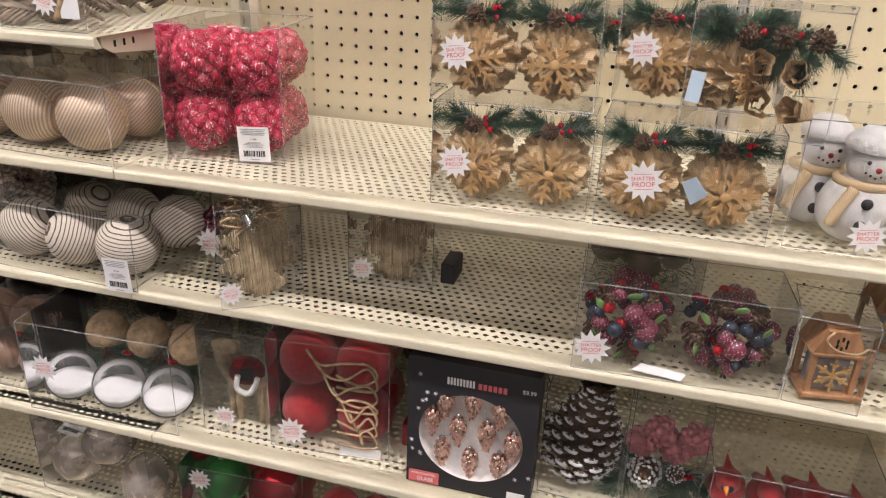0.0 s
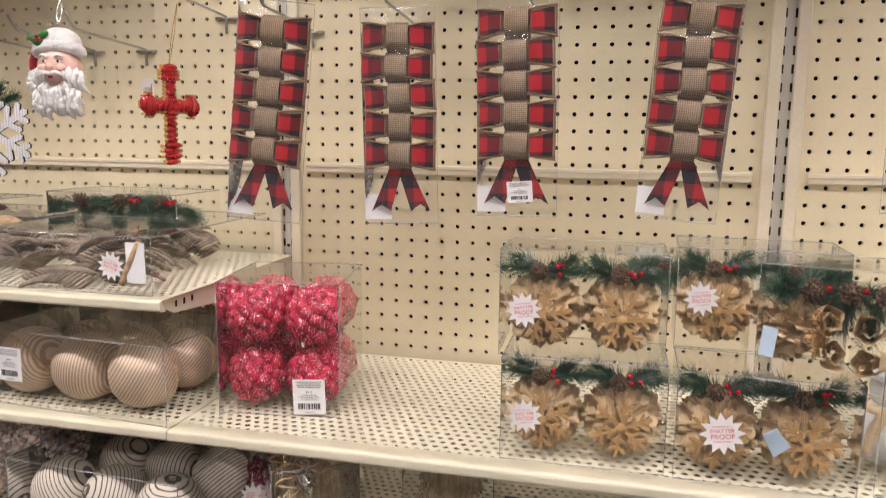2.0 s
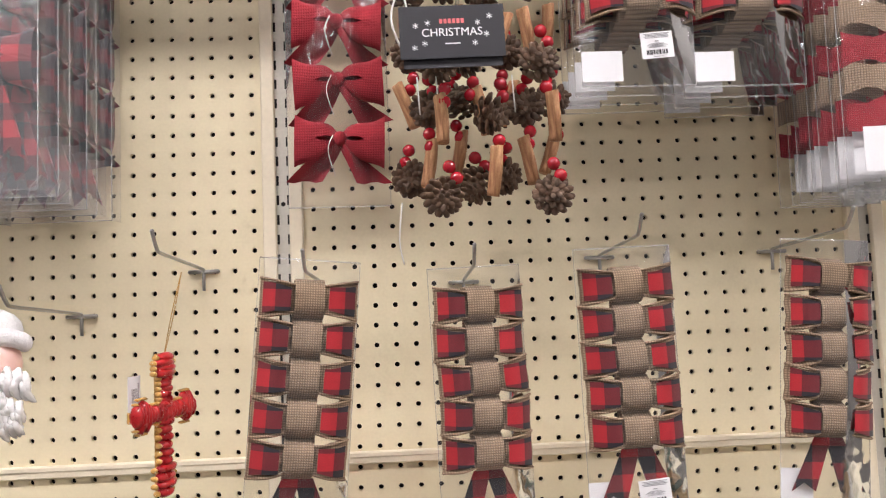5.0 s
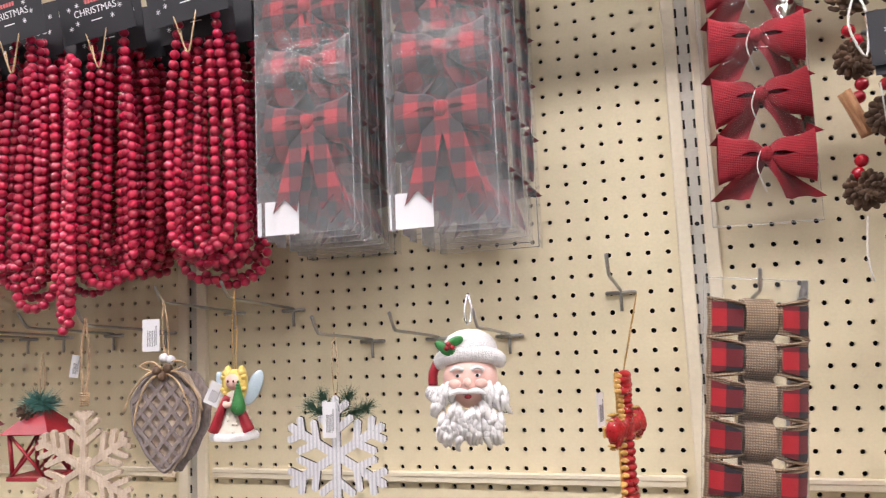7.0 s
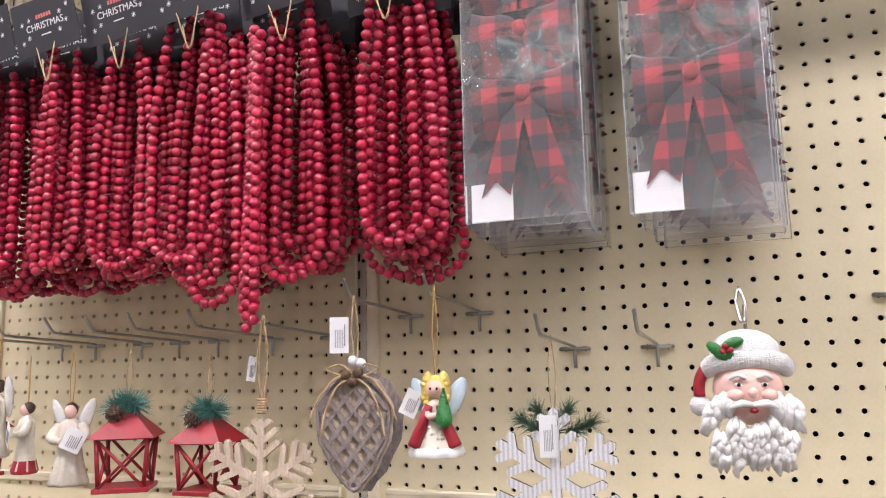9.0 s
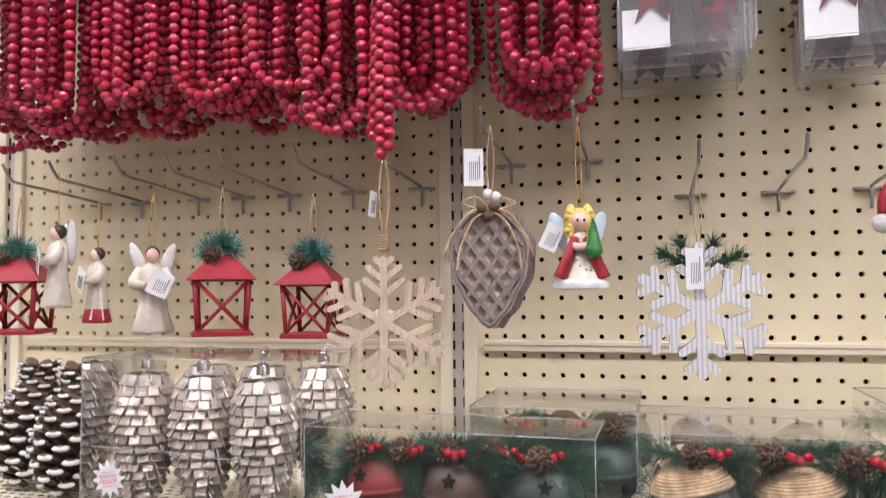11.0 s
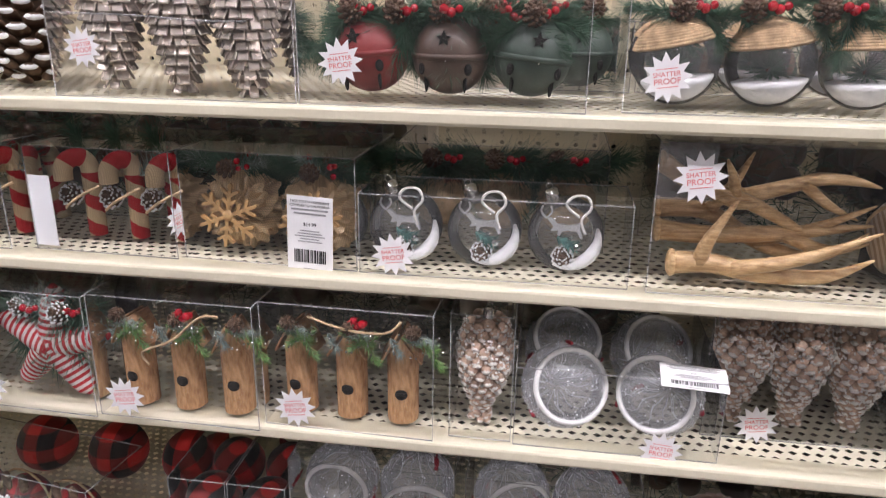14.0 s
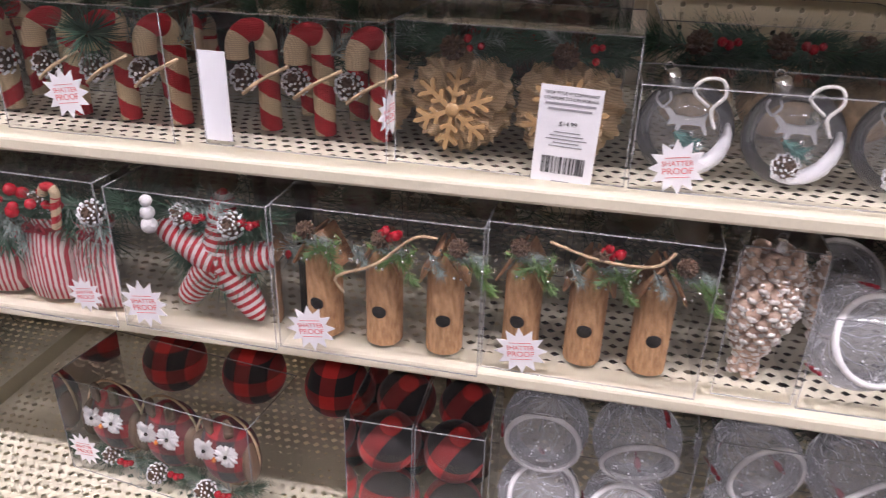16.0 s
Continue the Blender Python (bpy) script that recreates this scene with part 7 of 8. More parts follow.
# birdhouses
for k, (x, y, w, rz) in enumerate(((-0.945, -0.398, 0.176, -1), (-0.768, -0.386, 0.176, -1.5))):
    t = package("birdhouse_box", "clear box of three bark birdhouse ornaments with cedar sprigs", (x, y, L2 + Z1), w, 0.09, 0.136, rz, "birdhouse boxes")
    for i in range(3):
        birdhouse(t, (-0.058 + 0.055 * i - 0.002 * k, 0.035, 0.003), 0.100, 0.0162, i)
    for i in range(8):
        x0 = -0.075 + 0.0215 * i
        put("cedar_sprig", sprig("cedar", 150, 0.045, 0.35, 0.014, (LEAF, TWIG), 14), t, (x0, 0.012, 0.106), (0, (20, 60, 150)[i % 3], 0), 0.8)
        put("flocked_sprig", sprig("snow", 130, 0.05, 0.42, 0.026, (NEEDLESNOW, TWIG), seed=8), t, (x0 + 0.01, 0.012, 0.104), (0, (5, 175, 60)[i % 3], 0), 0.42)
        put("silver_berry_spray", berries("fleck", 9, 0.0013, 0.016, CHROME, 12 + i % 3), t, (x0 + 0.006, 0.004, 0.100))
        if i % 3 == 0:
            put("pine_cone", little_cone(), t, (x0 + 0.012, 0.010, 0.112), (60, 0, 0), 0.5)
        elif i == 4:
            put("berry_spray", berries("bh", 5, 0.0045, 0.008, seed=6), t, (x0, 0.010, 0.116))
    g = Geo()
    g.tube([(-0.03, 0.006, 0.06), (-0.035, 0.005, 0.075), (0.0, 0.004, 0.092), (0.03, 0.006, 0.118), (0.05, 0.006, 0.12)] if k == 0 else [(-0.04, 0.006, 0.122), (0.0, 0.004, 0.112), (0.04, 0.004, 0.112), (0.055, 0.006, 0.125)], 0.0014, 5, 0)
    put("jute_loop", g.mesh("jute_loop", JUTE), t)
    sticker(t, (-0.058 if k == 0 else -0.055, -0.001, 0.024 if k == 0 else 0.022), 0.0225)

# single frosted cone, bulbs, frosted cones
t = package("frosted_cone_box", "narrow clear box with one sugar-frosted copper cone", (-0.634, -0.376, L2 + Z1), 0.062, 0.07, 0.135)
big_cone(t, (0, 0.034, 0.064), "frost", 1.0, (0, 3, 0))
t = package("bulb_box", "clear box of frosted balls with white rims and red cardinals", (-0.502, -0.380, L2 + Z1), 0.196, 0.18, 0.085)
for i, (x, y, rt) in enumerate(((-0.050, 0.046, (60, 30, 0)), (0.046, 0.046, (60, -40, 0)), (-0.05, 0.135, (40, 10, 0)), (0.046, 0.135, (50, 20, 0)))):
    ringed_bulb(t, (x, y, 0.046), 0.044, rt, i)
price_label(t, (0.068, 0.005, 0.0870), 0.062, 0.03, (-70, 3, 0), "$14.99")
sticker(t, (0.045, -0.001, 0.008), 0.0215, spin=5)
t = package("frosted_cone_box", "clear box of sugar-frosted copper cones in a row", (-0.316, -0.330, L2 + Z1), 0.19, 0.10, 0.132)
for i in range(3):
    big_cone(t, (-0.058 + 0.058 * i, 0.034, 0.066), "frost", 1.03, (0, 4 - 3 * i, 50 * i))
    big_cone(t, (-0.04 + 0.058 * i, 0.075, 0.066), "frost", 1.0, (0, 0, 30 * i))
sticker(t, (-0.042, -0.002, 0.018), 0.022)

# string balls
t = package("string_ball_box", "clear box of black and white striped yarn balls", (-0.102, -0.384, L2 + Z1), 0.266, 0.18, 0.098, -3)
for i in range(3):
    plain_ball(t, (-0.084 + 0.085 * i, 0.046, 0.0435), 0.0425, STRING, "yarn_ball", (30, 20 + 60 * i, 40 * i))
    plain_ball(t, (-0.046 + 0.078 * i, 0.128, 0.052), 0.0395, STRING, "yarn_ball", (70, 50 * i, 20))
price_label(t, (0.104, -0.002, 0.020), 0.042, 0.048, (0, -3, 0), "$14.99")

# owls, plaid balls, clear bulbs on the lower shelf
t = package("owl_box", "clear box of plaid owl ornaments with feather eyes", (-1.215, -0.350, LOW + Z1), 0.25, 0.1, 0.13, -8)
for i in range(3):
    owl(t, (-0.075 + 0.075 * i, 0.034, 0.062), 0.034)
    g = Geo()
    g.tube([(-0.075 + 0.075 * i + 0.040 * math.cos(a), 0.03, 0.066 + 0.05 * math.sin(a)) for a in (2 * math.pi * k / 20 for k in range(20))], 0.0016, 5, 0, closed=True)
    put("twine_ring", g.mesh("twine_ring", JUTE), t)
greens(t, (0, 0.02, 0.018), 0.2, 6, 6, True, 0.7)
sticker(t, (-0.10, -0.001, 0.035), 0.0225)
for i in range(4):
    t = thing("plaid_ball", "red and black plaid ball in a clear wrap at the back", "ornament", (-1.30 + 0.115 * i, -0.16, LOW + Z1), group="plaid balls")
    plain_ball(t, (0, 0, 0.042), 0.042, PLAIDBIG, "plaid_ball_body")
for x in (-0.955, -0.884):
    t = package("plaid_ball_box", "tall clear box of red and black plaid balls", (x, -0.362, LOW + Z1), 0.068, 0.16, 0.160, 0, "plaid ball boxes")
    for z in (0.036, 0.110):
        for y in (0.036, 0.11):
            plain_ball(t, (0, y, z), 0.032, PLAIDBIG, "plaid_ball", (10, 20, 30 * z * 100))
for k, x in enumerate((-0.752, -0.556)):
    t = package("bulb_box", "tall clear box of frosted balls with white rims", (x, -0.362, L3 + Z1), 0.184, 0.1, 0.178)
    for i in range(4):
        ringed_bulb(t, (-0.044 + 0.088 * (i % 2), 0.045, 0.045 + 0.086 * (i // 2)), 0.0425, (55 + 20 * i, 25 - 40 * (i % 2), 20 * k), i)
    if k:
        sticker(t, (-0.055, -0.001, 0.03), 0.022)
        sticker(t, (0.105, 0.03, 0.11), 0.021)
t = package("fluted_ball_box", "clear box of brown satin pleated balls", (-0.305, -0.352, L3 + Z1), 0.226, 0.12, 0.150)
for i in range(3):
    for z in (0.04, 0.112):
        plain_ball(t, (-0.07 + 0.072 * i, 0.042, z), 0.036, FLUTE, "pleated_ball", (8, 0, 11 * i), flute=0.07, folds=14)

# snow-filled balls at the bay's seam
t = package("snow_ball_box", "clear box of snow-filled clear balls", (-0.068, -0.384, L3 + Z1), 0.25, 0.18, 0.150, 2)
for i in range(3):
    o = glass_ball(t, (-0.082 + 0.084 * i, 0.044, 0.0405), 0.0395, None)
    put("snow", snow_fill(0.0395, -0.25), o, rot=(0, 6, 0))
    plain_ball(t, (-0.075 + 0.075 * i, 0.13, 0.072), 0.034, JUTE, "jute_ball")
greens(t, (0, 0.11, 0.05), 0.16, 4, 13)
sticker(t, (-0.088, -0.001, 0.078), 0.023)

# A bay, top shelf: red berry balls
t = package("berry_ball_box", "clear tall box of red sugared berry balls with a label", (0.128, -0.308, L1 + Z1), 0.158, 0.158, 0.172, 9)
for x in (-0.039, 0.039):
    for y in (0.040, 0.118):
        for z in (0.043, 0.123):
            berry_ball(t, (x, y, z), 0.0365, seed=2 + int(z > 0.1))
price_label(t, (0.040, -0.001, 0.026), 0.042, 0.046, (0, -2, 0), "$14.99")

# burlap rosette stack
for k, (x, y, z, rz) in enumerate(((0.513, -0.360, 0, 0.5), (0.700, -0.364, 0, -1), (0.508, -0.355, 0.1195, 1), (0.700, -0.28, 0.1195, -2))):
    t = package("burlap_flower_box", "clear box of burlap snowflake rosettes with pine and berries", (x, y, L1 + Z1 + z), 0.178, 0.10, 0.118, rz, "burlap rosette boxes")
    burlap_flower(t, (-0.044, 0.036, 0.044), 0.044, k)
    burlap_flower(t, (0.043, 0.036, 0.044), 0.044, k + 1)
    if k != 1:
        sticker(t, (-0.062, -0.001, 0.052 if k != 3 else 0.06), 0.0205)
    else:
        sticker(t, (-0.042, -0.001, 0.055), 0.0235)
        g = Geo()
        g.prism([(-0.011, 0.010), (0.001, -0.013), (0.017, 0.0), (0.002, 0.018)], -0.001, 0.001, 0)
        put("pale_tag", g.mesh("pale_tag", BLUEISH), t, (0.008, 0.001, 0.048))
t = package("burlap_flower_box", "clear box of burlap rosettes with straw rolls turned aside", (0.748, -0.385, L1 + Z1 + 0.1195), 0.135, 0.10, 0.118, -14, "burlap rosette boxes")
burlap_flower(t, (-0.030, 0.034, 0.05), 0.036, 3, rot=(0, 0, 62))
for i, (x, z) in enumerate(((-0.008, 0.062), (0.0, 0.028), (0.032, 0.058), (0.036, 0.024))):
    g = Geo()

    def curl(u, v, i=i):
        a = 2 * math.pi * (1.7 * u) + i
        q = (0.004 + 0.0095 * u) * (0.7 + 0.45 * v) + 0.0012 * math.sin(5 * a + i)
        return (q * math.cos(a), q * math.sin(a) * 1.15, 0.04 * (v - 0.5) + 0.002 * math.sin(3 * a))
    g.sheet(curl, 34, 4, 0)
    put("burlap_roll", g.mesh("burlap_roll", BURLAP), t, (x, 0.028, z), (78, 8 * i - 12, 24 - 16 * i))
greens(t, (0.005, 0.035, 0.088), 0.08, 5, 2, needle=0.62)
g = Geo()
g.box((0, 0, 0), (0.014, 0.001, 0.03), 0)
put("pale_tag", g.mesh("pale_tag", BLUEISH), t, (-0.056, -0.002, 0.04), (0, 6, 0))
t = package("pine_box", "clear box of pine and cones on the rosette stack's back", (0.66, -0.15, L1 + Z1 + 0.155), 0.24, 0.1, 0.05)
greens(t, (-0.03, 0.03, 0.03), 0.13, 6, 17, needle=0.6)

# snowmen
t = package("snowman_box", "clear box of white plush snowmen with burlap scarves", (0.885, -0.355, L1 + Z1), 0.155, 0.12, 0.135)
for k, (x, y) in enumerate(((-0.012, 0.04), (0.05, 0.05), (-0.048, 0.085))):
    g = Geo()
    g.ball((0, 0, 0.036), (0.037, 0.034, 0.037), 18, 13, 0)
    g.ball((0.004, 0, 0.086), 0.0255, 16, 12, 0)
    g.lathe([(0.026, 0.098), (0.028, 0.103), (0.024, 0.112), (0.012, 0.122), (0.0, 0.124)], 16, 0)
    for i, (dx, dz) in enumerate(((-0.006, 0.090), (0.012, 0.090))):
        g.ball((dx, -0.024, dz), 0.0022, 7, 5, 1)
    g.ball((0.004, -0.027, 0.084), 0.003, 7, 5, 3)
    for i in range(5):
        g.ball((-0.006 + 0.005 * i, -0.023, 0.079 - 0.002 * (2 - abs(i - 2))), 0.0013, 6, 4, 1)
    for dz in (0.05, 0.026):
        g.ball((0.002, -0.034, dz), (0.006, 0.003, 0.006), 9, 6, 1)
    g.tube([(0.024 * math.cos(a), 0.022 * math.sin(a), 0.064) for a in (2 * math.pi * i / 16 for i in range(16))], 0.0055, 7, 2, closed=True)
    g.tube([(-0.012, -0.026, 0.062), (-0.022, -0.032, 0.04), (-0.026, -0.032, 0.022)], 0.006, 7, 2)
    g.tube([(0.034, -0.008, 0.046), (0.05, -0.016, 0.055), (0.062, -0.018, 0.070)], 0.0014, 5, 4)
    g.tube([(0.05, -0.016, 0.055), (0.062, -0.02, 0.052)], 0.001, 5, 4)
    put("snowman", g.mesh("snowman", PLUSH, INK, BURLAP, REDPAINT, DARKHAIR), t, (x, y, 0.003), (0, 4, 0), 1.0, "white plush snowman with a burlap scarf")
sticker(t, (0.0, -0.001, 0.022), 0.02)

# second shelf: straw leaves, berry wreath, lanterns
t = package("straw_leaf_box", "clear box of straw oak leaves with jute bows", (0.205, -0.370, L2 + Z1), 0.105, 0.15, 0.135, 33)
for i in range(4):
    straw_leaf(t, (0.0, 0.02 + 0.036 * i, 0.006), 0.112, i % 2)
put("cap", ornament_cap(), t, (-0.012, 0.006, 0.118), (0, -20, 0))
sticker(t, (-0.040, -0.001, 0.022), 0.017)
t = package("straw_leaf_box", "clear box of straw oak leaves set further back", (0.342, -0.262, L2 + Z1), 0.12, 0.14, 0.115, 4)
for i in range(3):
    straw_leaf(t, (0.0, 0.02 + 0.04 * i, 0.004), 0.105, 1 - i % 2)
sticker(t, (-0.04, -0.001, 0.024), 0.018)
t = thing("berry_pick", "dark red berry pick in a clear wrap", "ornament", (0.075, -0.235, L2 + Z1))
berry_ball(t, (0, 0, 0.04), 0.036, PLUM, 60, 5)
sticker(t, (0.0, -0.045, 0.034), 0.024)
g = Geo()
g.box((0, 0, 0), (0.02, 0.05, 0.03), 0, b=0.001)
t = thing("card_box", "small dark card box at the back of the shelf", "box", (0.415, -0.20, L2 + 0.016))
put("card_body", g.mesh("card_body", BLACKCARD), t)
t = package("berry_wreath_box", "clear box of berry and cone clusters with green leaves", (0.722, -0.384, L2 + Z1), 0.228, 0.10, 0.110, 2)
berry_cluster(t, (-0.058, 0.048, 0.055), 0.055, 1)
berry_cluster(t, (0.056, 0.048, 0.055), 0.055, 2)
sticker(t, (-0.094, -0.001, 0.030), 0.0225)
g = Geo()
g.prism([(-0.03, 0.002), (0.024, -0.004), (0.03, 0.006), (-0.02, 0.012)], -0.001, 0.0, 0)
put("white_insert", g.mesh("white_insert", WHITE), t, (-0.015, 0.004, 0.004), (-60, 0, 0))
for k, (x, y) in enumerate(((0.876, -0.384), (0.968, -0.25))):
    t = package("lantern_box", "clear box with a brown wooden lantern ornament", (x, y, L2 + Z1), 0.076, 0.085, 0.104, -5, "wooden lantern boxes")
    wood_lantern(t, (0.004, 0.04, 0.003), 0.052, 0.09)
    if k == 0:
        price_label(t, (-0.0385, 0.03, 0.035), 0.034, 0.055, (0, 0, -90))

# third shelf: straw deer, red yarn balls, black gift box, snowy cone, red sprigs
t = package("straw_deer_box", "clear box with a straw deer in a plaid blanket", (0.138, -0.350, L3 + Z1), 0.108, 0.1, 0.172, 2)
g, rnd = Geo(), random.Random(3)
g.ball((0.0, 0.04, 0.075), (0.034, 0.018, 0.020), 12, 9, 0)
g.tube([(-0.024, 0.035, 0.085), (-0.034, 0.03, 0.115), (-0.03, 0.03, 0.128)], [0.014, 0.011, 0.012], 9, 0)
g.ball((-0.022, 0.022, 0.135), (0.022, 0.012, 0.012), 10, 8, 0)
for x in (-0.022, -0.012, 0.02, 0.028):
    g.tube([(x, 0.035 + 0.01 * (x > 0), 0.07), (x * 1.1, 0.035, 0.004)], [0.007, 0.005], 8, 0)
put("straw_deer", g.mesh("straw_deer", STRAW), t, label="straw deer")
g = Geo()
g.ball((0.0, 0.038, 0.088), (0.03, 0.022, 0.022), 12, 9, 0)
put("plaid_blanket", g.mesh("plaid_blanket", PLAIDBOW), t, label="red plaid blanket")
g = Geo()
g.tube([(0.0, 0.012, 0.095), (-0.002, 0.010, 0.075), (0.015, 0.010, 0.068), (0.026, 0.012, 0.082), (0.03, 0.014, 0.095)], 0.0042, 7, 0)
put("white_trim", g.mesh("white_trim", PLUSH), t)
sticker(t, (-0.018, -0.001, 0.03), 0.018)
t = package("yarn_ball_box", "clear box of red yarn balls tied with jute twine", (0.282, -0.348, L3 + Z1), 0.176, 0.16, 0.178, 5)
for x in (-0.042, 0.042):
    for z in (0.045, 0.131):
        for y in (0.045, 0.115):
            plain_ball(t, (x, y, z), 0.0415, YARNRED, "yarn_ball")
g, rnd = Geo(), random.Random(4)
for i in range(7):
    z = 0.155 - 0.019 * i
    g.tube([(-0.03 + 0.012 * i, 0.004, z + 0.012), (-0.01 + 0.01 * i, 0.001, z - rnd.uniform(0.005, 0.02)), (0.022 + 0.004 * i, 0.001, z - rnd.uniform(0.0, 0.02)), (0.058, 0.002, z + rnd.uniform(-0.01, 0.015)), (0.07, 0.004, z - 0.02), (0.045, 0.003, z - 0.03 + rnd.uniform(-0.008, 0.008)), (0.012, 0.002, z - 0.022)], 0.0019, 6, 0)
put("jute_twine", g.mesh("jute_twine", JUTE), t)
g = Geo()
g.box((0.045, 0.004, 0.006), (0.06, 0.001, 0.018), 0)
put("white_insert", g.mesh("white_insert", WHITE), t)
sticker(t, (-0.055, -0.001, 0.030), 0.0235)

# black gift box with an oval window
t = thing("gift_box", "black snowflake-printed box of rose copper glass cones in a window", "ornament box", (0.490, -0.366, L3 + Z1), (0, 0, 0))
t.scale = (0.92, 1, 0.97)
W, H, D = 0.186, 0.205, 0.045
g = Geo()
n = 48
ov = [(0.076 * math.cos(2 * math.pi * i / n), 0.069 * math.sin(2 * math.pi * i / n) + 0.090) for i in range(n)]
rim = []
for x, z in ov:
    dx, dz = x, z - 0.090
    k = min((W / 2) / max(1e-6, abs(dx)), ((H - 0.090) if dz > 0 else 0.090) / max(1e-6, abs(dz)))
    rim.append((dx * k, 0.090 + dz * k))
g.add([(x, 0, z) for x, z in ov] + [(x, 0, z) for x, z in rim], [(i, n + i, n + (i + 1) % n, (i + 1) % n) for i in range(n)], 0, False)
for cx, cz in ((-W / 2, 0), (W / 2, 0), (W / 2, H), (-W / 2, H)):
    near = sorted(range(n), key=lambda i: (rim[i][0] - cx) ** 2 + (rim[i][1] - cz) ** 2)[:2]
    g.add([(rim[near[0]][0], 0, rim[near[0]][1]), (rim[near[1]][0], 0, rim[near[1]][1]), (cx, 0, cz)], [(0, 1, 2)], 0, False)
x = W / 2
g.add([(-x, 0, 0), (x, 0, 0), (x, 0, H), (-x, 0, H), (-x, D, 0), (x, D, 0), (x, D, H), (-x, D, H)], [(3, 2, 6, 7), (1, 5, 6, 2), (4, 0, 3, 7), (5, 4, 7, 6), (0, 4, 5, 1)], 0, False)
put("box_body", g.mesh("box_body", BLACKCARD), t, label="black printed card box")
g = Geo()
g.lathe([(0.0, 0.018), (1.0, 0.018), (1.0, 0.0005)], 48, 0, pose(0, 0, 0.090, 90, 0, 0) @ Matrix.Diagonal((0.076, 0.069, -1, 1)))
put("tray", g.mesh("tray", PEARL), t, label="white moulded tray")
for i, (cx, cz) in enumerate(((-0.040, 0.135), (0.0, 0.142), (0.040, 0.135), (-0.058, 0.105), (-0.02, 0.095), (0.022, 0.095), (0.06, 0.085), (-0.042, 0.055), (0.0, 0.045), (0.042, 0.048))):
    big_cone(t, (cx, 0.009, cz), "copper", 0.82, (0, 0, 30 * i))
g = Geo()
rnd = random.Random(8)
for i in range(46):
    sx, sz = rnd.uniform(-0.088, 0.088), rnd.uniform(0.006, 0.199)
    if (sx / 0.082) ** 2 + ((sz - 0.09) / 0.075) ** 2 < 1 or (abs(sx) < 0.06 and sz > 0.165) or (sz < 0.03):
        continue
    for a in (0, 60, 120):
        g.box((0, 0, 0), (0.0006, 0.0003, 0.0065), 0, pose(sx, -0.0008, sz, 0, a, 0))
for i in range(9):
    g.box((-0.035 + 0.0045 * i, -0.0008, 0.178), (0.003, 0.0003, 0.011), 0)
for i in range(6):
    g.box((0.010 + 0.007 * i, -0.0008, 0.177), (0.005, 0.0003, 0.009), 1)
g.box((-0.066, -0.0008, 0.012), (0.046, 0.0004, 0.02), 1)
g.box((0.072, -0.0008, 0.009), (0.026, 0.0004, 0.016), 0)
put("printing", g.mesh("printing", WHITE, INKRED), t)
put("lettering", text_mesh("$9.99", 0.0085, WHITE), t, (0.078, -0.0012, 0.181), (90, 0, 0))
put("lettering", text_mesh("GLASS", 0.009, WHITE), t, (-0.064, -0.0014, 0.0085), (90, 0, 0))
put("lettering", text_mesh("HANDCRAFTED", 0.0052, WHITE), t, (-0.066, -0.0014, 0.017), (90, 0, 0))
t = thing("red_box", "red card box edge between the clear boxes", "box", (0.387, -0.30, L3 + Z1))
g = Geo()
g.box((0, 0.05, 0.02), (0.022, 0.1, 0.04), 0, b=0.002)
put("card_body", g.mesh("card_body", REDPAINT), t)

t = package("snowy_cone_box", "clear box with a large white-tipped dark pine cone", (0.636, -0.335, L3 + Z1), 0.110, 0.12, 0.16, -3)
big_cone(t, (-0.006, 0.055, 0.078), "snowy", 1.08, (0, 8, 0), cap=False)
t = package("berry_sprig_box", "clear box of pink berry sprigs with pine and a cone", (0.736, -0.325, L3 + Z1), 0.100, 0.1, 0.165, -4)
for i in range(4):
    berry_ball(t, (-0.03 + 0.022 * i, 0.03, 0.085 + 0.022 * (i % 2)), 0.019, PINKBLOSSOM, 30, 4, "berry_head", 0.3)
greens(t, (0, 0.03, 0.05), 0.09, 4, 3, True)
put("pine_cone", little_cone(True), t, (-0.02, 0.015, 0.05), (60, 0, 0), 1.3)

# lowest visible shelf
t = package("glitter_ball_box", "clear box of silver and clear glittered balls with beads", (-0.145, -0.345, L4 + Z1), 0.24, 0.17, 0.15, -6)
for i in range(4):
    o = plain_ball(t, (-0.075 + 0.075 * (i % 3), 0.045 + 0.085 * (i // 3), 0.05 + 0.06 * (i % 2)), 0.045, SILVER, "glitter_ball")
    g = Geo()
    for k in range(44):
        a = 2 * math.pi * k / 44
        g.ball((0.0455 * math.cos(a), 0.0455 * math.sin(a) * 0.3, 0.0455 * math.sin(a)), 0.0016, 6, 4, 0)
    put("bead_ring", g.mesh("bead_ring", PEARL), o)
price_label(t, (-0.03, 0.01, 0.1505), 0.045, 0.04, (-75, 0, 0))
t = package("metal_ball_box", "clear box of green and red metallic balls", (0.125, -0.35, L4 + Z1), 0.19, 0.15, 0.14, 3)
for i, mt in enumerate((GREENBALL, REDBALL, REDBALL, GREENBALL)):
    plain_ball(t, (-0.045 + 0.09 * (i % 2), 0.045 + 0.08 * (i // 2), 0.088), 0.043, mt, "metal_ball", cap=True)
    plain_ball(t, (-0.045 + 0.09 * ((i + 1) % 2), 0.045 + 0.08 * (i // 2), 0.035), 0.034, mt, "metal_ball")
sticker(t, (-0.06, -0.001, 0.12), 0.02)
t = package("red_gift_box", "clear box of red ornaments on the low shelf", (0.34, -0.35, L4 + Z1), 0.2, 0.15, 0.12)
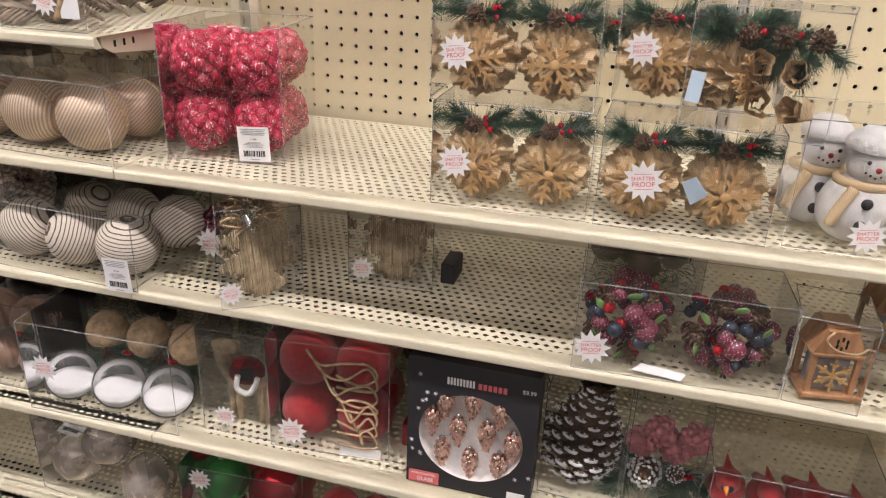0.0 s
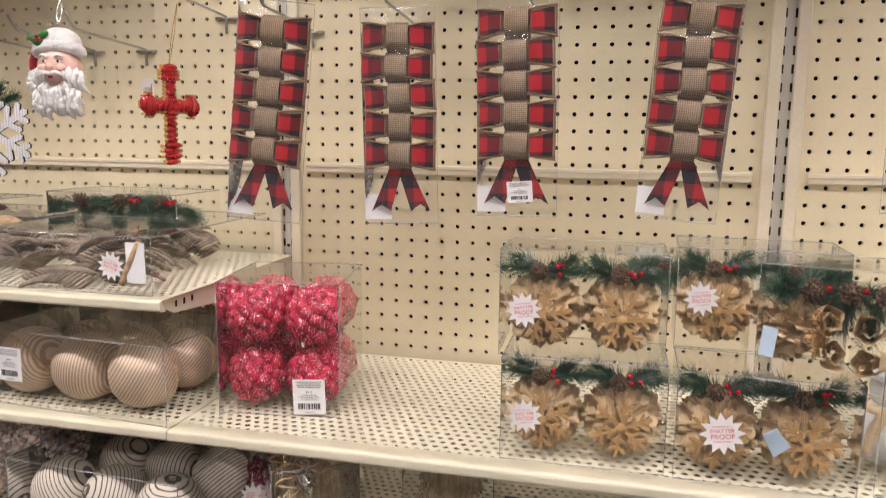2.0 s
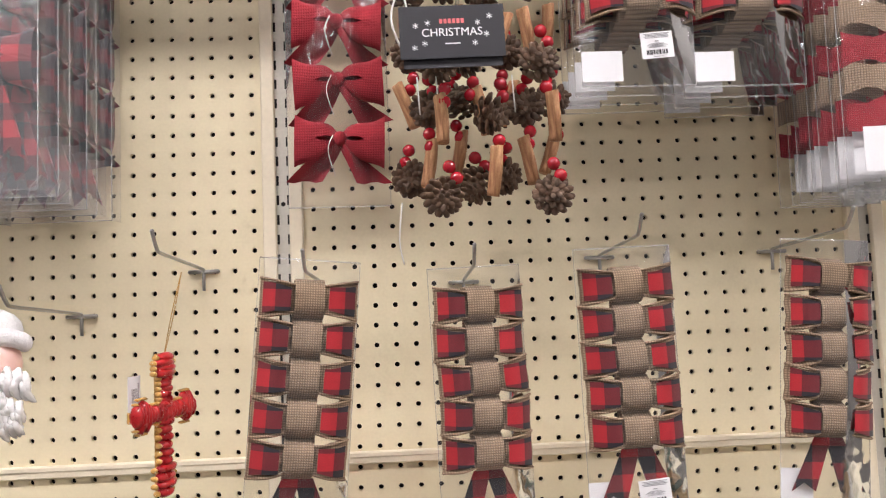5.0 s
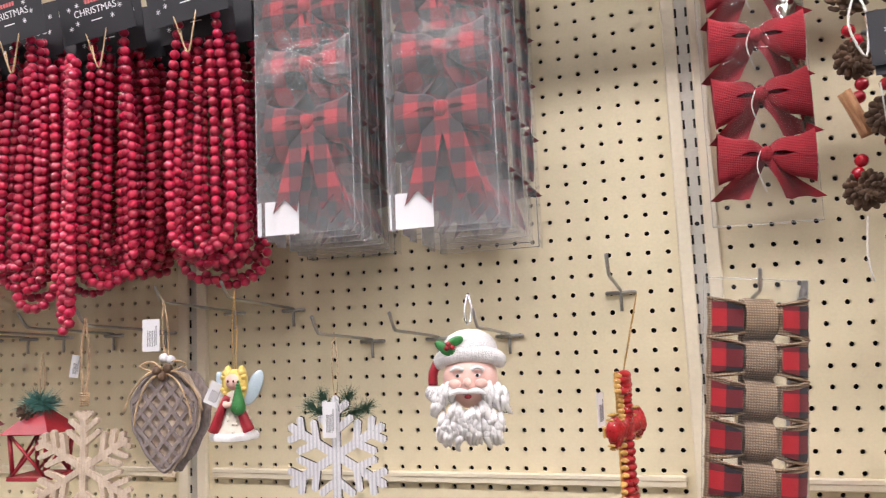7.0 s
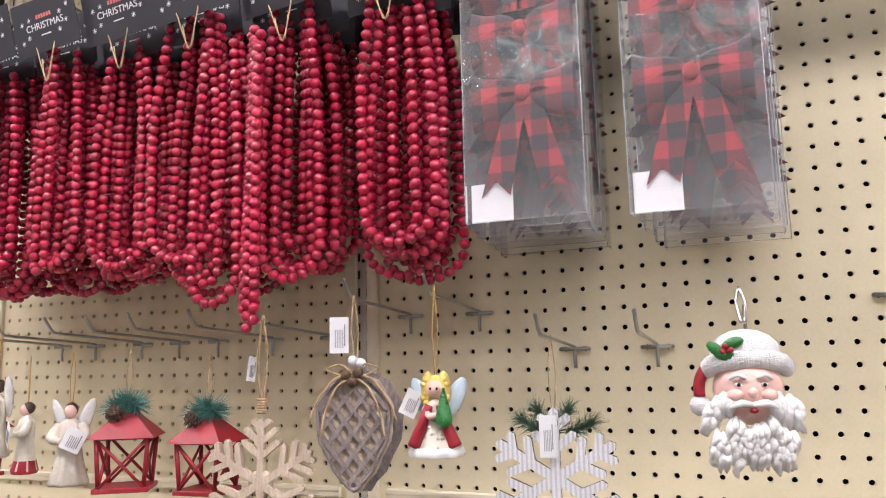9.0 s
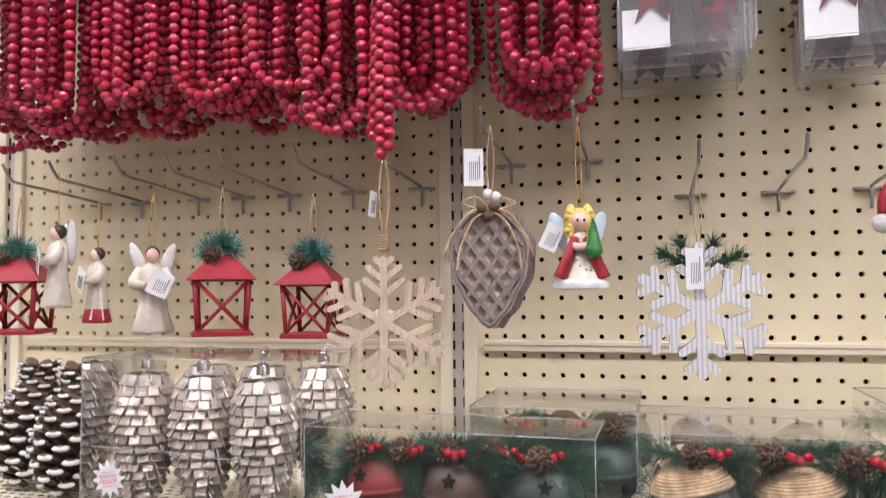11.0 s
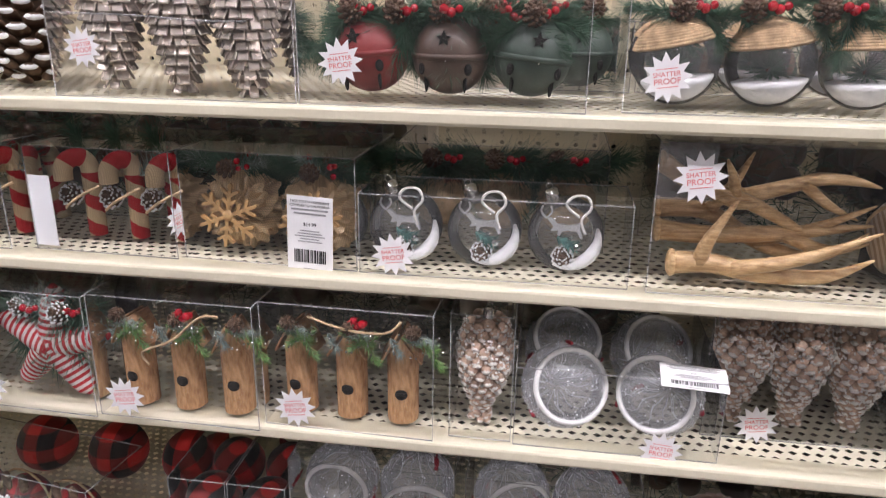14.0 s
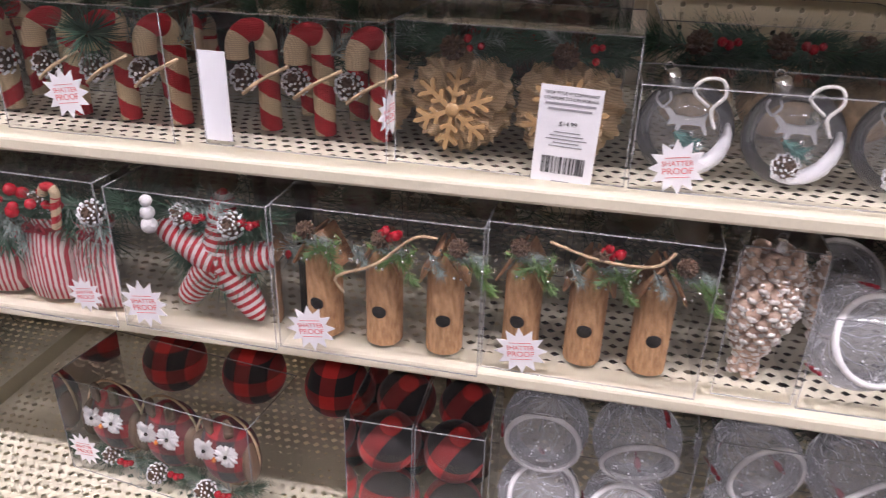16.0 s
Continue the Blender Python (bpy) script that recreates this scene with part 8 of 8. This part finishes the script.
for i in range(3):
    plain_ball(t, (-0.06 + 0.06 * i, 0.04, 0.085), 0.032, YARNRED, "yarn_ball")
    plain_ball(t, (-0.06 + 0.06 * i, 0.04, 0.03), 0.029, YARNRED, "yarn_ball")
t = package("cardinal_box", "clear box of red felt cardinals with orange beaks", (0.892, -0.36, L3 + Z1), 0.2, 0.14, 0.11)
for i in range(4):
    g = Geo()
    g.ball((0, 0, 0.0), (0.024, 0.03, 0.022), 12, 9, 0)
    g.ball((0.004, -0.018, 0.022), 0.016, 10, 8, 0)
    g.ball((0.006, -0.03, 0.02), (0.009, 0.005, 0.007), 8, 6, 2)
    g.tube([(0.006, -0.034, 0.022), (0.010, -0.046, 0.020)], [0.004, 0.0005], 6, 1)
    g.tube([(0.0, -0.012, 0.034), (-0.006, -0.004, 0.05)], [0.007, 0.0008], 6, 0)
    g.tube([(-0.004, 0.025, 0.0), (-0.01, 0.055, -0.012)], [0.012, 0.006], 6, 0)
    put("cardinal", g.mesh("cardinal", YARNRED, ORANGE, INK), t, (-0.072 + 0.048 * i, 0.055, 0.050 - 0.006 * (i % 2)), (0, 0, -20 + 12 * i), 1, "red felt cardinal")

# ---- dark stock behind the front rows ----
def stock_mass(w, d, h, seed):
    """Tangled fir, dark balls and cones that fill a clear box."""
    def make():
        g, rnd = Geo(), random.Random(seed)
        for i in range(26):
            g.ball((rnd.uniform(-w * 0.42, w * 0.42), rnd.uniform(d * 0.15, d * 0.85), rnd.uniform(h * 0.15, h * 0.8)), rnd.uniform(0.014, 0.026), 9, 7, 1 + i % 2)
        for i in range(900):
            o = Vector((rnd.uniform(-w * 0.46, w * 0.46), rnd.uniform(d * 0.04, d * 0.9), rnd.uniform(h * 0.05, h * 0.9)))
            dr = Vector((rnd.gauss(0, 1), rnd.gauss(0, 0.5), rnd.gauss(0, 0.6))).normalized()
            tip = o + dr * 0.024
            tip.x, tip.z = max(-w * 0.49, min(w * 0.49, tip.x)), max(0.002, min(h * 0.98, tip.z))
            s = dr.orthogonal().normalized() * 0.0008
            u = dr.cross(s)
            g.add([o + s, o - s * 0.5 + u * 0.8, o - s * 0.5 - u * 0.8, tip], [(0, 1, 3), (1, 2, 3), (2, 0, 3)], 0, False)
        return g.mesh("packed_fir", NEEDLE, DARKHAIR, CONE)
    return kept(("mass", w, d, h, seed), make)


def back_stock(x0, x1, level, h, y=-0.235, d=0.2):
    n = max(1, round((x1 - x0) / 0.19))
    w = (x1 - x0) / n
    for i in range(n):
        t = package("fir_ornament_box", "clear box of dark fir ornaments stored behind the front row", (x0 + w * (i + 0.5), y, level + Z1), round(w - 0.006, 4), d, h, 0, "back row boxes")
        put("packed_fir", stock_mass(round(w - 0.012, 4), d, h, i % 3), t)


back_stock(-1.50, -0.76, L1, 0.125)
back_stock(-0.48, -0.26, L1, 0.11, -0.20, 0.17)
back_stock(-1.50, -0.44, L2, 0.14, -0.20, 0.18)
back_stock(-0.84, -0.03, L3, 0.18, -0.20, 0.18)
back_stock(-2.25, -1.55, L1, 0.12, -0.36, 0.3)
back_stock(-2.25, -1.40, L2, 0.13, -0.37, 0.3)
back_stock(-2.25, -1.55, L3, 0.15, -0.37, 0.3)
back_stock(-0.24, -0.02, L2, 0.12, -0.19, 0.16)
back_stock(0.60, 0.76, L2, 0.12, -0.20, 0.17)
back_stock(0.04, 0.58, L3, 0.17, -0.17, 0.15)
back_stock(-0.70, -0.30, L0, 0.07, -0.22, 0.16)
